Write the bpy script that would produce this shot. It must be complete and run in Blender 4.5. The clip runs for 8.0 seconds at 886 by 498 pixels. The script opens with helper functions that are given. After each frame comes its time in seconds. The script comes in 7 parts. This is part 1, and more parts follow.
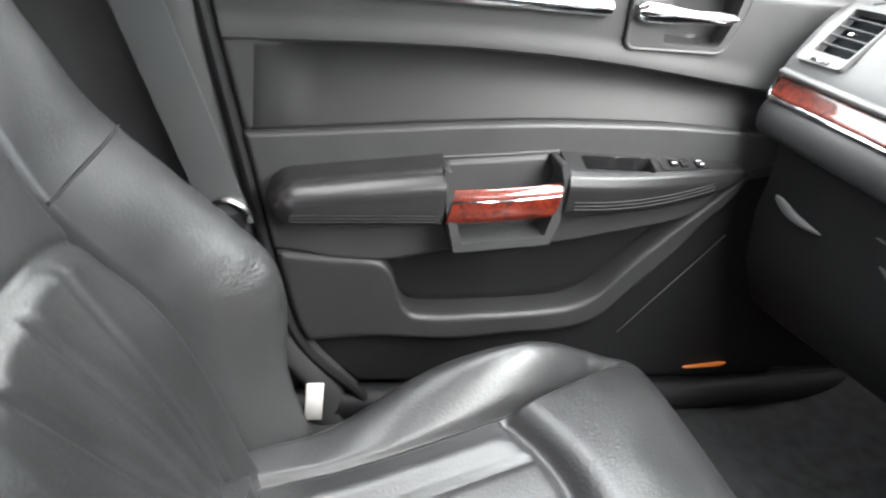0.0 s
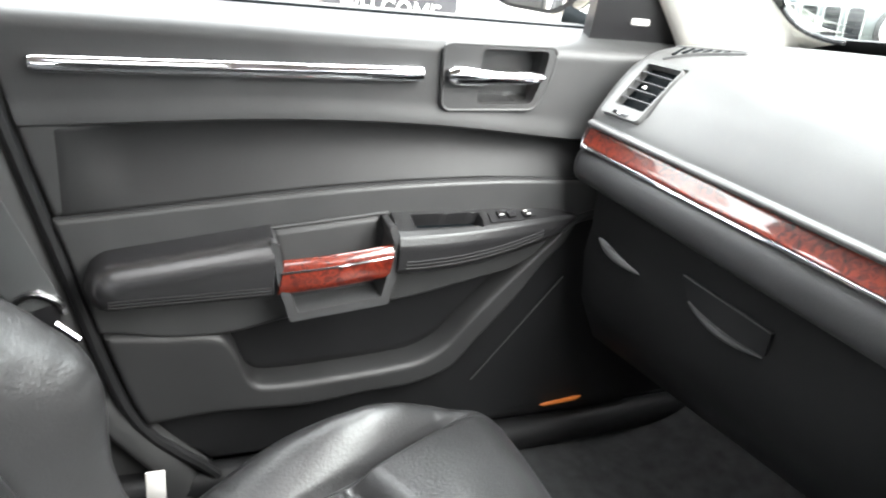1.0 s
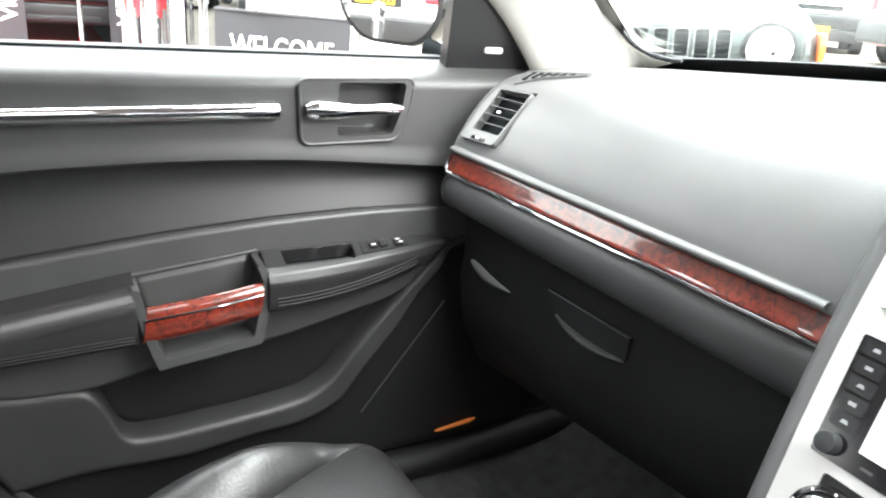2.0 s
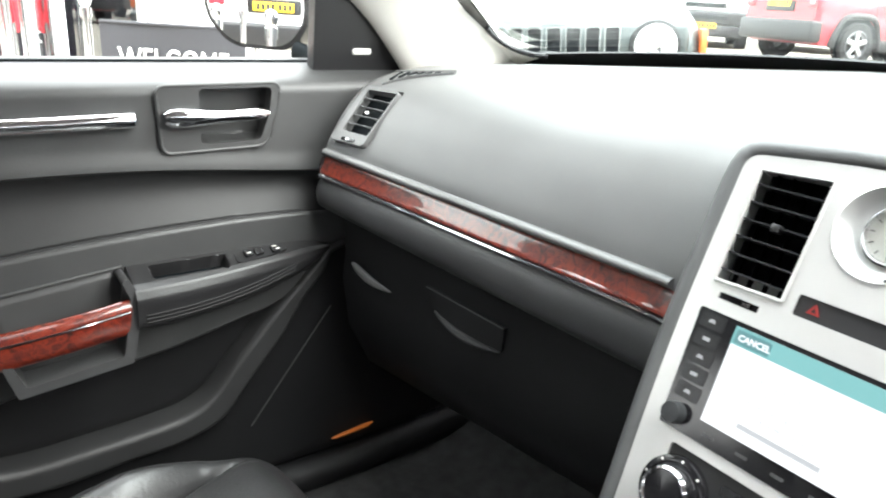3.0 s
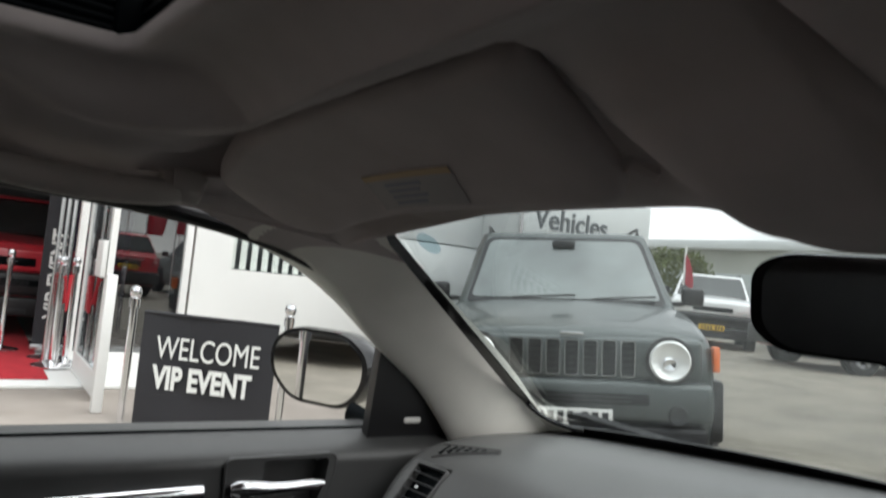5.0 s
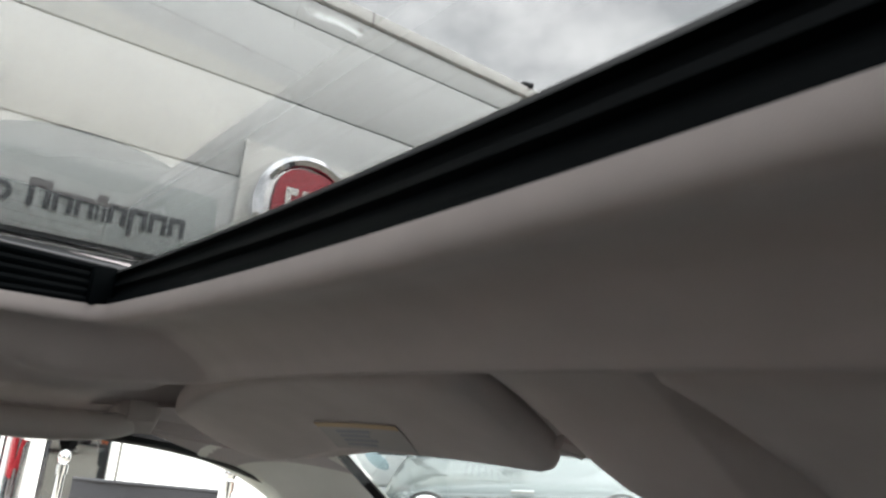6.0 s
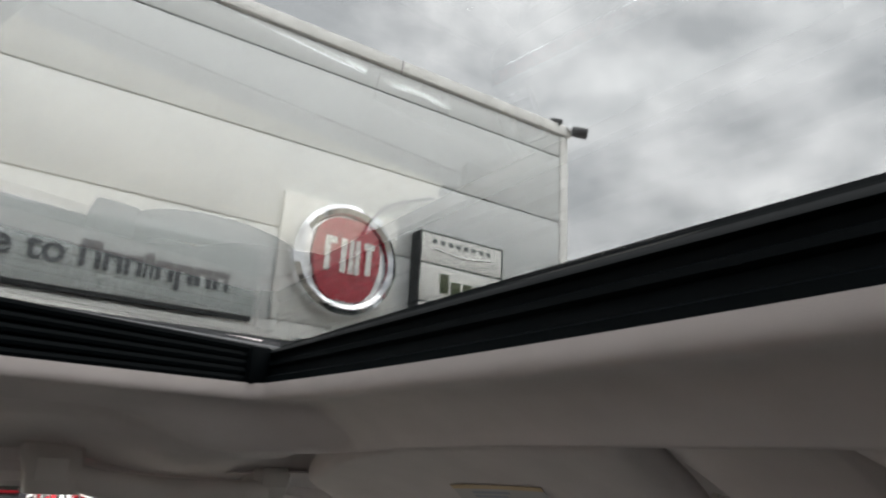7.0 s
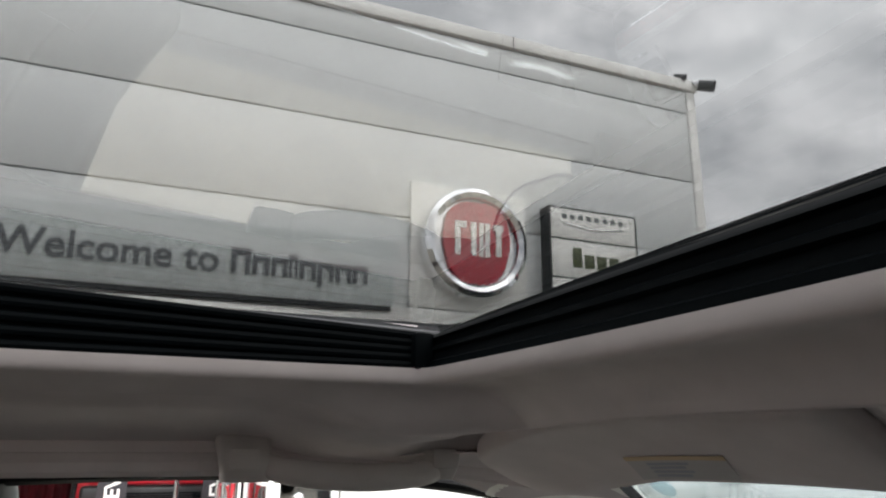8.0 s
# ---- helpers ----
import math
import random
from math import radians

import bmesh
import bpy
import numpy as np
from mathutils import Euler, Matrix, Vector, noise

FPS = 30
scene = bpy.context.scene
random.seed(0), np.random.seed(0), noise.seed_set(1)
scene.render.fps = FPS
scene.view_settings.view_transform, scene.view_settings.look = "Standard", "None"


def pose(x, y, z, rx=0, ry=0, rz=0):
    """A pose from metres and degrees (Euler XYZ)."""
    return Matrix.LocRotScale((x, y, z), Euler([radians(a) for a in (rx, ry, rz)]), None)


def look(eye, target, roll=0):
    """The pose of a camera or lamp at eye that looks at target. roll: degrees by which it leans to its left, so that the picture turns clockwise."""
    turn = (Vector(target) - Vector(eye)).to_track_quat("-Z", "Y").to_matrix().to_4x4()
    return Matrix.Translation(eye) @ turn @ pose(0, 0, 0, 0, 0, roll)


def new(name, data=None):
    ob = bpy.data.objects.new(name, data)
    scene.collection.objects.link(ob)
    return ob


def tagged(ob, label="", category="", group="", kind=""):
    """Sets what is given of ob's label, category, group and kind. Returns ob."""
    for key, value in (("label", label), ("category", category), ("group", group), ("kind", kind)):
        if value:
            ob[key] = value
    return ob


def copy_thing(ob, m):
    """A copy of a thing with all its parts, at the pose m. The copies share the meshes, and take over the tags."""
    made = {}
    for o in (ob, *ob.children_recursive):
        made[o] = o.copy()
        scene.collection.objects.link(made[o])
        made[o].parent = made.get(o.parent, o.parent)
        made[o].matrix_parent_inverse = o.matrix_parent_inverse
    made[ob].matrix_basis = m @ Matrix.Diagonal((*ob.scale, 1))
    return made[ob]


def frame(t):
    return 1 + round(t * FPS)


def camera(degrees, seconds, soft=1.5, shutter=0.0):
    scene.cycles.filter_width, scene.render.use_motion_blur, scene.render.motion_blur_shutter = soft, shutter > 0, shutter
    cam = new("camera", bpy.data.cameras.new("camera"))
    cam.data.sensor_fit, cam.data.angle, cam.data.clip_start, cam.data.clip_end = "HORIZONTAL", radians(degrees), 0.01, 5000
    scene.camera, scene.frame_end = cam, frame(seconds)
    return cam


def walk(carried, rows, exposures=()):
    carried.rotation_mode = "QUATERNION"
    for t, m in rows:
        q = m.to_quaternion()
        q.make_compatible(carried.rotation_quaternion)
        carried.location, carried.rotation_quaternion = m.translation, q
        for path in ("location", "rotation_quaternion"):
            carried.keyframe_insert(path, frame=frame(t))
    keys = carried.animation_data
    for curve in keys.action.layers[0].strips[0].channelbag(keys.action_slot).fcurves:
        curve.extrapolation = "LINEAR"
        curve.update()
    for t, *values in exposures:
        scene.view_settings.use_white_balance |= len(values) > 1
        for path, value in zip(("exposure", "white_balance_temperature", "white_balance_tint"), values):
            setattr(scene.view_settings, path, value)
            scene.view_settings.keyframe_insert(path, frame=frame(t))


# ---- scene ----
cam = camera(63.3, 8.0, soft=2.0, shutter=0.3)
PATH = [
    (0, (0.133, -0.019, 1.059), (-1.589, 0.444, 0.153), 8.4),
    (0.5, (0.138, 0.027, 1.097), (-1.587, 0.603, 0.264), 6.8),
    (1, (0.146, 0.069, 1.111), (-1.544, 0.784, 0.316), 7.0),
    (1.5, (0.166, 0.103, 1.117), (-1.502, 0.925, 0.38), 6.2),
    (3, (0.214, 0.179, 1.112), (-1.313, 1.29, 0.453), 3.6),
    (3.5, (0.236, 0.207, 1.115), (-1.241, 1.395, 0.477), 3.7),
    (4, (0.243, 0.199, 1.157), (-1.257, 1.434, 0.681), 4.5),
    (4.5, (0.225, 0.134, 1.209), (-1.399, 1.284, 1.003), 5.8),
    (5, (0.233, 0.089, 1.258), (-1.439, 1.183, 1.349), 6.1),
    (5.2, (0.235, 0.078, 1.273), (-1.439, 1.153, 1.47), 6.7),
    (6.3, (0.29, 0.006, 1.356), (-1.233, 1.182, 1.902), 4.2),
    (6.5, (0.267, -0.03, 1.351), (-1.25, 1.143, 1.92), 3.9),
    (7, (0.268, -0.056, 1.357), (-1.328, 0.998, 1.941), 3.1),
    (7.5, (0.262, -0.065, 1.359), (-1.469, 0.769, 1.913), 1.5),
    (8, (0.257, -0.073, 1.355), (-1.522, 0.678, 1.876), 0.4),
]
EXPOSURES = [(0, 4.15, 6500, 13), (0.5, 4.15, 6500, 12.5), (1.5, 3.95, 6500, 12), (3.5, 3.1, 6500, 10), (4, 2.45, 6500, 11), (4.5, 1.5, 6500, 12), (5.0, 0.8, 6500, 13), (5.2, 0.92, 6500, 12), (6.3, 2.5, 6500, 11), (6.5, 2.5, 6500, 11), (7, 2.2, 6500, 11), (8, 2.0, 6500, 13)]
walk(cam, [(t, look(eye, target, roll)) for t, eye, target, roll in PATH], EXPOSURES)

# ---- world and sun: an overcast noon sky ----
SUN_EL, SUN_AZ = radians(44), radians(60)
world = bpy.data.worlds.new("overcast_sky")
scene.world = world
world.use_nodes = True
wn = world.node_tree.nodes
wl = world.node_tree.links
wn.clear()
w_out = wn.new("ShaderNodeOutputWorld")
w_bg = wn.new("ShaderNodeBackground")
w_sky = wn.new("ShaderNodeTexSky")
w_sky.sky_type = "NISHITA"
w_sky.sun_disc = False
w_sky.sun_elevation, w_sky.sun_rotation = SUN_EL, SUN_AZ
w_co = wn.new("ShaderNodeTexCoord")
w_map = wn.new("ShaderNodeMapping")
w_map.inputs["Scale"].default_value = (1.0, 1.0, 1.5)
w_map.inputs["Location"].default_value = (0.35, 0.1, 0.0)
w_noise = wn.new("ShaderNodeTexNoise")
w_noise.inputs["Scale"].default_value = 2.9
w_noise.inputs["Detail"].default_value = 7.0
w_noise.inputs["Roughness"].default_value = 0.56
w_noise.inputs["Distortion"].default_value = 0.15
w_ramp = wn.new("ShaderNodeValToRGB")
w_ramp.color_ramp.elements[0].position, w_ramp.color_ramp.elements[0].color = 0.40, (4.6, 4.75, 4.85, 1)
w_ramp.color_ramp.elements[1].position, w_ramp.color_ramp.elements[1].color = 0.64, (10.2, 10.2, 10.2, 1)
w_mix = wn.new("ShaderNodeMixRGB")
w_mix.inputs[0].default_value = 0.93
wl.new(w_co.outputs["Generated"], w_map.inputs["Vector"])
wl.new(w_map.outputs["Vector"], w_noise.inputs["Vector"])
wl.new(w_noise.outputs["Fac"], w_ramp.inputs["Fac"])
wl.new(w_sky.outputs["Color"], w_mix.inputs[1])
wl.new(w_ramp.outputs["Color"], w_mix.inputs[2])
# an overcast dome is brightest overhead
w_sep = wn.new("ShaderNodeSeparateXYZ")
w_rise = wn.new("ShaderNodeMapRange")
w_rise.interpolation_type = "SMOOTHSTEP"
for socket, value in zip(("From Min", "From Max", "To Min", "To Max"), (0.58, 1.0, 1.0, 2.6)):
    w_rise.inputs[socket].default_value = value
w_dome = wn.new("ShaderNodeVectorMath")
w_dome.operation = "SCALE"
wl.new(w_co.outputs["Generated"], w_sep.inputs[0])
wl.new(w_sep.outputs["Z"], w_rise.inputs["Value"])
wl.new(w_mix.outputs["Color"], w_dome.inputs[0])
wl.new(w_rise.outputs["Result"], w_dome.inputs["Scale"])
wl.new(w_dome.outputs["Vector"], w_bg.inputs["Color"])
w_bg.inputs["Strength"].default_value = 0.12
wl.new(w_bg.outputs["Background"], w_out.inputs["Surface"])

sun_data = bpy.data.lights.new("sun", "SUN")
sun_data.energy, sun_data.angle, sun_data.color = 1.0, radians(60), (1.0, 0.97, 0.92)
sun = new("sun", sun_data)
sun.matrix_world = look((0, 0, 30), (-30 * math.sin(SUN_AZ) / math.tan(SUN_EL), -30 * math.cos(SUN_AZ) / math.tan(SUN_EL), 0))


# ---- materials ----
def material(name, color, rough=0.5, metal=0.0, coat=0.0, grain=None, tint=0.0, tint_scale=6.0, spec=0.5, rough_var=0.0, emit=0.0, glow=0.0):
    """A principled surface; grain = (scale, strength, distance) for relief, tint = uneven colour over tint_scale."""
    m = bpy.data.materials.new(name)
    m.use_nodes = True
    n, l = m.node_tree.nodes, m.node_tree.links
    b = n["Principled BSDF"]
    b.inputs["Base Color"].default_value = (*color, 1)
    b.inputs["Roughness"].default_value = rough
    b.inputs["Metallic"].default_value = metal
    b.inputs["Coat Weight"].default_value = coat
    b.inputs["Coat Roughness"].default_value = 0.04
    b.inputs["Specular IOR Level"].default_value = spec
    co = n.new("ShaderNodeTexCoord")
    if tint:
        t = n.new("ShaderNodeTexNoise")
        t.inputs["Scale"].default_value, t.inputs["Detail"].default_value = tint_scale, 5.0
        l.new(co.outputs["Object"], t.inputs["Vector"])
        r = n.new("ShaderNodeValToRGB")
        lo, hi = [max(0.0, c * (1 - tint)) for c in color], [min(1.0, c * (1 + tint)) for c in color]
        r.color_ramp.elements[0].position, r.color_ramp.elements[0].color = 0.3, (*lo, 1)
        r.color_ramp.elements[1].position, r.color_ramp.elements[1].color = 0.7, (*hi, 1)
        l.new(t.outputs["Fac"], r.inputs["Fac"])
        l.new(r.outputs["Color"], b.inputs["Base Color"])
        if rough_var:
            mr = n.new("ShaderNodeMapRange")
            mr.inputs["To Min"].default_value, mr.inputs["To Max"].default_value = rough - rough_var, rough + rough_var
            l.new(t.outputs["Fac"], mr.inputs["Value"])
            l.new(mr.outputs["Result"], b.inputs["Roughness"])
    if grain:
        g = n.new("ShaderNodeTexNoise")
        g.inputs["Scale"].default_value, g.inputs["Detail"].default_value = grain[0], 4.0
        l.new(co.outputs["Object"], g.inputs["Vector"])
        bump = n.new("ShaderNodeBump")
        bump.inputs["Strength"].default_value, bump.inputs["Distance"].default_value = grain[1], grain[2]
        l.new(g.outputs["Fac"], bump.inputs["Height"])
        l.new(bump.outputs["Normal"], b.inputs["Normal"])
    if glow:
        b.inputs["Base Color"].default_value = (0.02, 0.02, 0.022, 1)
        b.inputs["Emission Color"].default_value = (*color, 1)
        b.inputs["Emission Strength"].default_value = glow
    if emit:
        b.inputs["Emission Color"].default_value = (*color, 1)
        b.inputs["Emission Strength"].default_value = emit
    return m


def wood_material():
    """Red-brown burr walnut under clear lacquer."""
    m = material("burr_wood", (0.2, 0.03, 0.01), rough=0.3, coat=1.0)
    n, l = m.node_tree.nodes, m.node_tree.links
    b = n["Principled BSDF"]
    co = n.new("ShaderNodeTexCoord")
    no = n.new("ShaderNodeTexNoise")
    no.inputs["Scale"].default_value, no.inputs["Detail"].default_value, no.inputs["Distortion"].default_value = 75.0, 8.0, 1.6
    vo = n.new("ShaderNodeTexVoronoi")
    vo.inputs["Scale"].default_value = 6.0
    l.new(co.outputs["Object"], no.inputs["Vector"])
    l.new(no.outputs["Color"], vo.inputs["Vector"])
    mix = n.new("ShaderNodeMath")
    mix.operation = "MULTIPLY_ADD"
    mix.inputs[1].default_value, mix.inputs[2].default_value = 0.2, 0.04
    l.new(vo.outputs["Distance"], mix.inputs[0])
    add = n.new("ShaderNodeMath")
    add.operation = "ADD"
    l.new(no.outputs["Fac"], add.inputs[0])
    l.new(mix.outputs[0], add.inputs[1])
    r = n.new("ShaderNodeValToRGB")
    r.color_ramp.elements[0].position, r.color_ramp.elements[0].color = 0.38, (0.012, 0.0018, 0.0012, 1)
    r.color_ramp.elements[1].position, r.color_ramp.elements[1].color = 0.74, (0.17, 0.021, 0.008, 1)
    mid = r.color_ramp.elements.new(0.54)
    mid.color = (0.065, 0.006, 0.003, 1)
    l.new(add.outputs[0], r.inputs["Fac"])
    l.new(r.outputs["Color"], b.inputs["Base Color"])
    b.inputs["Coat IOR"].default_value = 1.68
    return m


def pane_material(name, tint, r0=0.04, rough=0.0):
    """Thin glass: clear through, with gloss that grows towards grazing angles."""
    m = bpy.data.materials.new(name)
    m.use_nodes = True
    n, l = m.node_tree.nodes, m.node_tree.links
    n.clear()
    out, mix = n.new("ShaderNodeOutputMaterial"), n.new("ShaderNodeMixShader")
    tr, gl, lw = n.new("ShaderNodeBsdfTransparent"), n.new("ShaderNodeBsdfGlossy"), n.new("ShaderNodeLayerWeight")
    lw.inputs["Blend"].default_value = 0.5
    tr.inputs["Color"].default_value = (*tint, 1)
    gl.inputs["Roughness"].default_value = rough
    power, grow = n.new("ShaderNodeMath"), n.new("ShaderNodeMath")
    power.operation, power.inputs[1].default_value = "POWER", 5.0
    grow.operation, grow.inputs[1].default_value, grow.inputs[2].default_value = "MULTIPLY_ADD", 1 - r0, r0
    l.new(lw.outputs["Facing"], power.inputs[0])
    l.new(power.outputs[0], grow.inputs[0])
    l.new(grow.outputs[0], mix.inputs[0])
    l.new(tr.outputs[0], mix.inputs[1])
    l.new(gl.outputs[0], mix.inputs[2])
    l.new(mix.outputs[0], out.inputs["Surface"])
    return m


ARM_PAD = material("armrest_pad_vinyl", (0.018, 0.018, 0.019), 0.27, grain=(300, 0.15, 0.0015), tint=0.12, tint_scale=10, spec=0.95)
ARM_LEATHER = material("armrest_leather", (0.014, 0.014, 0.0147), 0.36, grain=(300, 0.2, 0.0015), tint=0.12, tint_scale=10, spec=0.5)
LEATHER = material("black_leather", (0.025, 0.0253, 0.026), 0.36, grain=(260, 0.3, 0.002), tint=0.2, tint_scale=9, rough_var=0.05, spec=0.66)
LEATHER.node_tree.nodes["Principled BSDF"].inputs["Coat Weight"].default_value = 0.14
LEATHER.node_tree.nodes["Principled BSDF"].inputs["Coat Roughness"].default_value = 0.30
LEATHER_SEAM = material("leather_seam", (0.008, 0.008, 0.009), 0.7)
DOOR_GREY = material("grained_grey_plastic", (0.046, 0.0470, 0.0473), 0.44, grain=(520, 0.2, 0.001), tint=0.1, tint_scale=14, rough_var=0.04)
# Same plastic as DOOR_GREY, toned down for shade low on the door.
DOOR_SHADED = material("shaded_door_plastic", (0.028, 0.0286, 0.029), 0.48, grain=(520, 0.2, 0.001), tint=0.1, tint_scale=14, rough_var=0.04)
# Darker copy of the door grey, holding the shade of the sunk panel.
RECESS_SHADE = material("door_recess_shade", (0.017, 0.0174, 0.0178), 0.5, grain=(600, 0.2, 0.001), tint=0.1, tint_scale=12, spec=0.4)
# Dark plastic throughout; in the map pocket it also stands for shadow.
DOOR_DARK = material("dark_plastic_pocket_shade", (0.0110, 0.0113, 0.0121), 0.55, grain=(420, 0.2, 0.001), tint=0.15, tint_scale=10, spec=0.3)
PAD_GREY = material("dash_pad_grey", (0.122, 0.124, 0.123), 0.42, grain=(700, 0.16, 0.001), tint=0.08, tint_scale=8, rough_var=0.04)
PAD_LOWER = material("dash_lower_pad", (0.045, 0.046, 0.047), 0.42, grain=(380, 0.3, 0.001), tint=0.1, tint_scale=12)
BLACK_PLASTIC = material("black_plastic", (0.012, 0.012, 0.013), 0.4, grain=(300, 0.1, 0.001))
BLACK_GLOSS = material("black_gloss", (0.008, 0.008, 0.009), 0.12)
RUBBER = material("black_rubber", (0.003, 0.0045, 0.0055), 0.5, grain=(120, 0.1, 0.001), spec=0.04)
CARPET = material("black_carpet", (0.040, 0.0412, 0.042), 0.95, grain=(700, 0.8, 0.004), tint=0.3, tint_scale=40)
WOOD = wood_material()
CHROME = material("chrome", (0.82, 0.83, 0.85), 0.07, metal=1.0)
BRUSHED_DARK = material("vent_slat_grey", (0.06, 0.06, 0.063), 0.35)
BRUSHED = material("brushed_steel", (0.6, 0.6, 0.6), 0.25, metal=1.0, grain=(90, 0.05, 0.001))
SILVER = material("silver_paint", (0.60, 0.60, 0.585), 0.36, metal=0.6, grain=(900, 0.04, 0.0005), tint=0.03, tint_scale=30)
HEADLINER = material("headliner_cloth", (0.565, 0.512, 0.50), 0.95, grain=(1400, 0.12, 0.001), tint=0.05, tint_scale=20, spec=0.2)
CREAM = material("cream_pillar_trim", (0.85, 0.835, 0.77), 0.5, grain=(500, 0.25, 0.001), tint=0.04, tint_scale=15)
BELT_WEB = material("seat_belt_webbing", (0.062, 0.066, 0.067), 0.8, grain=(800, 0.6, 0.001))
MIRROR = material("mirror_glass", (0.9, 0.9, 0.9), 0.0, metal=1.0)
GLASS = pane_material("window_glass", (0.96, 0.98, 0.97), 0.02)
SCREEN_GLASS = pane_material("windscreen_glass", (0.90, 0.94, 0.93), 0.15)
ROOF_GLASS = pane_material("tinted_roof_glass", (0.45, 0.455, 0.452), 0.07)
SHOP_GLASS = pane_material("shop_glass", (0.6, 0.63, 0.64), 0.16)
AMBER = material("amber_lamp", (0.5, 0.14, 0.025), 0.4, emit=0.022)
WHITE_PLASTIC = material("white_plastic", (0.78, 0.77, 0.74), 0.4)
ASPHALT = material("worn_asphalt", (0.225, 0.205, 0.170), 0.85, grain=(60, 0.5, 0.01), tint=0.22, tint_scale=1.4)
PAVING = material("paving_concrete", (0.30, 0.265, 0.235), 0.85, grain=(80, 0.4, 0.006), tint=0.14, tint_scale=2.2)
CLADDING = material("light_grey_cladding", (0.645, 0.67, 0.672), 0.38, grain=(3, 0.05, 0.01), tint=0.03, tint_scale=0.8)
FASCIA = material("fascia_grey", (0.48, 0.52, 0.52), 0.4, tint=0.04, tint_scale=1.0)
WHITE_PAINT = material("white_paint", (0.78, 0.78, 0.76), 0.5, grain=(40, 0.1, 0.002), tint=0.04, tint_scale=3)
DARK_METAL = material("dark_metal", (0.03, 0.032, 0.034), 0.45, metal=0.3)
RED_CARPET = material("red_carpet", (0.42, 0.02, 0.03), 0.95, grain=(200, 0.6, 0.004), tint=0.15, tint_scale=12)
KEY_GREY = material("key_print_grey", (0.26, 0.265, 0.27), 0.5)
SIGN_RED = material("sign_red", (0.38, 0.012, 0.03), 0.35, coat=0.5, tint=0.08, tint_scale=2)
SIGN_WHITE = material("sign_white", (0.8, 0.81, 0.78), 0.45, tint=0.02, tint_scale=3)
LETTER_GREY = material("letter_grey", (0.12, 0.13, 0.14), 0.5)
BANNER_BLACK = material("banner_black", (0.018, 0.018, 0.022), 0.6, grain=(25, 0.2, 0.01))
SUV_GREY = material("suv_grey_green_paint", (0.050, 0.063, 0.062), 0.34, metal=0.3, coat=0.55, tint=0.05, tint_scale=2)
SUV_RED = material("suv_red_paint", (0.5, 0.02, 0.035), 0.3, coat=0.8, tint=0.04, tint_scale=2)
SUV_WHITE = material("suv_white_paint", (0.75, 0.76, 0.76), 0.3, coat=0.8)
SUV_SILVER = material("suv_silver_paint", (0.42, 0.44, 0.44), 0.3, metal=0.3, coat=0.8, tint=0.04, tint_scale=2)
SUV_BLACK = material("suv_black_paint", (0.02, 0.021, 0.023), 0.3, coat=0.8)
TYRE = material("tyre_rubber", (0.015, 0.015, 0.016), 0.8, grain=(60, 0.4, 0.004))
ALLOY = material("alloy_wheel", (0.55, 0.56, 0.57), 0.3, metal=0.8)
CAR_GLASS = material("dark_car_glass", (0.03, 0.036, 0.036), 0.08, spec=0.5, tint=0.3, tint_scale=1.5)
LAMP_CLEAR = material("clear_lamp_reflector", (0.88, 0.89, 0.88), 0.22, metal=0.25, coat=1.0)
LAMP_PINK = material("pale_lamp_core", (0.62, 0.36, 0.36), 0.25, coat=0.6)
DARK_CHROME = material("dark_chrome", (0.34, 0.36, 0.36), 0.25, metal=0.9)
PLATE_YELLOW = material("plate_yellow", (0.8, 0.5, 0.02), 0.4)
PLATE_WHITE = material("plate_white", (0.8, 0.8, 0.78), 0.4)
ORANGE = material("orange_reflector", (0.8, 0.18, 0.04), 0.3)
FOLIAGE = material("hedge_leaves", (0.09, 0.11, 0.03), 0.8, tint=0.5, tint_scale=30)


# ---- mesh helpers ----
def link(name, me, mats, parent=None, label="", angle=35):
    for m in (mats if isinstance(mats, (list, tuple)) else [mats]):
        me.materials.append(m)
    for p in me.polygons:
        p.use_smooth = True
    me.set_sharp_from_angle(angle=radians(angle))
    ob = new(name, me)
    if parent:
        ob.parent = parent
        if parent.type == "EMPTY" and not parent.get("own_axes"):
            ob.matrix_parent_inverse = parent.matrix_basis.inverted()
    if label:
        ob["label"] = label
    return ob


def part(name, bm, mat, parent=None, label="", angle=35):
    """One bmesh as one mesh object under a thing or a part."""
    bmesh.ops.recalc_face_normals(bm, faces=bm.faces)
    me = bpy.data.meshes.new(name)
    bm.to_mesh(me)
    bm.free()
    return link(name, me, mat, parent, label, angle)


def thing(name, label, category, at=(0, 0, 0), rz=0.0, group="", kind="", own_axes=False):
    """An Empty at the thing's base. own_axes: its parts are drawn from the Empty, not from the world's origin."""
    ob = new(name)
    ob.empty_display_size = 0.1
    if own_axes:
        ob["own_axes"] = 1
    ob.matrix_basis = pose(*at, 0, 0, rz)
    return tagged(ob, label, category, group, kind)


def structure(ob, label="", category=""):
    return tagged(ob, label, category, kind="structure")


def box(bm, x0, x1, y0, y1, z0, z1, bev=0.0, seg=2):
    vs = [bm.verts.new((x, y, z)) for x in (x0, x1) for y in (y0, y1) for z in (z0, z1)]
    fs = [bm.faces.new([vs[i] for i in q]) for q in ((0, 1, 3, 2), (4, 6, 7, 5), (0, 4, 5, 1), (2, 3, 7, 6), (0, 2, 6, 4), (1, 5, 7, 3))]
    if bev:
        es = {e for f in fs for e in f.edges}
        bmesh.ops.bevel(bm, geom=list(es), offset=bev, segments=seg, affect="EDGES", profile=0.5)
    return bm


def boxed(x0, x1, y0, y1, z0, z1, bev=0.0, seg=2):
    return box(bmesh.new(), x0, x1, y0, y1, z0, z1, bev, seg)


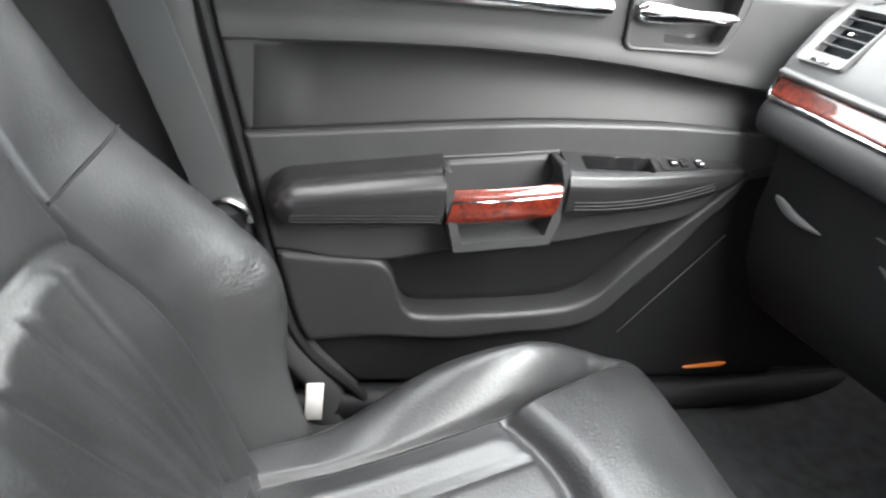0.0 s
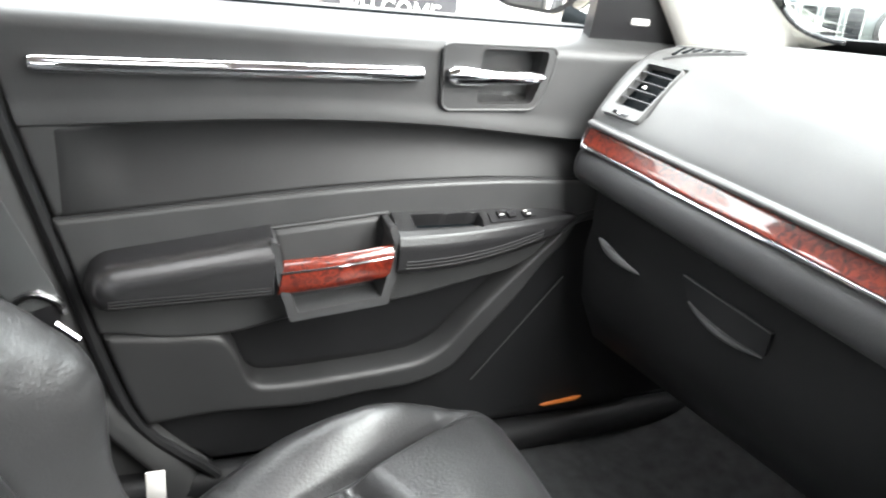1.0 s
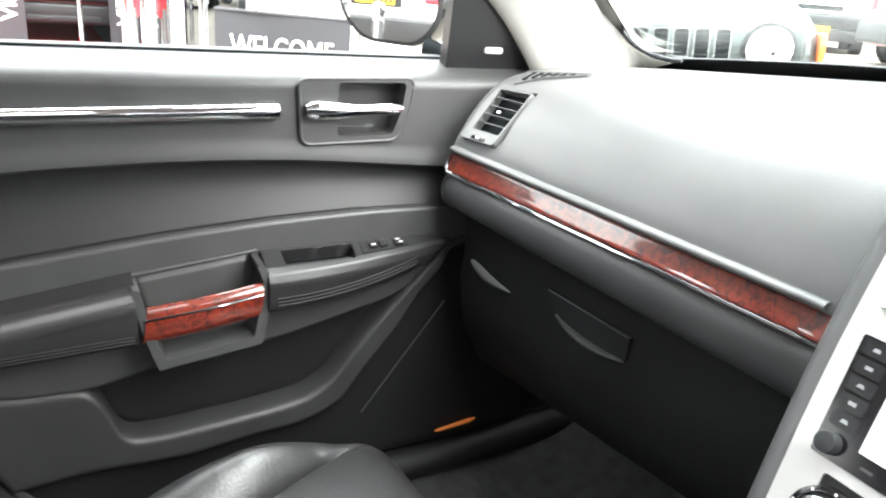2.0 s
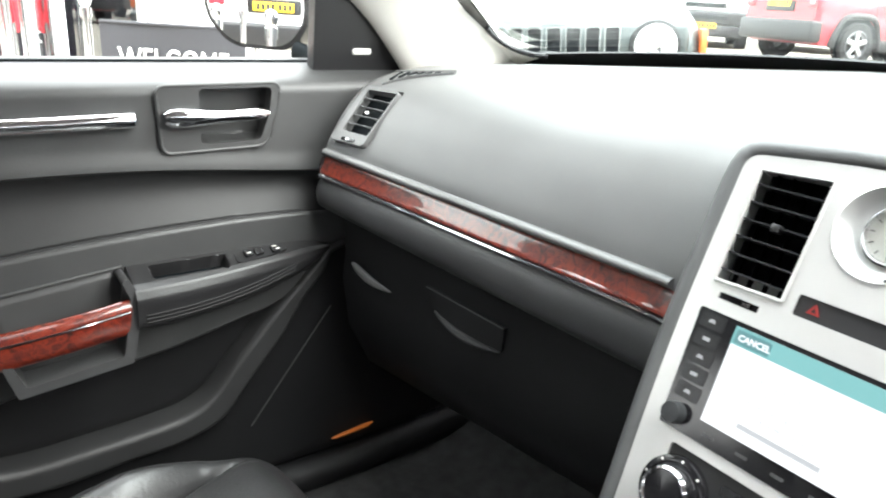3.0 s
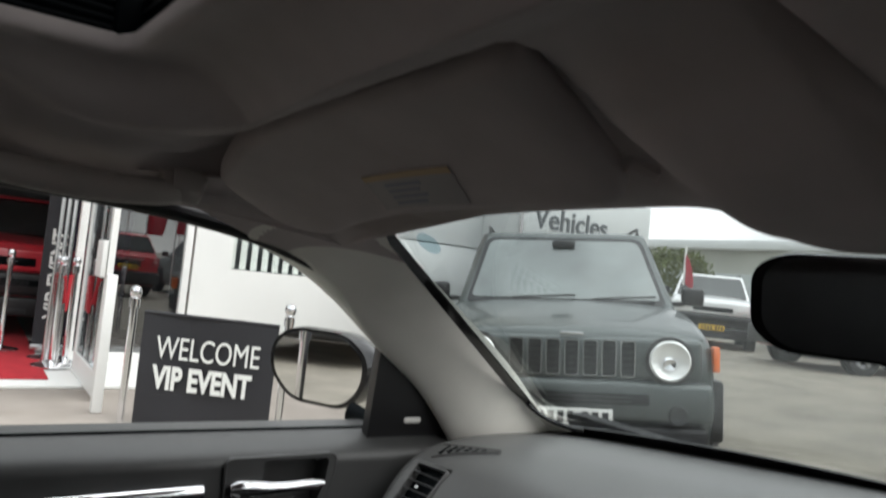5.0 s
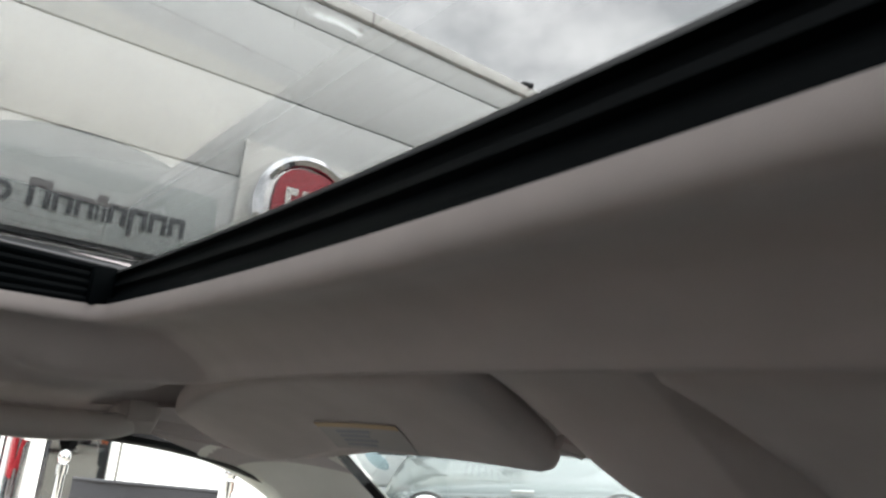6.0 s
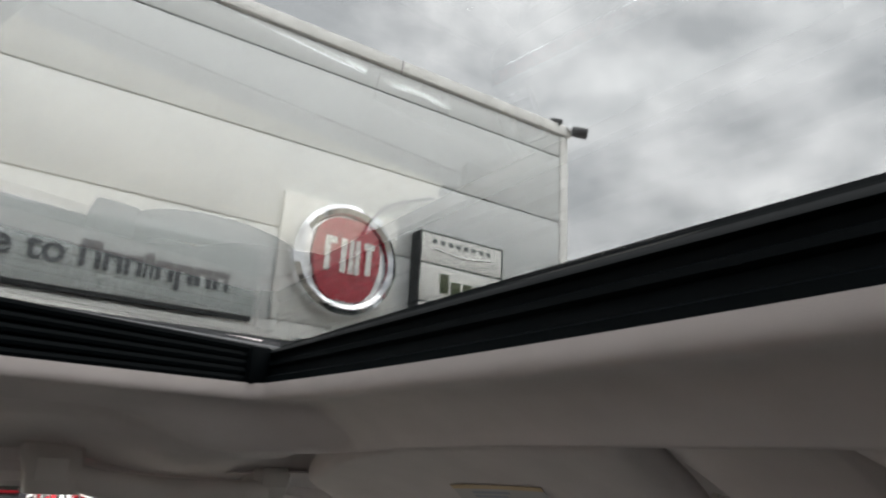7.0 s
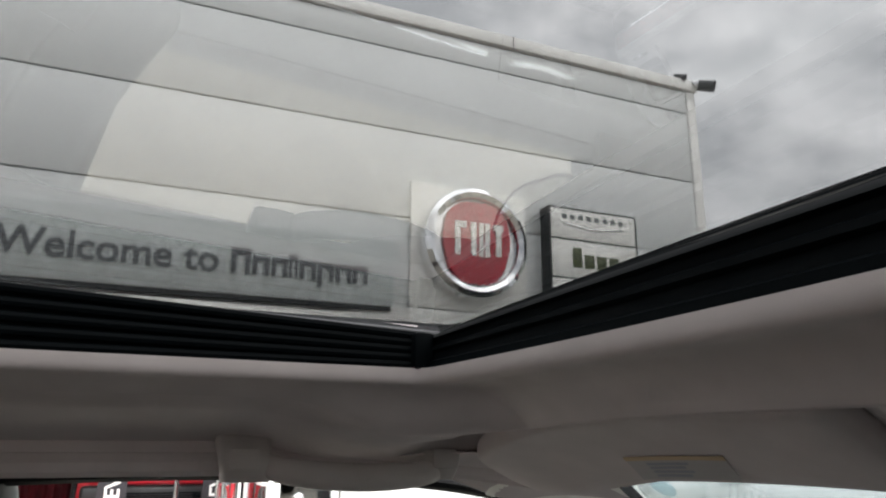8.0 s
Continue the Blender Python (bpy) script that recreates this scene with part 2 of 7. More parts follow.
def loft(rows, close_u=False, close_v=False, cap=True, bm=None):
    """Quads through rows of points; caps the end rows when the rows are rings."""
    bm = bm or bmesh.new()
    vs = [[bm.verts.new(p) for p in r] for r in rows]
    nr, nc = len(vs), len(vs[0])
    for i in range(nr - (0 if close_v else 1)):
        for j in range(nc - (0 if close_u else 1)):
            bm.faces.new((vs[i][j], vs[i][(j + 1) % nc], vs[(i + 1) % nr][(j + 1) % nc], vs[(i + 1) % nr][j]))
    if close_u and cap and not close_v:
        bm.faces.new(vs[0])
        bm.faces.new(vs[-1][::-1])
    return bm


def slab(rows, off):
    """A sheet of rows of points made solid: a second sheet moved by off, and its rim."""
    bm = bmesh.new()
    off = Vector(off)
    a = [[bm.verts.new(p) for p in r] for r in rows]
    b = [[bm.verts.new(Vector(p) + off) for p in r] for r in rows]
    nr, nc = len(a), len(a[0])
    for i in range(nr - 1):
        for j in range(nc - 1):
            bm.faces.new((a[i][j], a[i][j + 1], a[i + 1][j + 1], a[i + 1][j]))
            bm.faces.new((b[i][j], b[i + 1][j], b[i + 1][j + 1], b[i][j + 1]))
    for j in range(nc - 1):
        bm.faces.new((a[0][j], b[0][j], b[0][j + 1], a[0][j + 1]))
        bm.faces.new((a[-1][j], a[-1][j + 1], b[-1][j + 1], b[-1][j]))
    for i in range(nr - 1):
        bm.faces.new((a[i][0], a[i + 1][0], b[i + 1][0], b[i][0]))
        bm.faces.new((a[i][-1], b[i][-1], b[i + 1][-1], a[i + 1][-1]))
    return bm


def spline(pts, n):
    """n points on a smooth curve through pts (Catmull-Rom, by chord length)."""
    p = [Vector(q) for q in pts]
    if len(p) < 3:
        return [p[0].lerp(p[-1], i / (n - 1)) for i in range(n)]
    s = [0.0]
    for a, b in zip(p, p[1:]):
        s.append(s[-1] + (b - a).length)
    out = []
    for i in range(n):
        d = s[-1] * i / (n - 1)
        k = min(len(p) - 2, max(j for j in range(len(p)) if s[j] <= d + 1e-9))
        f = (d - s[k]) / max(1e-9, s[k + 1] - s[k])
        a, b, c, e = p[max(0, k - 1)], p[k], p[k + 1], p[min(len(p) - 1, k + 2)]
        out.append(0.5 * ((2 * b) + (c - a) * f + (2 * a - 5 * b + 4 * c - e) * f * f + (3 * b - a - 3 * c + e) * f ** 3))
    return out


def tube(pts, r, n=10, flat=1.0, up=(0, 0, 1), bm=None):
    """A round or flattened bar along pts; r may be a list."""
    rows = []
    for i, q in enumerate(pts):
        q = Vector(q)
        d = (Vector(pts[min(i + 1, len(pts) - 1)]) - Vector(pts[max(i - 1, 0)])).normalized()
        u = Vector(up) - d * d.dot(Vector(up))
        u = u.normalized() if u.length > 1e-4 else d.orthogonal().normalized()
        w = d.cross(u)
        rr = r[i] if isinstance(r, (list, tuple)) else r
        rows.append([q + rr * (math.cos(2 * math.pi * k / n) * w * flat + math.sin(2 * math.pi * k / n) * u) for k in range(n)])
    return loft(rows, close_u=True, bm=bm)


def turned(profile, n=24, bm=None, m=None):
    """A turned body: profile of (radius, height) about z."""
    rows = [[(r * math.cos(2 * math.pi * k / n), r * math.sin(2 * math.pi * k / n), h) for k in range(n)] for r, h in profile]
    if m is not None:
        rows = [[m @ Vector(p) for p in r] for r in rows]
    return loft(rows, close_u=True, cap=False, bm=bm)


def lerp_curve(pts):
    """y -> z through pts, smoothed."""
    xs, zs = [p[0] for p in pts], [p[1] for p in pts]

    def f(x):
        if x <= xs[0]:
            return zs[0]
        if x >= xs[-1]:
            return zs[-1]
        k = max(i for i in range(len(xs) - 1) if xs[i] <= x)
        h = xs[k + 1] - xs[k]
        t = (x - xs[k]) / h
        m0 = (zs[k + 1] - zs[max(k - 1, 0)]) / (xs[k + 1] - xs[max(k - 1, 0)])
        m1 = (zs[min(k + 2, len(xs) - 1)] - zs[k]) / (xs[min(k + 2, len(xs) - 1)] - xs[k])
        return (2 * t ** 3 - 3 * t * t + 1) * zs[k] + (t ** 3 - 2 * t * t + t) * h * m0 + (3 * t * t - 2 * t ** 3) * zs[k + 1] + (t ** 3 - t * t) * h * m1
    return f


def step(x, a, b):
    t = min(1.0, max(0.0, (x - a) / (b - a)))
    return t * t * (3 - 2 * t)


def rounded(pts, r, n=5):
    """The outline pts with its corners rounded by r."""
    out = []
    for i, q in enumerate(pts):
        q = Vector(q)
        a, b = Vector(pts[i - 1]) - q, Vector(pts[(i + 1) % len(pts)]) - q
        rr = r[i] if isinstance(r, (list, tuple)) else r
        rr = min(rr, a.length * 0.49, b.length * 0.49)
        p0, p1 = q + a.normalized() * rr, q + b.normalized() * rr
        for k in range(n + 1):
            t = k / n
            out.append((1 - t) ** 2 * p0 + 2 * t * (1 - t) * q + t * t * p1)
    return out


def circle(cx, cy, r, n=28):
    return [Vector((cx + r * math.cos(2 * math.pi * k / n), cy + r * math.sin(2 * math.pi * k / n))) for k in range(n)]


def plate(outline, holes, m, depth, bm=None):
    """A flat plate with holes, drawn in (u, v) and laid by the matrix m; its front is at w = 0 and its back at w = -depth."""
    bm = bm or bmesh.new()
    edges, loops = [], []
    for ring in [outline] + list(holes):
        vs = [bm.verts.new((p[0], p[1], 0)) for p in ring]
        loops.append(vs)
        edges += [bm.edges.new((vs[i], vs[(i + 1) % len(vs)])) for i in range(len(vs))]
    got = bmesh.ops.triangle_fill(bm, use_beauty=True, use_dissolve=False, edges=edges)
    front = [f for f in got["geom"] if isinstance(f, bmesh.types.BMFace)]
    back = {}
    for vs in loops:
        for v in vs:
            back[v] = bm.verts.new((v.co.x, v.co.y, -depth))
    for f in front:
        bm.faces.new([back[v] for v in reversed(f.verts[:])])
    for vs in loops:
        for i in range(len(vs)):
            a, b = vs[i], vs[(i + 1) % len(vs)]
            bm.faces.new((a, b, back[b], back[a]))
    for vs in loops:
        for v in vs:
            v.co, back[v].co = m @ v.co, m @ back[v].co
    return bm


def words(name, text, size, m, mat, parent=None, depth=0.002, bold=0.0, align="LEFT"):
    """Raised lettering in the built-in font as a mesh."""
    cu = bpy.data.curves.new(name, "FONT")
    cu.body, cu.size, cu.extrude, cu.offset, cu.align_x = text, size, depth, bold, align
    ob = bpy.data.objects.new(name, cu)
    scene.collection.objects.link(ob)
    me = bpy.data.meshes.new_from_object(ob.evaluated_get(bpy.context.evaluated_depsgraph_get()))
    bpy.data.objects.remove(ob)
    me.transform(m)
    me.name = name
    me.materials.clear()
    return link(name, me, mat, parent)


def frame_matrix(o, right, up):
    r, u = Vector(right).normalized(), Vector(up).normalized()
    w = r.cross(u)
    return Matrix(((r.x, u.x, w.x, o[0]), (r.y, u.y, w.y, o[1]), (r.z, u.z, w.z, o[2]), (0, 0, 0, 1)))


def dense(ring, n):
    pts = [Vector(p) for p in ring] + [Vector(ring[0])]
    cum = [0.0]
    for a, b in zip(pts, pts[1:]):
        cum.append(cum[-1] + (b - a).length)
    out = []
    for i in range(n):
        d = cum[-1] * i / n
        k = max(j for j in range(len(pts) - 1) if cum[j] <= d + 1e-9)
        out.append(pts[k].lerp(pts[k + 1], (d - cum[k]) / max(1e-9, cum[k + 1] - cum[k])))
    return out
# ================= the car's cabin =================
# ---- front passenger door ----
DX = -0.745
BELT_Z = 1.01
REAR = lerp_curve([(0.33, 0.14), (0.354, 0.119), (0.42, 0.05), (0.488, 0.013), (0.708, -0.044), (0.872, -0.086), (1.02, -0.12)])
SEAM = lerp_curve([(-0.12, 0.750), (-0.05, 0.755), (0.278, 0.790), (0.5, 0.801), (0.64, 0.799), (0.86, 0.79)])
PANEL_LOW = lerp_curve([(-0.12, 0.602), (0.008, 0.595), (0.06, 0.585), (0.137, 0.583), (0.23, 0.602), (0.386, 0.619), (0.5, 0.645), (0.578, 0.670), (0.66, 0.745), (0.86, 0.765)])
RECESS_TOP = lerp_curve([(-0.1, 0.866), (0.19, 0.881), (0.4, 0.879), (0.626, 0.862), (0.86, 0.85)])
RIM_TOP = lerp_curve([(-0.12, 0.606), (0.06, 0.589), (0.13, 0.582), (0.15, 0.556), (0.166, 0.512), (0.19, 0.494), (0.30, 0.496), (0.395, 0.504), (0.431, 0.512), (0.466, 0.534), (0.50, 0.576), (0.534, 0.616), (0.568, 0.653), (0.604, 0.690), (0.638, 0.727), (0.655, 0.747), (0.86, 0.765)])
RIM_LOW = lerp_curve([(-0.12, 0.42), (0.05, 0.445), (0.145, 0.451), (0.25, 0.447), (0.344, 0.457), (0.42, 0.464), (0.479, 0.487), (0.514, 0.531), (0.574, 0.604), (0.607, 0.655), (0.642, 0.695), (0.659, 0.727), (0.86, 0.757)])


def door_patch(name, low, high, height, mat, parent, ny, nv, y1=0.85, y0=None, skirt=0.055, edge=0.006, label="", middle=None):
    """A door moulding between two height curves; height(y, z) is how far it stands into the cabin."""
    rows = []

    def level(y, v):
        if middle is None:
            return low(y) + (high(y) - low(y)) * v
        return low(y) + (middle(y) - low(y)) * v * 2 if v < 0.5 else middle(y) + (high(y) - middle(y)) * (v * 2 - 1)

    for j in range(nv + 1):
        v = j / nv
        row = []
        for i in range(ny + 1):
            u = i / ny
            y = u * (y1 + 0.05) - 0.05
            for _ in range(3):
                z = level(y, v)
                yr = REAR(z) if y0 is None else y0
                y = yr + (y1 - yr) * u
            z = level(y, v)
            d = min((z - low(y)), (high(y) - z), (y - yr))
            h = height(y, z)
            if d < edge:
                h -= edge * (1 - math.sqrt(max(0.0, 1 - (1 - d / edge) ** 2)))
            row.append((DX + h, y, z))
        rows.append(row)
    return part(name, slab(rows, (-skirt, 0, 0)), mat, parent, label, angle=50)


def recess(y, v):
    """Depth of the sunk panel under the waist; v runs down from its top edge."""
    return 0.017 * math.sin(math.pi * min(1.0, max(0.0, v)) ** 0.62) * step(y, -0.05, 0.03) * (1 - 0.3 * step(y, 0.55, 0.75))


def recess_shade_height(y, z):
    zt, zs = RECESS_TOP(y), SEAM(y)
    return 0.0010 - recess(y, (zt - z) / (zt - zs))


def upper_height(y, z):
    h = 0.0
    h -= 0.062 * max(0.0, (z - 0.972) / 0.038) ** 2.4
    zt, zs = RECESS_TOP(y), SEAM(y)
    if zs < z < zt:
        v = (zt - z) / (zt - zs)
        h -= recess(y, v)
    if z >= zt:
        h += 0.004 * (1 - step(z, zt, zt + 0.03))
    inside = step(y, 0.462, 0.467) * (1 - step(y + (z - 0.947) * -0.12, 0.562, 0.568)) * step(z, 0.909, 0.914) * (1 - step(z, 0.979, 0.984))
    return h - 0.034 * inside


def mid_height(y, z):
    h = 0.012
    cup = step(y - (0.735 - z) * 0.25, 0.196, 0.202) * (1 - step(y - (0.7 - z) * 0.05, 0.338, 0.346)) * step(z, 0.636, 0.642) * (1 - step(z - 0.12 * (y - 0.199), 0.730, 0.735))
    return h + 0.004 * cup


door = thing("door_1", "closed grey moulded front door with padded armrest and wood pull", "door", (DX, 0.35, 0.36), kind="structure")
part("outer_skin", boxed(-0.845, -0.825, -0.13, 0.86, 0.33, 0.995, 0.006), SUV_BLACK, door, "outer door skin")
door_patch("upper_panel", SEAM, lambda y: BELT_Z, upper_height, DOOR_GREY, door, 250, 84, middle=RECESS_TOP)
# Overlay in the darker tone for the shade under the waist.
door_patch("recess_shade_panel", lambda y: SEAM(y) + 0.001, lambda y: RECESS_TOP(y) - 0.005, recess_shade_height, RECESS_SHADE, door, 130, 40, y0=-0.048, skirt=0.012, edge=0.0015, label="sunk door panel, its shade put into a darker colour")
door_patch("middle_panel", PANEL_LOW, SEAM, mid_height, DOOR_GREY, door, 250, 50, edge=0.004)
# The shadow inside the pocket is put into its dark colour.
door_patch("map_pocket", lambda y: RIM_TOP(y) - 0.004, lambda y: PANEL_LOW(y) + 0.004, lambda y, z: -0.03, DOOR_DARK, door, 80, 12, y1=0.68, y0=0.11, label="recessed map pocket, inner shadow put into its dark colour")
door_patch("pocket_rim", RIM_LOW, RIM_TOP, lambda y, z: 0.013, DOOR_SHADED, door, 220, 24, edge=0.012)
door_patch("kick_panel", lambda y: 0.355, lambda y: RIM_LOW(y), lambda y, z: -0.01, DOOR_DARK, door, 120, 24, label="dark lower door panel")
part("panel_seam", tube([(DX + 0.004, y, SEAM(y)) for y in np.linspace(-0.055, 0.72, 60)], 0.003, 8), LEATHER_SEAM, door)
part("panel_seam", tube([(DX - 0.0035, y, 0.466 + (y - 0.536) * 1.32) for y in np.linspace(0.525, 0.662, 20)], 0.0012, 6), DOOR_GREY, door)


def ring_bar(stations):
    """A closed bar through (y, [(x, z), ...]) rings."""
    return loft([[(x, y, z) for x, z in ring] for y, ring in stations], close_u=True)


def pad_ring(zt, zb, reach, k=1.0):
    """Cross-section of an armrest pad, k shrinks it toward its middle."""
    mid = (zt + zb) / 2
    roll = [(DX + reach * (0.42 + 0.58 * math.sin(q)), zt - 0.036 * (1 - math.cos(q))) for q in np.linspace(0.0, math.pi / 2, 12)]
    pts = [(DX - 0.01, zt + 0.003), (DX + reach * 0.2, zt + 0.002)] + roll + [(DX + reach * 0.985, zb + 0.016), (DX + reach * 0.95, zb + 0.008), (DX + reach * 0.88, zb + 0.002), (DX + reach * 0.7, zb), (DX - 0.01, zb)]
    return [(DX + (x - DX) * (0.5 + 0.5 * k), mid + (z - mid) * k) for x, z in pts]


rear = []
for i in range(26):
    u = i / 25
    y = -0.028 + u * 0.222
    k = math.sqrt(max(0.02, 1 - max(0.0, 1 - u / 0.14) ** 2))
    rear.append((y, pad_ring(0.710 + 0.032 * u, 0.652 + 0.008 * u, 0.065, k)))
pad = part("armrest", ring_bar(rear), ARM_PAD, door, "padded black leather armrest", angle=60)
for dz in (0.010, 0.014, 0.018):
    part("piping", tube([(DX + 0.0647, y, 0.652 + 0.036 * (y + 0.028) + dz) for y in np.linspace(0.0, 0.19, 12)], 0.0011, 6), LEATHER_SEAM, pad)
M_SW = frame_matrix((DX + 0.026, 0.46, 0.754), (0, 1, 0.01), (-0.96, 0, 0.28))
TO_SW = M_SW.inverted()


def front_ring(u, y):
    """Cross-section of the front armrest: a top that leans toward the cabin, with the tray sunk into it."""
    k = math.sqrt(max(0.02, 1 - max(0.0, (u - 0.80) / 0.20) ** 2))
    reach, zb = 0.067 - 0.040 * u * u, 0.682 + 0.05 * u * u
    top = lambda x: 0.754 + 0.0104 * (y - 0.46) - 0.29 * (x - DX - 0.026) - 0.010 * max(0.0, u - 0.6)
    ends = [(DX - 0.012, top(DX - 0.012)), (DX + reach * 0.35, top(DX + reach * 0.35)), (DX + reach * 0.78, top(DX + reach * 0.78)), (DX + reach * 0.92, top(DX + reach * 0.92) - 0.003), (DX + reach, top(DX + reach) - 0.014),
            (DX + reach * 0.985, zb + 0.014), (DX + reach * 0.95, zb + 0.007), (DX + reach * 0.85, zb + 0.002), (DX + reach * 0.6, zb), (DX - 0.012, zb)]
    mid = (ends[2][1] + zb) / 2
    ring = []
    for a, b in zip(ends, ends[1:] + ends[:1]):
        n = 30 if b is ends[1] else 36 if b is ends[2] else 4
        for q in range(n):
            x, zz = a[0] + (b[0] - a[0]) * q / n, a[1] + (b[1] - a[1]) * q / n
            w = TO_SW @ Vector((x, y, zz))
            if w.z > -0.008:
                sunk = step(w.x, -0.076, -0.073) * (1 - step(w.x - 0.1 * w.y, 0.022, 0.026)) * step(w.y, -0.0225, -0.0205) * (1 - step(w.y, 0.0055, 0.0075))
                p = M_SW @ Vector((w.x, w.y, w.z - 0.020 * sunk))
                x, zz = p.x, p.z
            ring.append((DX + (x - DX) * (0.5 + 0.5 * k), mid + (zz - mid) * k))
    return ring


pad = part("armrest", ring_bar([(y, front_ring((y - 0.362) / 0.29, y)) for y in [float(q) for q in np.linspace(0.357, 0.652, 150)]]), ARM_LEATHER, door, "dark front armrest with a small tray", angle=40)
for dz in (0.014, 0.019, 0.024):
    part("piping", tube([(DX + 0.0673 - 0.040 * u * u, 0.362 + u * 0.29, 0.682 + 0.05 * u * u + dz) for u in np.linspace(0.02, 0.76, 16)], 0.0011, 6), LEATHER_SEAM, pad)
part("tray", plate(rounded([(-0.072, -0.020), (0.021, -0.020), (0.0225, 0.005), (-0.072, 0.005)], 0.002), [], M_SW @ pose(0, 0, -0.0185), 0.001), RUBBER, pad, "black tray floor")
sw = part("switch_panel", plate(rounded([(0.036, -0.0195), (0.085, -0.015), (0.112, -0.007), (0.117, 0.001), (0.108, 0.007), (0.038, 0.0075)], 0.005), [], M_SW @ pose(0, 0, 0.0016), 0.002), BLACK_PLASTIC, pad, "black window switch panel")
for uu in (0.050, 0.066, 0.090):
    part("window_switch", plate(rounded([(uu, -0.012), (uu + 0.012, -0.010), (uu + 0.012, 0.002), (uu, 0.003)], 0.002), [], M_SW @ pose(0, 0, 0.0050), 0.004), BLACK_GLOSS, sw)
for uu, vv in ((0.053, -0.007), (0.093, 0.0), (0.096, -0.007)):
    part("switch_mark", plate([(uu, vv), (uu + 0.006, vv), (uu + 0.006, vv + 0.002), (uu, vv + 0.002)], [], M_SW @ pose(0, 0, 0.0056), 0.001), WHITE_PLASTIC, sw)

# pull cup with its wooden bar
cup_out = [(0.189, 0.739), (0.350, 0.757), (0.362, 0.735), (0.361, 0.70), (0.349, 0.640), (0.216, 0.623), (0.199, 0.68)]
cup_in = [(0.199, 0.7365), (0.342, 0.7535), (0.351, 0.730), (0.347, 0.70), (0.338, 0.652), (0.226, 0.636), (0.210, 0.68)]
m_cup = frame_matrix((DX + 0.060, 0, 0), (0, 1, 0), (0, 0, 1))
# open at the top, so that a palm can reach in from above
cup = part("pull_cup", plate(rounded([cup_out[0]] + cup_out[:0:-1] + cup_in[1:] + cup_in[:1], 0.003), [], m_cup, 0.059), PAD_LOWER, door, "dark frame of the door pull")
part("cup_back_rim", tube([(DX + 0.016, y, 0.7405 + 0.115 * (y - 0.195)) for y in np.linspace(0.192, 0.352, 8)], 0.0024, 8), PAD_LOWER, cup)
rows = []
for i in range(17):
    u = i / 16
    y = 0.203 + u * 0.146
    zc, hh, bulge = 0.686 + 0.017 * u, 0.0245, 0.004 * math.sin(math.pi * u)
    rows.append([(DX + 0.053 + bulge + 0.010 * math.cos(a), y + 0.004 * math.sin(a), zc + hh * math.sin(a)) for a in np.linspace(0, 2 * math.pi, 20, endpoint=False)])
part("pull_bar", loft(rows, close_u=True), WOOD, cup, "glossy red-brown burr wood bar")
part("pull_trim", tube([(DX + 0.0622 + 0.004 * math.sin(math.pi * u), 0.203 + u * 0.146, 0.696 + 0.017 * u) for u in np.linspace(0.0, 1.0, 14)], 0.0016, 8), CHROME, cup)

# bright strip, lever and its bowl
part("bright_strip", ring_bar([(y, [(DX + 0.007 * k + 0.010 * math.cos(a) * k, 0.937 + 0.018 * (y + 0.064) + 0.0105 * k * math.sin(a)) for a in np.linspace(0, 2 * math.pi, 16, endpoint=False)])
     for y, k in [(-0.066, 0.5), (-0.062, 0.9)] + [(y, 1.0) for y in np.linspace(-0.055, 0.378, 12)] + [(0.384, 0.95), (0.388, 0.6)]]), CHROME, door, "chrome trim strip")
bowl_out = [(0.412, 0.986), (0.578, 0.989), (0.574, 0.95), (0.556, 0.903), (0.416, 0.899)]
bowl_in = [(0.466, 0.982), (0.566, 0.983), (0.562, 0.95), (0.548, 0.911), (0.466, 0.909)]
bowl = part("handle_bowl", plate(rounded(bowl_out, 0.012), [rounded(bowl_in, 0.008)], frame_matrix((DX + 0.006, 0, 0), (0, 1, 0), (0, 0, 1)), 0.02), DOOR_GREY, door)
part("bowl_edge", tube([(DX + 0.0045, p[0], p[1]) for p in rounded(bowl_out, 0.014)] + [(DX + 0.0045, *rounded(bowl_out, 0.014)[0])], 0.0026, 8), DOOR_GREY, bowl)
lever = []
for i in range(18):
    u = i / 17
    y = 0.419 + 0.138 * u
    r1, r2 = 0.013 - 0.006 * u + 0.001 * math.sin(9 * u), 0.009
    lever.append((y, [(DX + 0.010 + 0.006 * math.sin(math.pi * u) + r2 * math.cos(a), 0.946 + 0.003 * u * u + r1 * math.sin(a) * (0.6 if i in (0, 17) else 1)) for a in np.linspace(0, 2 * math.pi, 18, endpoint=False)]))
part("door_lever", ring_bar(lever), CHROME, bowl, "polished chrome door lever")
# courtesy lamp, belt seal, sail panel with its badge
part("courtesy_lamp", tube([(DX - 0.006, 0.668, 0.3785), (DX - 0.005, 0.675, 0.379), (DX - 0.004, 0.735, 0.3855), (DX - 0.005, 0.748, 0.387)], [0.0012, 0.003, 0.0042, 0.0015], 10), AMBER, door, "lit amber courtesy lamp")
part("belt_seal", tube([(DX - 0.066, y, BELT_Z - 0.001) for y in np.linspace(-0.12, 0.665, 14)], 0.0035, 8), RUBBER, door)
sail_pts = rounded([(0.645, 0.995), (0.805, 0.995), (0.785, 1.025), (0.735, 1.083), (0.69, 1.125), (0.632, 1.185)], 0.006)
sail = part("sail_panel", plate(sail_pts, [], Matrix(((0, 0.22, 1, -0.997), (1, 0, 0, 0), (0, 1, 0, 0), (0, 0, 0, 1))), 0.02), BLACK_PLASTIC, door, "black mirror sail panel")
part("speaker_badge", boxed(-0.776, -0.768, 0.705, 0.738, 1.023, 1.034, 0.004), WHITE_PLASTIC, sail, "small pale speaker badge")
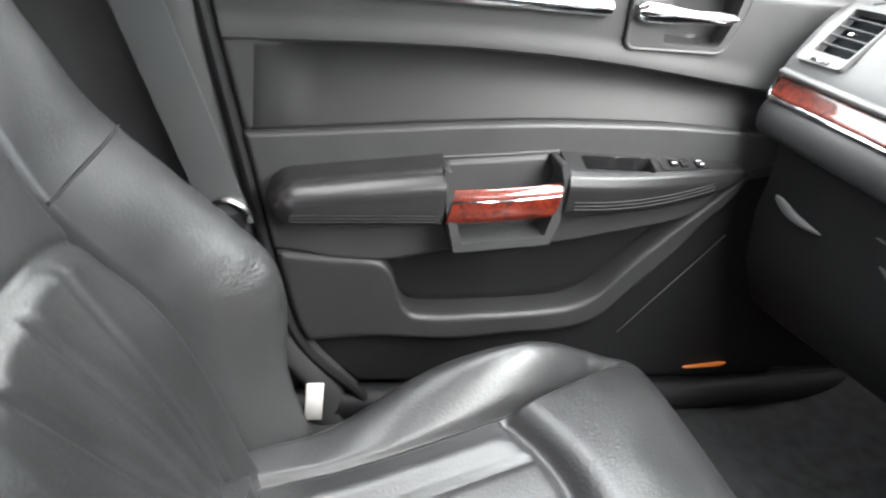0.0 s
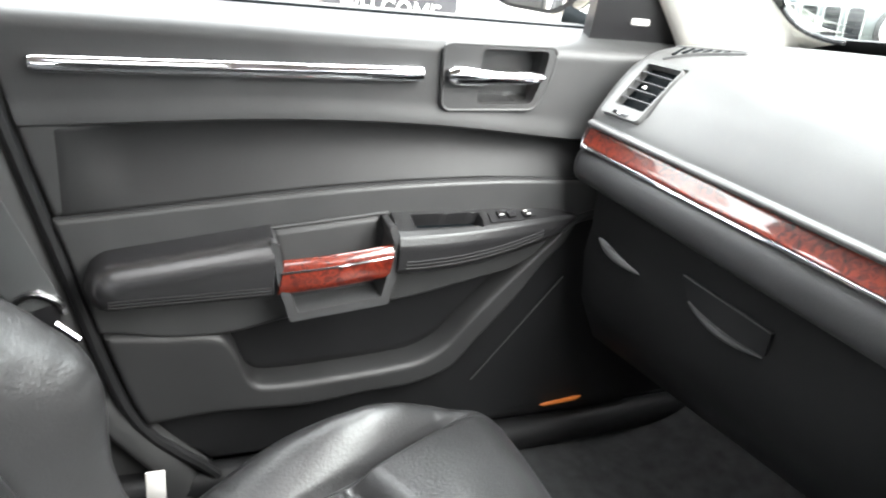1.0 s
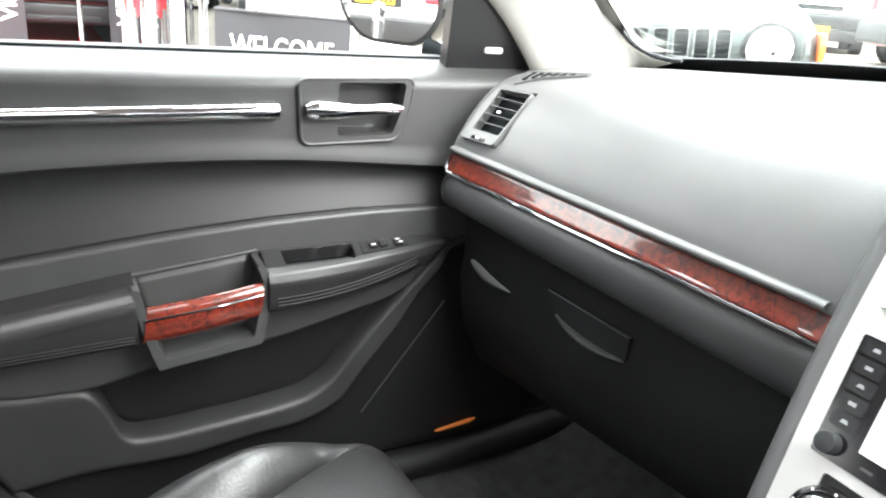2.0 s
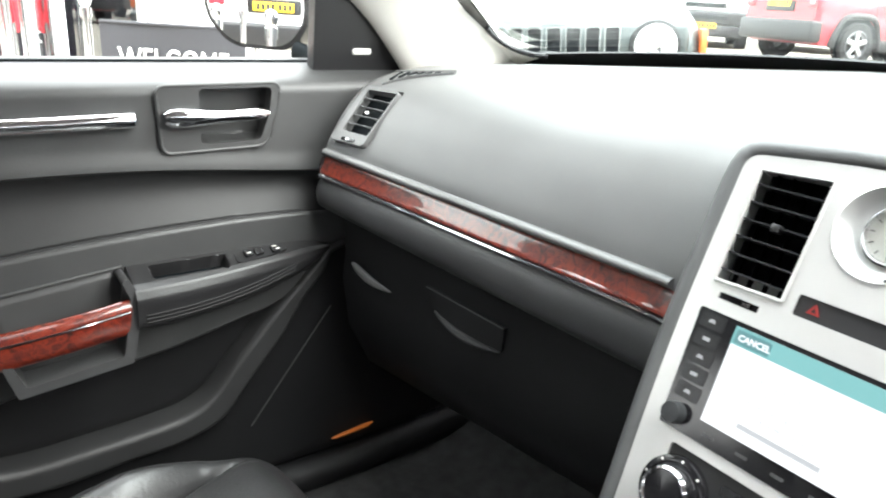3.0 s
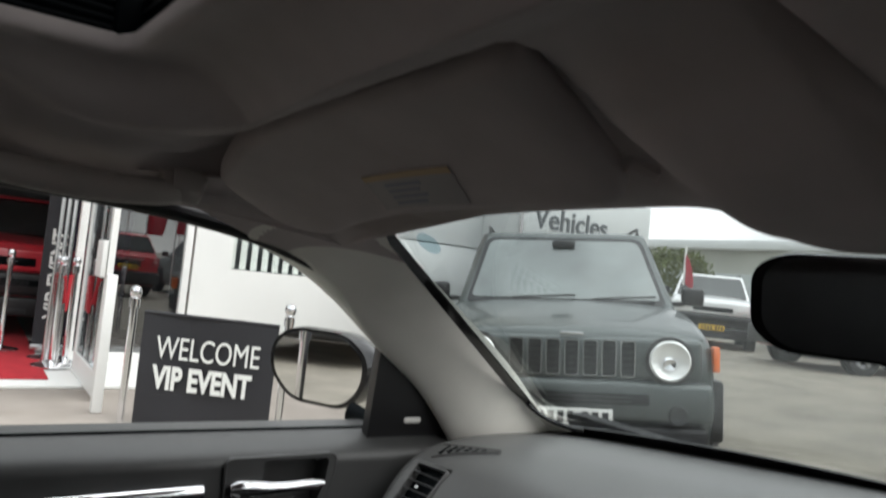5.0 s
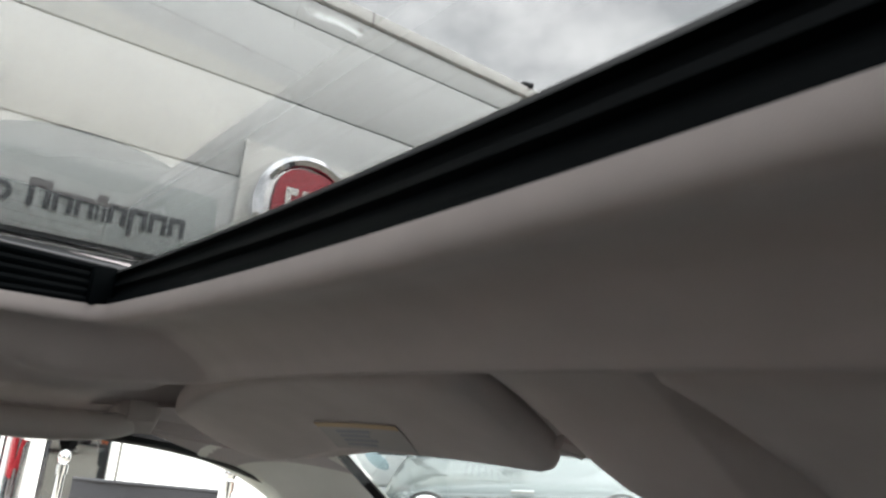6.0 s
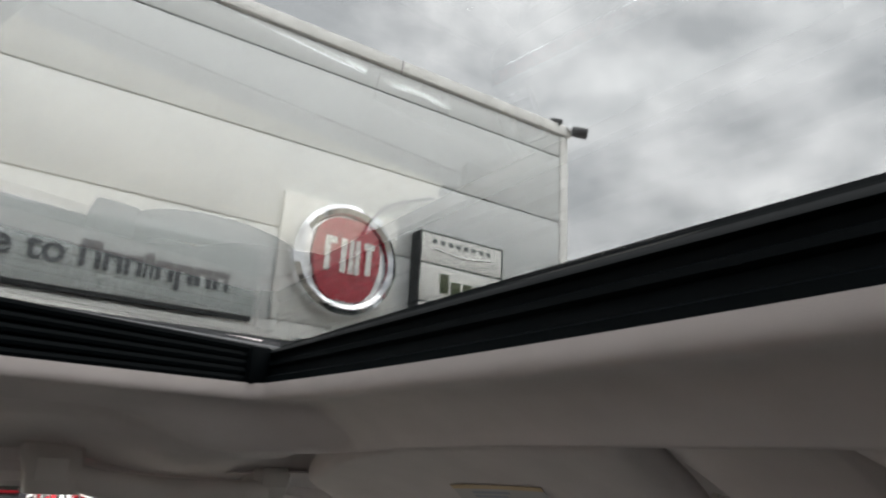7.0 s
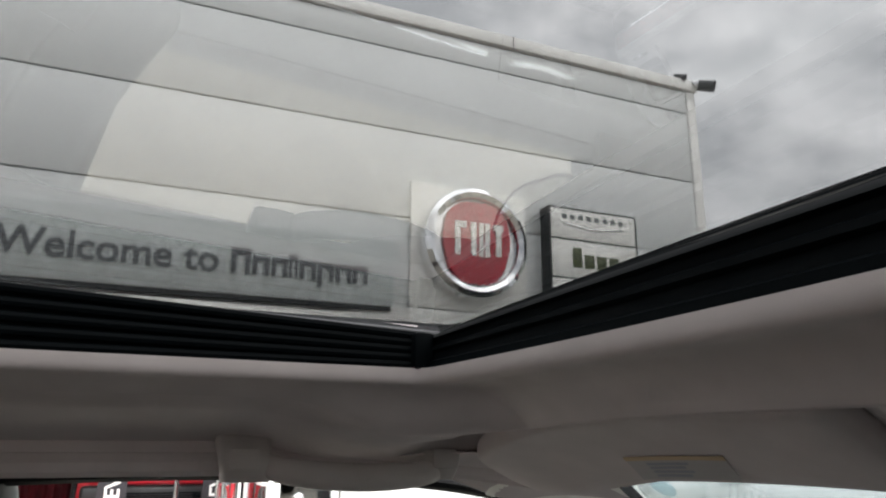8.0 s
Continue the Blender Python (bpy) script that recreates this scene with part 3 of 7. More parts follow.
# frame round the glass and the pane itself
GX = lambda z: DX - 0.066 + 0.54 * (z - BELT_Z)
frame_line = [(0.66, 1.165), (0.575, 1.225), (0.47, 1.27), (0.36, 1.298), (0.2, 1.315), (0.0, 1.322), (-0.2, 1.318)]
part("window_frame", tube([(GX(z) - 0.016, y, z) for y, z in [tuple(p) for p in spline(frame_line, 24)]], 0.011, 10), DOOR_DARK, door, "dark door window frame")
rows = []
for j in range(9):
    v = j / 8
    rows.append([(GX(BELT_Z + v * (zt - BELT_Z)), y, BELT_Z + v * (zt - BELT_Z)) for y, zt in [tuple(p) for p in spline([(0.655, 1.168)] + frame_line[1:], 20)]])
pane = part("window_pane", slab(rows, (-0.003, 0, 0)), GLASS, door, "clear side window glass")
pane.visible_shadow = False
# door mirror outside
mirror_c = Vector((-0.97, 0.635, 1.085))
face_n = Vector((0.50, -0.866, 0.02)).normalized()
mm = frame_matrix(mirror_c, Vector((0, 0, 1)).cross(face_n) * 1, (0, 0, 1))
ell = rounded([(-0.098, 0.03), (-0.06, 0.057), (0.05, 0.058), (0.098, 0.022), (0.095, -0.03), (0.06, -0.064), (-0.05, -0.064), (-0.098, -0.02)], 0.03)
shell_rows = [[mm @ Vector((p[0] * k, p[1] * k, d)) for p in ell] for k, d in ((1.0, 0.0), (1.1, 0.002), (1.13, -0.02), (1.08, -0.055), (0.85, -0.09), (0.45, -0.11))]
housing = part("mirror_housing", loft(shell_rows[1:], close_u=True), BLACK_GLOSS, door, "black door mirror housing")
part("mirror_glass", plate(ell, [], mm @ pose(0, 0, 0.004), 0.003), MIRROR, housing, "door mirror glass")
part("mirror_arm", tube([(-0.800, 0.708, 1.002), (-0.83, 0.70, 1.004), (-0.90, 0.675, 1.015)], [0.014, 0.014, 0.018], 12, flat=0.8), RUBBER, door)

# ---- dashboard ----
def dash_k(x):
    return min(1.0, max(0.0, (0.707 - abs(x)) / 0.527))


def wood_y(x):
    return 0.632 + 0.088 * dash_k(x)


def wood_top(x):
    return 0.889 - 0.021 * dash_k(x)


def wood_low(x):
    return 0.860 - 0.022 * dash_k(x)


def upper_profile(x):
    k, yw = dash_k(x), wood_y(x)
    s = math.sin(0.5 * math.pi * k)
    return [(yw + 0.001, wood_top(x)), (yw + 0.005, 0.907 - 0.014 * k), (yw + 0.017, 0.929), (yw + 0.032, 0.953 + 0.006 * k), (yw + 0.055, 0.979 + 0.012 * k), (yw + 0.09, 0.999 + 0.022 * k),
            (yw + 0.15, 1.011 + 0.034 * k), (yw + 0.22, 1.016 + 0.040 * k), (0.975 + 0.075 * s, 1.017 + 0.046 * k), (1.02 + 0.09 * s, 1.012 + 0.046 * k)]


def lower_profile(x):
    k, yw, zb = dash_k(x), wood_y(x), wood_low(x)
    zp = 0.808 - 0.036 * k
    return [(yw + 0.004, zb + 0.002), (yw - 0.006, zb - 0.004), (yw - 0.012, zb - 0.016), (yw - 0.013, zp + 0.022), (yw - 0.008, zp + 0.008), (yw + 0.006, zp), (yw + 0.04, zp - 0.004), (yw + 0.075, zp - 0.006)]


dash = thing("dashboard", "grey padded dashboard with a red burr wood strip", "dashboard", (0, 0.85, 0.5))
xs = [-0.722, -0.72, -0.715] + [float(x) for x in np.linspace(-0.705, -0.60, 36)] + [float(x) for x in np.linspace(-0.588, 0.70, 80)] + [0.715, 0.72, 0.722]


V_IN = [(-0.026, -0.034), (0.029, -0.034), (0.033, 0.036), (-0.026, 0.034)]
M_VENT = frame_matrix((-0.660, 0.676, 0.953), (0.985, 0.165, 0.0), (0.0, 0.60, 0.80)) @ pose(0, 0, 0.004)
TO_VENT = M_VENT.inverted()


def dash_rows(profile, n, vent_well=False):
    rows = []
    for x in xs:
        inset = 0.012 * (1 - math.sqrt(max(0.0, 1 - max(0.0, (abs(x) - 0.708) / 0.0142) ** 2)))
        row = []
        for p in spline([(a, b, 0) for a, b in profile(x)], n):
            q = Vector((x, p[0] + inset, p[1] - inset * 0.6))
            if vent_well:
                v = TO_VENT @ q
                if -0.0295 < v.x < 0.034 and -0.0375 < v.y < 0.0385 and abs(v.z) < 0.03:
                    q = M_VENT @ Vector((v.x, v.y, -0.024))
            row.append(q)
        rows.append(row)
    return rows


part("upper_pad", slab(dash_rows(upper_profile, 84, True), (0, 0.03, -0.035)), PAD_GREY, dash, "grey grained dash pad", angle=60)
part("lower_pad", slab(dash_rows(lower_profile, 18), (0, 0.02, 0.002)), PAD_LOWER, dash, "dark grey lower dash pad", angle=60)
strip_x = [float(x) for x in np.linspace(-0.708, -0.150, 42)]
rows = []
for x in strip_x:
    yw, zt, zb = wood_y(x), wood_top(x), wood_low(x)
    face = [(x, yw + 0.0004 - 0.0070 * q, zt - 0.0015 - 0.0175 * q) for q in np.linspace(0, 1, 6)]
    rows.append([(x, yw + 0.014, zt + 0.001), (x, yw + 0.003, zt)] + face + [(x, yw - 0.0080, zb + 0.0075), (x, yw - 0.0084, zb + 0.005), (x, yw - 0.006, zb + 0.003), (x, yw + 0.014, zb + 0.002)])
part("wood_strip", loft(rows, close_u=True), WOOD, dash, "glossy red-brown burr wood strip", angle=50)
part("chrome_line", tube([(x, wood_y(x) - 0.0092, wood_low(x) + 0.0012) for x in strip_x], 0.0022, 8), CHROME, dash, "thin chrome line under the wood")
part("chrome_line", tube([(-0.709, wood_y(-0.709) - 0.008, wood_low(-0.709)), (-0.7115, wood_y(-0.7) - 0.007, 0.875), (-0.707, wood_y(-0.7) - 0.006, 0.889)], 0.0018, 8), CHROME, dash)

rows = []
for x in [float(q) for q in np.linspace(-0.708, -0.165, 40)]:
    rows.append([(x, wood_y(x) + 0.0020 + 0.0085 * math.cos(a), wood_top(x) + 0.0060 + 0.0052 * math.sin(a)) for a in np.linspace(0, 2 * math.pi, 12, endpoint=False)])
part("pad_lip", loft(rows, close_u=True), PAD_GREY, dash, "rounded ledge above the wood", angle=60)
# side vent
m_vent, v_in = M_VENT @ pose(0, 0, 0.003), V_IN
vent = part("side_vent", plate(rounded([(-0.040, -0.051), (0.031, -0.050), (0.0350, 0.0395), (-0.036, 0.041)], 0.007), [rounded(v_in, 0.003)], m_vent, 0.022), PAD_GREY, dash, "side air vent")
part("vent_back", plate(v_in, [], m_vent @ pose(0, 0, -0.014), 0.004), RUBBER, vent)
for i in range(4):
    vv = -0.020 + i * 0.0138
    part("slat", box(bmesh.new(), -0.026, 0.031, vv - 0.0005, vv + 0.0005, -0.0055, -0.0015), BRUSHED_DARK, vent).data.transform(m_vent)
part("vent_tab", box(bmesh.new(), -0.003, 0.004, -0.003, 0.0015, -0.006, 0.001, 0.0008), BRUSHED, vent).data.transform(m_vent)
part("vent_wheel", box(bmesh.new(), -0.016, 0.012, -0.0485, -0.0435, -0.004, 0.0015, 0.001), BLACK_GLOSS, vent).data.transform(m_vent)
part("vent_wheel_tab", box(bmesh.new(), -0.004, 0.002, -0.048, -0.045, 0.0, 0.003), CHROME, vent).data.transform(m_vent)
# demister grille beside the pillar
def dash_z(x, y):
    prof = upper_profile(x)
    for (ya, za), (yb, zb) in zip(prof, prof[1:]):
        if ya <= y <= yb:
            return za + (zb - za) * (y - ya) / (yb - ya)
    return prof[-1][1]


def demister_line(u, w):
    """u along the grille towards the pillar, w across it."""
    lower = Vector((-0.681, 0.706)).lerp(Vector((-0.606, 0.775)), u)
    upper = Vector((-0.697, 0.738)).lerp(Vector((-0.606, 0.779)), u)
    x, y = lower.lerp(upper, w)
    return Vector((x, y, dash_z(x, y)))


dem = part("demister_grille", slab([[demister_line(u, w) + Vector((0, 0, 0.0045)) for w in (0, 0.5, 1)] for u in np.linspace(0, 1, 14)], (0, 0, -0.004)), PAD_GREY, dash, "grey demister grille with dark slots")
for i in range(6):
    u = 0.10 + i * 0.125
    part("slot", tube([demister_line(u, 0.12) + Vector((0, 0, 0.0042)), demister_line(u + 0.05, 0.80 - 0.03 * i) + Vector((0, 0, 0.0042))], 0.0030 - 0.0002 * i, 8), RUBBER, dem, "dark air slot")
part("grille_rim", tube([demister_line(u, 1.0) + Vector((0, 0, 0.0050)) for u in np.linspace(0, 1, 10)], 0.0018, 8), PAD_GREY, dem)
part("grille_rim", tube([demister_line(u, 0.0) + Vector((0, 0, 0.0045)) for u in np.linspace(0, 1, 10)], 0.0010, 8), PAD_GREY, dem)

# glove box and the dark panels under the pad
GB_Y = lambda x: wood_y(x) + 0.025
rows = [[(x, GB_Y(x) + dy, z) for dy, z in ((0.0, 0.812 - 0.036 * dash_k(x)), (0.004, 0.74), (0.0, 0.70), (0.012, 0.62), (0.05, 0.545), (0.12, 0.50))] for x in [float(q) for q in np.linspace(-0.70, -0.13, 20)]]
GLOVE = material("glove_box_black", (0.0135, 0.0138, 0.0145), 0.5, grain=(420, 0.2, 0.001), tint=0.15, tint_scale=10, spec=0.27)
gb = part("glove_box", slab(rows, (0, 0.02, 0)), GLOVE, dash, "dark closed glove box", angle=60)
def latch_point(u, w):
    """u along the latch, w down from its slot to the lip of the handle."""
    x = -0.516 + 0.136 * u + 0.016 * w * (1 - u)
    return Vector((x, GB_Y(x) - 0.002 - 0.006 * w * math.sin(math.pi * u), 0.7475 - 0.010 * u - w * (0.029 + 0.006 * math.sin(math.pi * u) + 0.004 * u)))


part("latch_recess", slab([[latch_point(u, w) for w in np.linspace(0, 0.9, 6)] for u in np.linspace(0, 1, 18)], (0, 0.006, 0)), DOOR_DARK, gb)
part("latch_slot", tube([latch_point(u, 0.0) for u in np.linspace(0, 1, 10)], 0.0010, 6), DOOR_GREY, gb)
part("latch", tube([latch_point(u, 1.0) for u in np.linspace(0.02, 0.98, 18)], [0.0012 + 0.0045 * math.sin(math.pi * u) for u in np.linspace(0.02, 0.98, 18)], 8), DOOR_GREY, gb, "curved glove box latch")
# Pale bar in place of the highlight on the dash's rounded end.
part("end_highlight", tube(spline([(-0.667, 0.656, 0.735), (-0.640, 0.663, 0.722), (-0.612, 0.668, 0.717), (-0.584, 0.673, 0.716)], 14), [0.002, 0.0045, 0.0062, 0.007, 0.0075, 0.0075, 0.007, 0.0065, 0.006, 0.005, 0.004, 0.003, 0.002, 0.001], 10, flat=0.6), PAD_GREY, dash)

# ---- centre stack: drawn flat in (x, s) and leant back with the dash ----
SM = frame_matrix((0, 0.704, 0.903), (1, 0, 0), (0, 0.395, 0.919))
stack = thing("centre_stack", "silver centre stack with vents, clock and a lit touch screen", "centre console", (0, 0.6, 0.4))
outline = rounded([(-0.131, 0.108), (0.0, 0.121), (0.131, 0.108), (0.129, -0.06), (0.112, -0.245), (-0.112, -0.245), (-0.129, -0.06)], [0.014, 0.2, 0.014, 0.2, 0.01, 0.01, 0.2])
vent_l = [(-0.113, 0.097), (-0.052, 0.101), (-0.052, 0.0), (-0.112, -0.002)]
vent_r = [(-x, y) for x, y in vent_l][::-1]
unit_o = rounded([(-0.113, -0.027), (0.113, -0.027), (0.106, -0.131), (-0.106, -0.131)], 0.003)
hvac_o = rounded([(-0.088, -0.141), (0.088, -0.141), (0.083, -0.232), (-0.083, -0.232)], 0.004)
haz_o = rounded([(-0.042, 0.011), (0.042, 0.011), (0.042, -0.006), (-0.042, -0.006)], 0.002)
thumbs = [rounded([(s * 0.103, -0.010), (s * 0.067, -0.010), (s * 0.067, -0.016), (s * 0.103, -0.016)][::s], 0.001) for s in (-1, 1)]
part("bezel", plate(outline, [rounded(vent_l, 0.002), rounded(vent_r, 0.002), circle(-0.003, 0.072, 0.036), unit_o, hvac_o, haz_o] + thumbs, SM, 0.02), SILVER, stack, "matt silver bezel")
ring2 = dense(outline, 160)
rings = []
for off, dep in ((-0.001, -0.004), (0.001, 0.0005), (0.004, 0.0022), (0.009, 0.0022), (0.014, -0.001), (0.019, -0.008), (0.0225, -0.018), (0.0245, -0.034), (0.025, -0.06), (0.025, -0.12)):
    row = []
    for i, p in enumerate(ring2):
        d = ring2[(i + 3) % 160] - ring2[i - 3]
        n2 = Vector((d.y, -d.x)).normalized()
        n2 = n2 if n2.dot(p - Vector((0, -0.06))) > 0 else -n2
        q = p + n2 * off
        row.append(SM @ Vector((q.x, q.y, dep)))
    rings.append(row)
# Dash pad grey, darkened for the shaded side of the stack.
PAD_SIDE_SHADE = material("stack_side_shade", (0.078, 0.080, 0.081), 0.42, grain=(420, 0.3, 0.001), tint=0.08, tint_scale=10)
part("surround", loft(rings, close_u=True, cap=False), PAD_SIDE_SHADE, stack, "grey padded stack surround", angle=70)
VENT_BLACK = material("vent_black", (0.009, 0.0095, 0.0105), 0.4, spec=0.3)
# The shade deep inside the vents is put into this near-black colour.
VENT_SHADE = material("vent_shade", (0.0009, 0.001, 0.0013), 0.6, spec=0.02)
for s, vq in ((-1, vent_l), (1, vent_r)):
    xa, xb = min(p[0] for p in vq), max(p[0] for p in vq)
    v = part("air_vent", plate(rounded([(xa, -0.002), (xb, -0.002), (xb, 0.1), (xa, 0.1)], 0.001), [], SM @ pose(0, 0, -0.024), 0.004), VENT_SHADE, stack, "black centre air vent")
    for i in range(6):
        h = 0.008 + i * 0.0152
        part("slat", box(bmesh.new(), xa + 0.001, xb - 0.001, h, h + 0.0015, -0.016, -0.0015), VENT_BLACK, v).data.transform(SM)
        # Near-black sheet standing for the shade between two slats.
        part("slat_shade", box(bmesh.new(), xa + 0.001, xb - 0.001, h + 0.0022, h + 0.0152, -0.019, -0.0175), VENT_SHADE, v).data.transform(SM)
    for i in range(4):
        q = xa + (i + 0.7) * (xb - xa) / 4.4
        part("fin", box(bmesh.new(), q - 0.0006, q + 0.0006, 0.0, 0.098, -0.0172, -0.010), VENT_SHADE, v).data.transform(SM)
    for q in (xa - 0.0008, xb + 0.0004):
        part("vent_wall", box(bmesh.new(), q, q + 0.0004, 0.0, 0.099, -0.019, -0.002), VENT_SHADE, v).data.transform(SM)
    part("vent_tab", box(bmesh.new(), (xa + xb) / 2 - 0.004, (xa + xb) / 2 + 0.004, 0.05, 0.057, -0.008, 0.0, 0.001), BLACK_PLASTIC, v).data.transform(SM)
    part("vent_rim", tube([SM @ Vector((p[0], p[1], 0.001)) for p in rounded(vq, 0.002) + [rounded(vq, 0.002)[0]]], 0.0016, 6), SILVER, v)
    t0 = -0.103 if s < 0 else 0.067
    part("thumb_wheel", box(bmesh.new(), t0, t0 + 0.036, -0.0155, -0.0105, -0.014, -0.002), BLACK_GLOSS, v).data.transform(SM)
    part("thumb_tab", box(bmesh.new(), t0 + 0.022, t0 + 0.029, -0.0145, -0.0115, -0.003, 0.001), CHROME, v).data.transform(SM)
# clock in its dished ring
CLK = SM @ pose(-0.003, 0.072, 0)
clock = part("clock", turned([(0.038, 0.001), (0.0365, 0.0015), (0.033, -0.002), (0.0245, -0.011), (0.0215, -0.013), (0.0215, -0.015), (0.0385, -0.015)], 40, m=CLK), SILVER, stack, "round analogue clock in a dished silver ring", angle=30)
CLK = CLK @ pose(0.003, 0.002, 0)
part("clock_ring", turned([(0.0228, -0.0135), (0.0228, -0.0065), (0.0216, -0.0052), (0.0202, -0.0072), (0.0202, -0.0135)], 40, m=CLK), CHROME, clock, "chrome clock ring")
DIAL = material("clock_dial", (0.36, 0.36, 0.33), 0.5, tint=0.03, tint_scale=60)
part("clock_dial", turned([(0.0204, -0.0105), (0.010, -0.0104), (0.0001, -0.0104)], 40, m=CLK), DIAL, clock, "pale clock dial")
for i in range(12):
    a = i * math.pi / 6
    part("hour_mark", box(bmesh.new(), -0.0004, 0.0004, 0.0152, 0.0186, -0.0102, -0.0098), DARK_METAL, clock).data.transform(CLK @ pose(0, 0, 0, 0, 0, math.degrees(a)))
for a, r, w in ((35, 0.009, 0.0010), (-62, 0.0135, 0.0008)):
    part("clock_pointer", box(bmesh.new(), -w, w, -0.003, r, -0.0095, -0.0088), DARK_METAL, clock).data.transform(CLK @ pose(0, 0, 0, 0, 0, a))
part("clock_glass", turned([(0.0212, -0.0072), (0.012, -0.0058), (0.0001, -0.0054)], 32, m=CLK), pane_material("clock_glass", (0.97, 0.97, 0.97), 0.04), clock).visible_shadow = False
part("setting_pin", turned([(0.0014, -0.008), (0.0014, 0.0015), (0.0001, 0.002)], 10, m=SM @ pose(0.0095, 0.040, 0)), BLACK_PLASTIC, clock)
# hazard bar
haz = part("switch_bar", plate(haz_o, [], SM @ pose(0, 0, -0.002), 0.012), BLACK_PLASTIC, stack, "black hazard switch bar")
RED_MARK = material("hazard_red", (0.22, 0.012, 0.01), 0.5)
part("hazard_triangle", plate([(-0.033, -0.001), (-0.0225, -0.001), (-0.0278, 0.0075)], [[(-0.0302, 0.0005), (-0.0254, 0.0005), (-0.0278, 0.0045)]], SM @ pose(0, 0, -0.001), 0.001), RED_MARK, haz)
for i in range(3):
    part("switch_mark", plate([(0.028 + 0.0007 * i, -0.001 + 0.0024 * i), (0.034, -0.001 + 0.0024 * i), (0.034, 0.0002 + 0.0024 * i), (0.028, 0.0002 + 0.0024 * i)], [], SM @ pose(0, 0, -0.001), 0.001), KEY_GREY, haz)
# radio with its screen
radio = part("radio", plate(unit_o, [], SM @ pose(0, 0, 0.001), 0.02), BLACK_GLOSS, stack, "black radio with a lit touch screen")
SCREEN_WHITE = material("screen_white", (0.93, 0.97, 1.0), 0.3, glow=0.125)
SCREEN_TEAL = material("screen_teal", (0.17, 0.44, 0.44), 0.3, glow=0.12)
SCREEN_DEEP = material("screen_deep_teal", (0.08, 0.25, 0.26), 0.3, glow=0.11)
SCREEN_INK = material("screen_ink", (0.5, 0.53, 0.55), 0.4, glow=0.11)
scr = part("screen", plate([(-0.076, -0.031), (0.081, -0.031), (0.078, -0.113), (-0.072, -0.113)], [], SM @ pose(0, 0, 0.0025), 0.002), SCREEN_WHITE, radio, "lit white menu screen")
part("title_bar", plate([(-0.076, -0.031), (0.081, -0.031), (0.0805, -0.046), (-0.0755, -0.046)], [], SM @ pose(0, 0, 0.0031), 0.0005), SCREEN_TEAL, scr)
part("cancel_button", plate(rounded([(-0.0735, -0.033), (-0.043, -0.033), (-0.043, -0.0445), (-0.0735, -0.0445)], 0.002), [], SM @ pose(0, 0, 0.0036), 0.0005), SCREEN_DEEP, scr)
words("lettering", "CANCEL", 0.0072, SM @ pose(-0.0705, -0.0413, 0.0038), SCREEN_WHITE, scr, 0.0001, 0.0002)
for i, line in enumerate(("Call / Dial", "Phone book", "Redial", "Emergency", "Breakdown service")):
    words("lettering", line, 0.0078, SM @ pose(-0.043, -0.0585 - 0.0088 * i, 0.0033), SCREEN_INK, scr, 0.0001)
part("text_bar", plate([(-0.043, -0.1045), (0.024, -0.1045), (0.024, -0.1005), (-0.043, -0.1005)], [], SM @ pose(0, 0, 0.0033), 0.0003), SCREEN_INK, scr)
SCREEN_ICON = material("screen_icon_green", (0.62, 0.72, 0.45), 0.4, glow=0.125)
part("status_icon", plate([(0.072, -0.0365), (0.0795, -0.0365), (0.0793, -0.0475), (0.072, -0.0475)], [], SM @ pose(0, 0, 0.0036), 0.0005), SCREEN_ICON, scr)
part("status_icon", plate([(0.058, -0.0375), (0.068, -0.0375), (0.068, -0.0415), (0.058, -0.0415)], [], SM @ pose(0, 0, 0.0036), 0.0005), SCREEN_DEEP, scr)
KEY = material("radio_key", (0.009, 0.0095, 0.0105), 0.25)
for s in (-1, 1):
    for i in range(5):
        xk, yk = s * (0.0975 - 0.0012 * i), -0.036 - 0.0155 * i
        key = part("radio_key", plate(rounded([(xk - 0.0115, yk - 0.0065), (xk + 0.0115, yk - 0.0065), (xk + 0.0115, yk + 0.0065), (xk - 0.0115, yk + 0.0065)], 0.002), [], SM @ pose(0, 0, 0.0016), 0.002), KEY, radio)
        part("key_mark", plate([(xk - 0.0032, yk - 0.0015), (xk + 0.0032, yk - 0.0015), (xk + 0.002 + 0.0012 * (i % 2), yk + 0.0016), (xk - 0.002 - 0.0012 * (i % 2), yk + 0.0016)], [], SM @ pose(0, 0, 0.0020), 0.0005), KEY_GREY, key)
    part("radio_knob", turned([(0.0095, 0.0), (0.0092, 0.009), (0.0085, 0.011), (0.0001, 0.0115)], 24, m=SM @ pose(s * 0.094, -0.1185, 0.001)), DARK_METAL, radio, "small dark radio knob")
for i in range(5):
    part("key_mark", plate([(-0.066 + 0.03 * i, -0.124), (-0.056 + 0.03 * i, -0.124), (-0.056 + 0.03 * i, -0.1215), (-0.066 + 0.03 * i, -0.1215)], [], SM @ pose(0, 0, 0.0015), 0.0005), DOOR_GREY, radio)
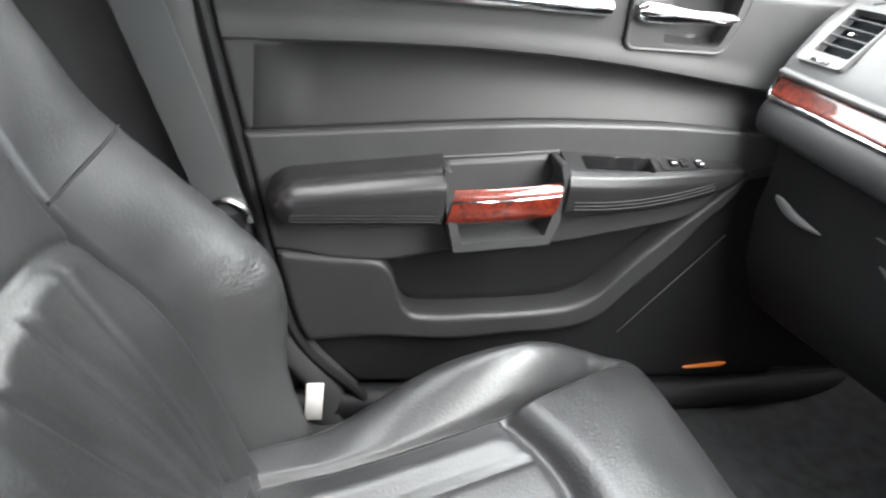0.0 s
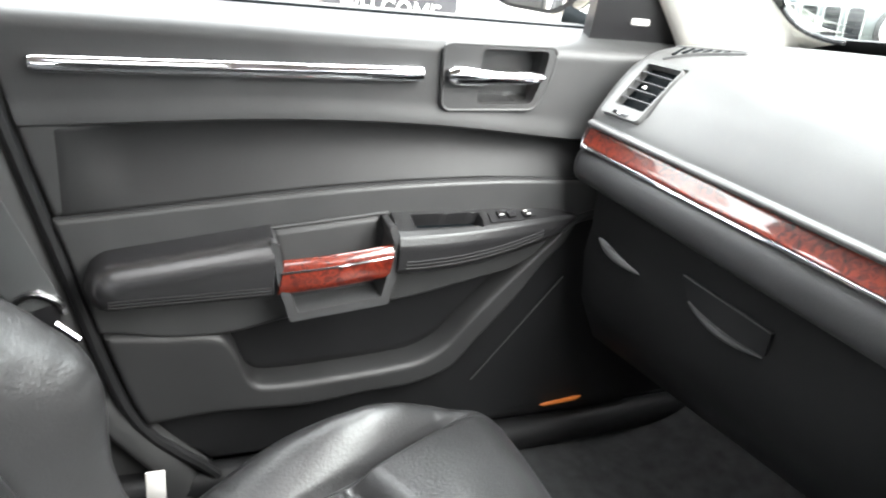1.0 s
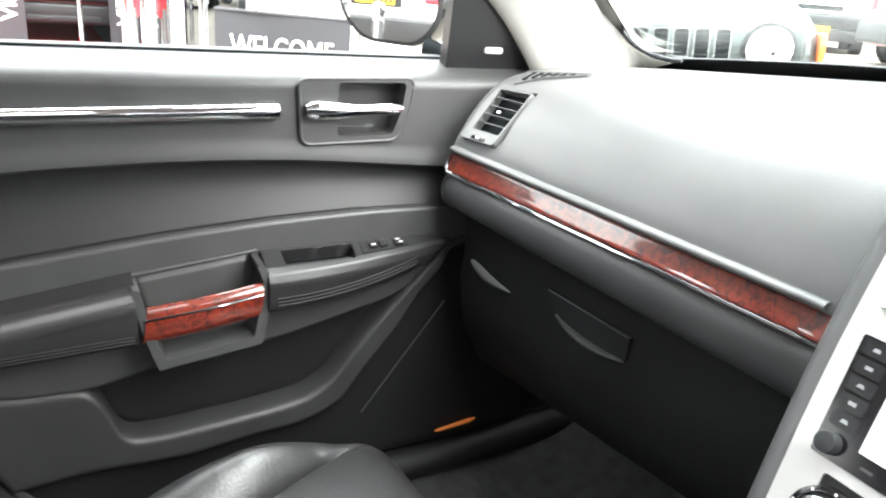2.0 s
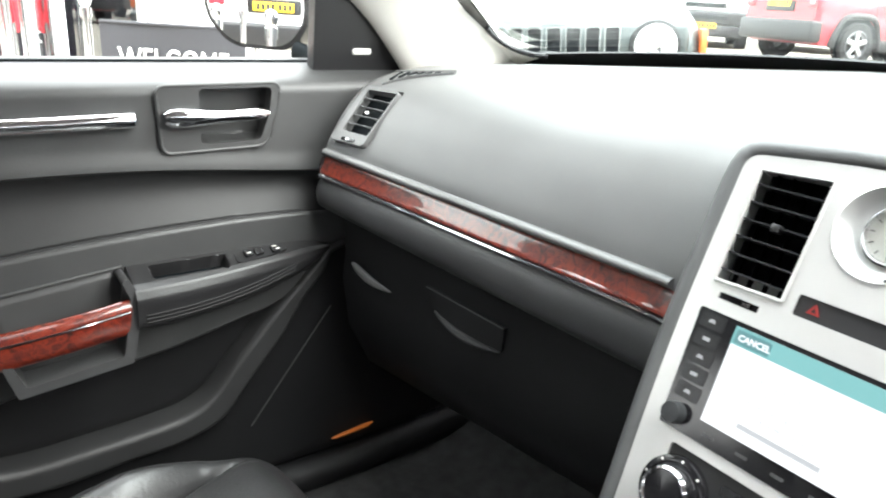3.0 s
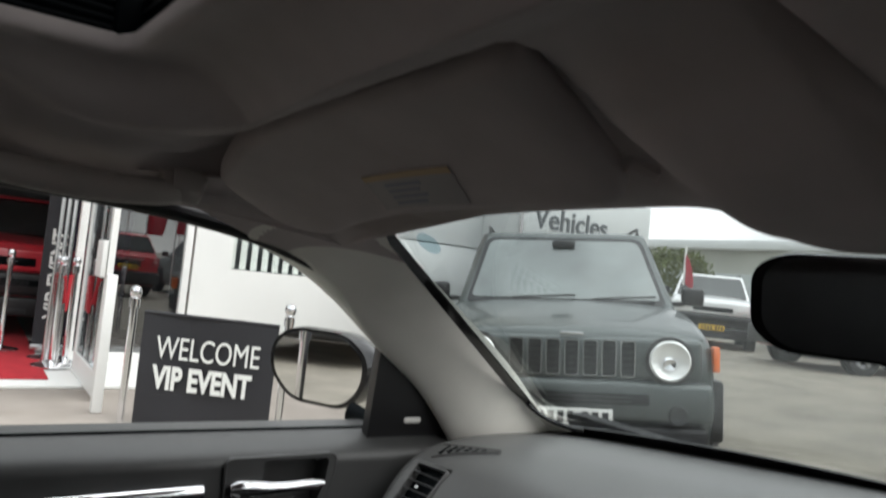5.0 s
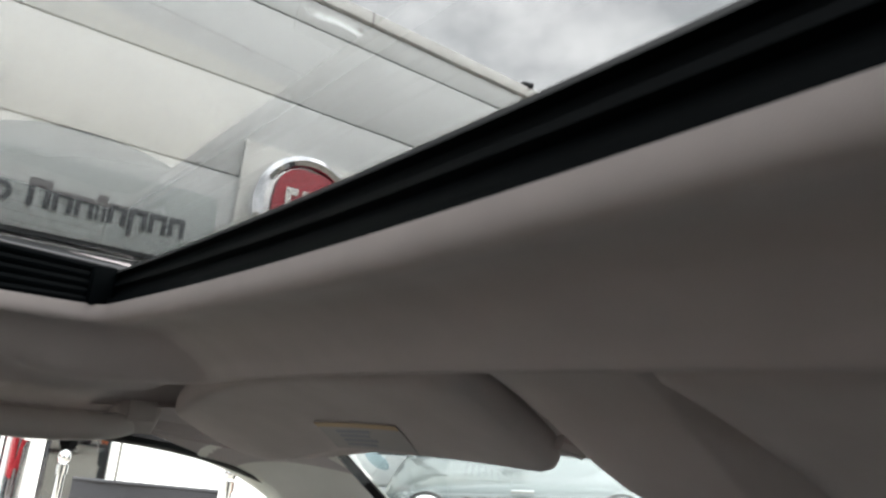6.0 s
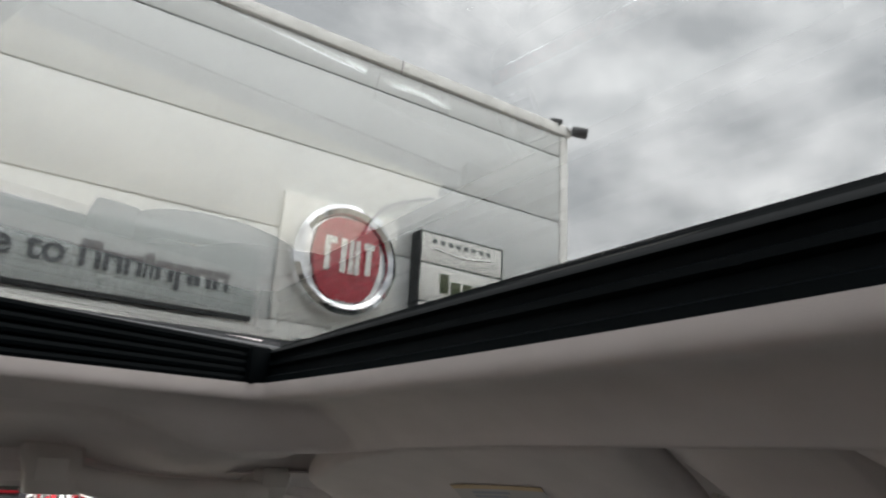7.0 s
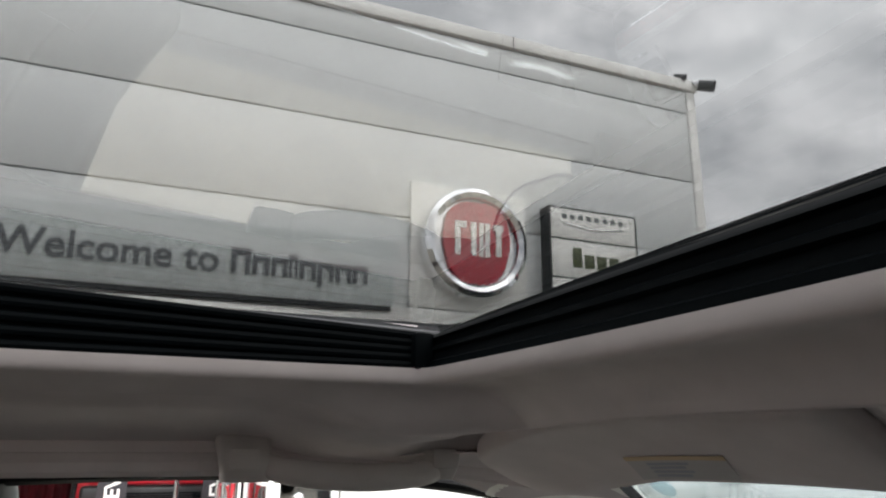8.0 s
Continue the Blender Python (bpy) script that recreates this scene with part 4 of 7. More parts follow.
# heating controls
hvac = part("heater_panel", plate(hvac_o, [], SM @ pose(0, 0, -0.003), 0.012), BLACK_PLASTIC, stack, "black heater control panel")
for xk in (-0.07, 0.0, 0.07):
    knob = part("heater_knob", turned([(0.031, -0.002), (0.030, 0.004), (0.0262, 0.0055), (0.0235, 0.005), (0.021, 0.012), (0.019, 0.017), (0.0001, 0.018)], 36, m=SM @ pose(xk, -0.178, -0.002)), BLACK_GLOSS, hvac, "round heater knob with a chrome ring")
    part("knob_ring", turned([(0.0205, 0.012), (0.0208, 0.0155), (0.0185, 0.0178), (0.017, 0.0172)], 36, m=SM @ pose(xk, -0.178, -0.002)), CHROME, knob)
    for i in range(7):
        a = math.radians(-30 + 40 * i)
        part("knob_mark", turned([(0.0012, 0.0), (0.0001, 0.0004)], 8, m=SM @ pose(xk + 0.027 * math.cos(a), -0.178 + 0.027 * math.sin(a), 0.0035)), WHITE_PLASTIC, knob)
part("heater_key", plate(rounded([(-0.035, -0.15), (0.03, -0.15), (0.03, -0.158), (-0.035, -0.158)], 0.002), [], SM @ pose(0, 0, 0.0), 0.004), KEY, hvac)
part("tunnel", boxed(-0.16, 0.16, 0.25, 1.05, 0.28, 0.60, 0.03), DOOR_DARK, stack, "dark console below the stack")

# ---- passenger seat ----
SEAT_X = -0.372
seat = thing("car_seat", "creased black leather front seat with stitched panels", "car seat", (SEAT_X, 0.2, 0.3))


CUSHION_IN = lerp_curve([(-0.08, 0.07), (0.058, 0.095), (0.262, 0.150), (0.36, 0.188), (0.44, 0.222), (0.50, 0.236), (0.58, 0.24)])


def cushion_half(y):
    return 0.262 - 0.085 * (1 - step(y, -0.03, 0.2))


def cushion_z(x, y):
    d = x - SEAT_X
    a = abs(d)
    inner = CUSHION_IN(y)
    z = 0.462 + 0.040 * step(y, -0.02, 0.47)
    crest = 0.054 * step(y, 0.03, 0.27) * (1 - step(y, 0.29, 0.47))
    half, start = cushion_half(y), min(inner, 0.205)
    t = max(0.0, (a - start) / (half - start))
    z += crest * math.sin(math.pi / 2 * min(1.0, t / 0.55))
    z -= 0.11 * max(0.0, (t - 0.5) / 0.5) ** 2.4
    roll = max(0.0, y - 0.455 + 0.6 * max(0.0, a - 0.14) ** 2) / 0.08
    z -= 0.062 * min(roll, 2.2) ** 2
    z -= 0.009 * math.exp(-((a - inner) / 0.006) ** 2) * (1 - step(y, 0.40, 0.47))
    w = 1 - step(a, inner - 0.012, inner)
    cross = 0.262 + 0.045 * (1 - (a / 0.15) ** 2)
    z -= 0.015 * math.exp(-((y - cross) / 0.012) ** 2) * w
    z += 0.014 * step(y, cross, cross + 0.04) * (1 - step(y, 0.38, 0.5)) * w
    line = 0.028 + 0.25 * (y - 0.1)
    z -= 0.006 * math.exp(-((a - line) / 0.006) ** 2) * (1 - step(y, cross - 0.03, cross)) * w
    z += 0.005 * (1 - step(abs(a - (line + inner) / 2), 0.0, 0.03)) * (1 - step(y, cross - 0.05, cross)) * w
    z += 0.0014 * noise.noise((x * 9, y * 9, 0.3)) + 0.0005 * noise.noise((x * 42, y * 30, 1.7)) * step(a, 0.12, 0.2)
    return z


def seam_columns(inner, half, n_in, n_out):
    """Columns from the middle to the edge, packed round the seam at inner."""
    ins = [inner * (1 - (1 - i / n_in) ** 1.5) for i in range(n_in)]
    outs = [inner + (half - inner) * (i / n_out) ** 1.4 for i in range(n_out + 1)]
    side = ins + outs
    return [-a for a in side[:0:-1]] + side


rows = []
for j in range(161):
    y = -0.07 + 0.645 * j / 160
    rows.append([(SEAT_X + d, y, cushion_z(SEAT_X + d, y)) for d in seam_columns(CUSHION_IN(y), cushion_half(y), 40, 40)])
part("cushion", slab(rows, (0, 0, -0.13)), LEATHER, seat, angle=70)
for s in (-1, 1):
    pts = []
    for i in range(60):
        y = 0.0 + 0.45 * i / 59
        x = SEAT_X + s * CUSHION_IN(y)
        pts.append((x, y, cushion_z(x, y) + 0.0004))
    part("seam", tube(pts, 0.0016, 6), LEATHER_SEAM, seat)
part("seat_base", boxed(SEAT_X - 0.22, SEAT_X + 0.22, -0.02, 0.42, 0.305, 0.40, 0.02), BLACK_PLASTIC, seat)

B0, BUP = Vector((SEAT_X, -0.045, 0.475)), Vector((0, -0.42, 0.9075)).normalized()
BN = Vector((0, 0.9075, 0.42))
BACK_H = 0.60


def back_half(s):
    return 0.252 - 0.055 * step(s, 0.28, 0.60) - 0.058 * (1 - step(s, -0.05, 0.19))


BACK_IN = lerp_curve([(-0.02, 0.125), (0.06, 0.122), (0.17, 0.116), (0.24, 0.098), (0.30, 0.070), (0.36, 0.056), (0.62, 0.05)])


def back_seam(s, side):
    """Where the bolster's seam runs: closer to the middle on the door side."""
    return BACK_IN(s) if side < 0 else 0.196 - 0.03 * step(s, 0.3, 0.6)


def back_depth(d, s, half):
    a = abs(d)
    inner = back_seam(s, d)
    h = 0.012 * math.exp(-((s - 0.16) / 0.14) ** 2)
    h += (0.087 * (1 - step(s, 0.08, 0.43)) + 0.014) * (0.6 + 0.4 * step(s, 0.0, 0.17)) * step(a, inner - 0.004, half - 0.03) * (1.0 if d < 0 else 0.35)
    h -= 0.30 * max(0.0, (a - half + 0.03) / 0.05) ** 2 * 0.5
    h -= 0.010 * math.exp(-((a - inner) / 0.005) ** 2)
    top = 0.342 - 1.6 * (d - 0.072) ** 2
    w = 1 - step(a, inner - 0.03, inner)
    below = 1 - step(s, top - 0.020, top + 0.003)
    h -= 0.004 * math.exp(-((s - top) / 0.006) ** 2) * (1 - step(a, inner - 0.008, inner))
    h += 0.008 * below * w
    fan = 0.57 + 0.43 * (s - 0.1) / 0.23
    for c in (0.037, 0.108, 0.176):
        q = d + 0.03 - c * fan
        h += (0.0040 * math.exp(-(q / 0.015) ** 2) - 0.0065 * math.exp(-(q / 0.0062) ** 2)) * (1 - step(s, top - 0.03, top - 0.004)) * w
    h -= 0.04 * step(s, 0.54, 0.60) ** 2
    h += 0.002 * noise.noise((d * 15, s * 15, 4.1)) + 0.0016 * noise.noise((d * 45, s * 38, 8.0)) * step(a, 0.14, 0.2) * (1 - step(s, 0.2, 0.35))
    return h


def back_columns(s, half):
    """Columns from edge to edge, packed round both seams."""
    cols = []
    for side in (-1, 1):
        seam = back_seam(s, side)
        cols += [side * seam * (1 - (1 - i / 60) ** 1.3) for i in range(1, 60)] + [side * (seam + (half - seam) * (i / 50) ** 1.4) for i in range(51)]
    return sorted(cols + [0.0])


rows = []
for j in range(221):
    s = -0.12 + (BACK_H + 0.12) * j / 220
    half = back_half(s)
    rows.append([B0 + Vector((d, 0, 0)) + BUP * s + BN * back_depth(d, s, half) for d in back_columns(s, half)])
part("backrest", slab(rows, -0.11 * BN), LEATHER, seat, angle=70)
for sx in (-1, 1):
    part("seam", tube([B0 + Vector((sx * back_seam(q, sx), 0, 0)) + BUP * q + BN * (back_depth(sx * back_seam(q, sx), q, back_half(q)) + 0.001) for q in np.linspace(0.01, 0.5, 40)], 0.0016, 6), LEATHER_SEAM, seat)
part("seam", tube([B0 + Vector((-a, 0, 0)) + BUP * (0.350 + 0.02 * (a - 0.1)) + BN * (back_depth(-a, 0.350 + 0.02 * (a - 0.1), back_half(0.35)) + 0.0012) for a in np.linspace(0.062, 0.215, 16)], 0.0020, 6), LEATHER_SEAM, seat)
hr = B0 + BUP * 0.72
m_hr = frame_matrix(hr, (1, 0, 0), BUP)
bm = box(bmesh.new(), -0.12, 0.12, -0.08, 0.09, -0.06, 0.04, 0.04, 4)
part("headrest", bm, LEATHER, seat, angle=60).data.transform(m_hr)
for s in (-0.06, 0.06):
    part("headrest_post", tube([m_hr @ Vector((s, -0.16, -0.01)), m_hr @ Vector((s, -0.05, -0.01))], 0.006, 8), CHROME, seat)
part("seat_hinge_cover", boxed(-0.645, -0.628, -0.10, 0.0, 0.36, 0.44, 0.012), BLACK_PLASTIC, seat)
tagged(part("paper_tag", boxed(-0.648, -0.644, 0.030, 0.054, 0.378, 0.440, 0.0015), WHITE_PLASTIC), "small white tag beside the seat hinge", "tag")

# ---- seat belt and centre pillar trim ----
pillar = []
for z, y0, y1, x in ((0.30, 0.14, -0.32, -0.735), (0.36, 0.13, -0.32, -0.742), (0.5, 0.02, -0.32, -0.748), (0.7, -0.03, -0.33, -0.742), (0.87, -0.07, -0.34, -0.735), (1.0, -0.10, -0.35, -0.722), (1.15, -0.16, -0.35, -0.675), (1.31, -0.18, -0.35, -0.61)):
    pillar.append([(x - 0.06, y0, z), (x - 0.02, y0 - 0.018, z), (x + 0.010, y0 - 0.05, z), (x + 0.014, y0 - 0.078, z), (x + 0.010, y0 - 0.090, z), (x - 0.018, y0 - 0.100, z), (x - 0.022, (y0 + y1) / 2 - 0.05, z), (x - 0.002, y1 + 0.03, z), (x - 0.02, y1, z)])
structure(part("trim_centre_pillar", slab(pillar, (-0.03, 0, 0)), DOOR_GREY, angle=60), "grey centre pillar trim", "trim")
structure(part("trim_door_seal", tube([(DX + 0.004, REAR(z) - 0.010, z) for z in np.linspace(0.335, 1.015, 26)], 0.0085, 8), DOOR_DARK), "black door seal", "trim")
belt = thing("seat_belt", "grey webbing seat belt with metal anchor", "seat belt", (-0.70, -0.1, 0.6))
rows = []
for i in range(15):
    u = i / 14
    c = Vector((-0.665, -0.235, 1.12)).lerp(Vector((-0.688, -0.072, 0.668)), u)
    rows.append([c + Vector((0.004, -0.024, -0.008)), c + Vector((0.007, 0, 0)), c + Vector((0.004, 0.024, 0.008))])
part("webbing", slab(rows, (-0.0025, 0, 0)), BELT_WEB, belt)
part("anchor_loop", tube(spline([(-0.682, -0.094, 0.678), (-0.676, -0.075, 0.692), (-0.678, -0.052, 0.68), (-0.682, -0.046, 0.662)], 10), 0.005, 8), BRUSHED, belt)
part("anchor_plate", boxed(-0.69, -0.682, -0.085, -0.05, 0.640, 0.672, 0.003), BLACK_PLASTIC, belt)
part("latch_tongue", tube([(-0.682, -0.060, 0.645), (-0.680, -0.036, 0.622)], 0.0075, 8, flat=0.5), CHROME, belt)

# ---- front pillar trim, windscreen ----
outer = spline([(-0.615, 0.28, 1.316), (-0.678, 0.42, 1.276), (-0.714, 0.518, 1.226), (-0.733, 0.608, 1.158), (-0.748, 0.708, 1.085), (-0.758, 0.778, 1.010), (-0.762, 0.80, 0.98)], 30)
inner = spline([(-0.50, 0.46, 1.338), (-0.556, 0.521, 1.314), (-0.62, 0.669, 1.234), (-0.68, 0.841, 1.133), (-0.712, 0.975, 1.021), (-0.722, 1.01, 0.99)], 30)
for s, nm in ((1, "trim_front_pillar"), (-1, "trim_front_pillar_far")):
    rows = []
    for a, b in zip(outer, inner):
        mid = (a + b) / 2
        out_dir = (Vector((0.62, -0.62, 0.45))).normalized()
        ring = [a.lerp(b, t) + out_dir * (0.040 * math.sin(math.pi * t ** 0.78) ** 0.8) for t in np.linspace(0, 1, 24)]
        rows.append([(s * p.x, p.y, p.z) for p in ring])
    structure(part(nm, slab(rows[5:], (-0.02 * s, 0.02, -0.01)), CREAM, angle=60), "cream front pillar trim", "trim")
    pillar_rows = rows if s > 0 else pillar_rows


def screen_point(u, v):
    """u across from side to side (-1..1), v from base to header."""
    base = Vector((0.72 * u, 1.06 - 0.085 * u * u, 1.072 - 0.045 * u * u))
    head = Vector((0.555 * u, 0.575 - 0.06 * u * u, 1.356 - 0.034 * u * u))
    return base.lerp(head, v) + Vector((0, 0.006, 0.010)) * math.sin(math.pi * v) * (1 - u * u)


win = part("window_1", slab([[screen_point(u, v) for u in np.linspace(-1.02, 1.02, 25)] for v in np.linspace(-0.06, 1.05, 13)], (0, 0.004, 0.005)), SCREEN_GLASS, angle=60)
win.visible_shadow = False
structure(win, "clear windscreen glass", "window")
structure(part("trim_frit_low", slab([[screen_point(u, v) - Vector((0, 0.004, 0.004)) for u in np.linspace(-1.0, 1.0, 40)] for v in (-0.06, 0.0, 0.024)], (0, 0.002, 0.002)), BLACK_GLOSS, angle=60), "black windscreen border", "trim")
for s in (-1, 1):
    structure(part("trim_frit_side", slab([[screen_point(s * (0.990 + 0.03 * w), v) - Vector((0, 0.004, 0.004)) for w in (0, 0.5, 1)] for v in np.linspace(-0.05, 1.04, 24)], (0, 0.002, 0.002)), BLACK_GLOSS, angle=60), "black windscreen border", "trim")
for s in (-1, 1):
    # the glass ends in a round corner, with the cream pillar foot below it
    arc = [(0.990 - 0.10 * (1 - math.cos(q)), 0.024 + 0.15 * (1 - math.sin(q))) for q in np.linspace(0, math.pi / 2, 14)]
    foot = [[screen_point(s * (a + (1.0 - a) * w), b + (-0.03 - b) * w) - Vector((0, 0.0075, 0.0075)) for w in (0, 0.35, 0.7, 1)] for a, b in arc]
    structure(part("trim_pillar_foot", slab(foot, (0, 0.002, 0.002)), CREAM, angle=60), "cream foot of the front pillar", "trim")
    structure(part("trim_corner_seal", tube([screen_point(s * a, b) - Vector((0, 0.0075, 0.0075)) for a, b in arc], 0.004, 8), BLACK_GLOSS), "black rounded windscreen corner", "trim")
sticker = part("windscreen_badge", plate(circle(0, 0, 0.017, 20), [], frame_matrix(screen_point(-0.90, 0.93) - Vector((0, 0.006, 0.006)), (0.95, 0.2, 0), (0.1, -0.75, 0.65)), 0.001), pane_material("pale_blue_sticker", (0.80, 0.89, 0.92), 0.04))
tagged(sticker, "pale blue round sticker on the windscreen", "sticker")

# ---- roof lining with the sunroof opening ----
SR_X, SR_Y0, SR_Y1 = 0.37, -0.26, 0.19


LIP = lerp_curve([(0.0, 1.4195), (0.0006, 1.4155), (0.0018, 1.4116), (0.004, 1.4086), (0.008, 1.4066), (0.013, 1.4061), (0.020, 1.4068), (0.030, 1.4072), (0.042, 1.4050), (0.054, 1.3995), (0.068, 1.3912), (0.078, 1.3850), (0.084, 1.3798), (0.087, 1.3760), (0.0895, 1.3738), (0.093, 1.3748), (0.097, 1.3772), (0.102, 1.3785), (0.11, 1.3800), (0.14, 1.387), (0.17, 1.392)])


def front_bow(x, y):
    """How far the front edge of the opening sweeps back towards its corners."""
    return 0.016 * min(1.0, (x / SR_X) ** 2) * step(y, 0.02, 0.16) * (1 - step(y, 0.20, 0.285))


def lining_z(x, y, d):
    """Height of the roof lining; d is the way out from the edge of the opening."""
    side, front = 0.06 * (abs(x) / 0.6) ** 3, 0.053 * max(0.0, (y - 0.30) / 0.22) ** 1.6
    behind = 1 - step(y, 0.03, 0.20)
    z = LIP(d) - side * (step(d, 0.05, 0.13) * (1 - behind) + step(d, 0.10, 0.20) * behind) - front * step(d, 0.05, 0.13)
    z += behind * (0.011 * step(d, 0.045, 0.085) + 0.012 * step(d, 0.090, 0.106))
    z -= 0.058 * math.exp(-((x - 0.05) / 0.115) ** 4) * step(y, 0.30, 0.43) * (1 - 0.45 * step(y, 0.46, 0.53))
    # the wells that the visors fold up into
    back = 0.282 + 0.097 * (0.44 - abs(x))
    inner = 0.058 + 0.215 * max(0.0, y - 0.318)
    z += 0.024 * step(abs(x), inner, inner + 0.014) * (1 - step(abs(x), 0.535, 0.562)) * (1 - step(y, 0.47, 0.50)) * step(y, back - 0.014, back - 0.003)
    return z


hole = rounded([(-SR_X, SR_Y1), (SR_X, SR_Y1), (SR_X, SR_Y0), (-SR_X, SR_Y0)], 0.02, 8)


hole = dense(hole, 420)
rows = []
for t in [0, 0.0005, 0.001, 0.0018, 0.003, 0.0045, 0.007, 0.010, 0.013, 0.016, 0.020, 0.024, 0.028, 0.034, 0.040, 0.046, 0.06, 0.07, 0.074, 0.078, 0.081, 0.084, 0.0865, 0.089, 0.0915, 0.094, 0.097, 0.1, 0.103, 0.106, 0.109, 0.112, 0.12, 0.14, 0.16, 0.175, 0.19, 0.205, 0.22, 0.235, 0.25, 0.265, 0.28, 0.295, 0.31, 0.325, 0.345, 0.4, 0.55, 0.75, 1.0, 1.3]:
    row = []
    for p in hole:
        q = Vector((p.x, p.y))
        cx = min(max(p.x, -SR_X + 0.02), SR_X - 0.02)
        cy = min(max(p.y, SR_Y0 + 0.02), SR_Y1 - 0.02)
        n2 = (q - Vector((cx, cy)))
        n2 = n2.normalized() if n2.length > 1e-6 else Vector((0, 1))
        q = q + n2 * t
        x, y = max(-0.605, min(0.605, q.x)), max(-1.25, min(0.535 - 0.05 * min(1.0, abs(q.x) / 0.555) ** 2, q.y))
        row.append((x, y - front_bow(x, y), lining_z(x, y, t * (1.12 + 0.63 * abs(n2.x)))))
    rows.append(row)
rows = [[(p.x, p.y - front_bow(p.x, p.y), 1.4215) for p in hole]] + rows
structure(part("ceiling", loft(rows, close_u=True, cap=False), HEADLINER, angle=60), "beige cloth roof lining with a sunroof opening", "ceiling")
# cloth that flows from the roof lining down over the head of each front pillar
for s in (1, -1):
    start = spline([(-0.592, 0.235, 0), (-0.575, 0.32, 0), (-0.535, 0.40, 0), (-0.475, 0.478, 0)], 30)
    strips = []
    for i, t in enumerate(np.linspace(0, 1, 24)):
        p = start[min(29, int(round(t * 29)))]
        zc = lining_z(p.x, p.y, 0.25)
        near, far = Vector(pillar_rows[5][i]), Vector(pillar_rows[8][i])
        off = Vector((0.62, -0.62, 0.45)).normalized()
        flow = spline([(p.x + 0.03, p.y - 0.01, zc + 0.006), (p.x, p.y, zc - 0.001), tuple(near + off * 0.004), tuple(far + off * 0.0015)], 14)
        strips.append([(s * q.x, q.y, q.z) for q in flow])
    structure(part("trim_pillar_cap", slab(strips, (-0.003 * s, 0.003, 0.002)), HEADLINER, angle=70), "beige cloth over the pillar top", "trim")
bm = plate([(-0.64, -1.3), (0.64, -1.3), (0.64, 0.30), (0.56, 0.52), (-0.56, 0.52), (-0.64, 0.30)], [[(p.x * 1.09, p.y * 1.09 + 0.012) for p in hole]], frame_matrix((0, 0, 1.47), (1, 0, 0), (0, 1, 0)), 0.015)
structure(part("roof", bm, SUV_BLACK), "dark car roof skin", "roof")

sunroof = thing("sunroof", "tilted tinted glass sunroof with black seals and bellows", "sunroof", (0, 0, 1.43))
prof = [(0.0005, 1.4205), (0.001, 1.430), (0.006, 1.4325), (0.0075, 1.441), (0.003, 1.4435), (0.0035, 1.448), (0.008, 1.450), (0.008, 1.456), (0.003, 1.458), (0.006, 1.463), (0.02, 1.466), (0.024, 1.4745), (0.034, 1.4745), (0.034, 1.4195)]
part("front_seal", loft([[(x, SR_Y1 + dy + 0.008 * (1 - (x / 0.4) ** 2) - 0.016 * min(1.0, (x / SR_X) ** 2), z - 0.012 * (z - 1.4195) / 0.046 * (x / 0.39) ** 2) for dy, z in prof] for x in np.linspace(-0.392, 0.392, 25)], close_u=True), RUBBER, sunroof, "stepped black front seal", angle=50)
for s in (-1, 1):
    side = lambda y: 1.4555 + 0.0225 * (SR_Y1 - y) / 0.46
    bel = part("bellows", slab([[(s * (SR_X + 0.012), y, 1.4195 + (side(y) - 1.4195) * v) for y in np.linspace(SR_Y0 - 0.01, SR_Y1 + 0.01, 10)] for v in (0, 0.5, 1)], (s * 0.012, 0, 0)), RUBBER, sunroof, "ribbed black side bellows")
    for i in range(5):
        part("rib", tube([(s * (SR_X + 0.007), y, 1.425 + (side(y) - 0.004 - 1.425) * i / 4) for y in np.linspace(SR_Y0, SR_Y1 - 0.021, 6)], 0.0042, 8), RUBBER, bel)
    part("corner_block", boxed(s * (SR_X - 0.006), s * (SR_X + 0.02), SR_Y1 - 0.028, SR_Y1 - 0.008, 1.420, 1.455, 0.004), RUBBER, sunroof)
part("glass_panel", slab([[(x, y, 1.472 - 0.012 * (x / 0.4) ** 2 + 0.016 * (SR_Y1 - y) / 0.46) for x in np.linspace(-0.39, 0.39, 13)] for y in np.linspace(SR_Y0 - 0.02, SR_Y1 + 0.031, 9)], (0, 0, 0.004)), ROOF_GLASS, sunroof, "tinted roof glass")

# ---- sun visors, grab handle, mirror ----
def visor_outline():
    return rounded([(-0.543, 0.335), (-0.518, 0.293), (-0.44, 0.282), (-0.25, 0.298), (-0.068, 0.318), (-0.095, 0.452), (-0.30, 0.440), (-0.515, 0.415), (-0.550, 0.375)], [0.03, 0.03, 0.03, 0.1, 0.01, 0.02, 0.1, 0.04, 0.03], 6)


def visor_z(x, y):
    return 1.379 - 0.058 * (abs(x) / 0.6) ** 3 - 0.011 * step(abs(x), 0.36, 0.53) - 0.69 * max(0.0, y - 0.30) ** 1.3


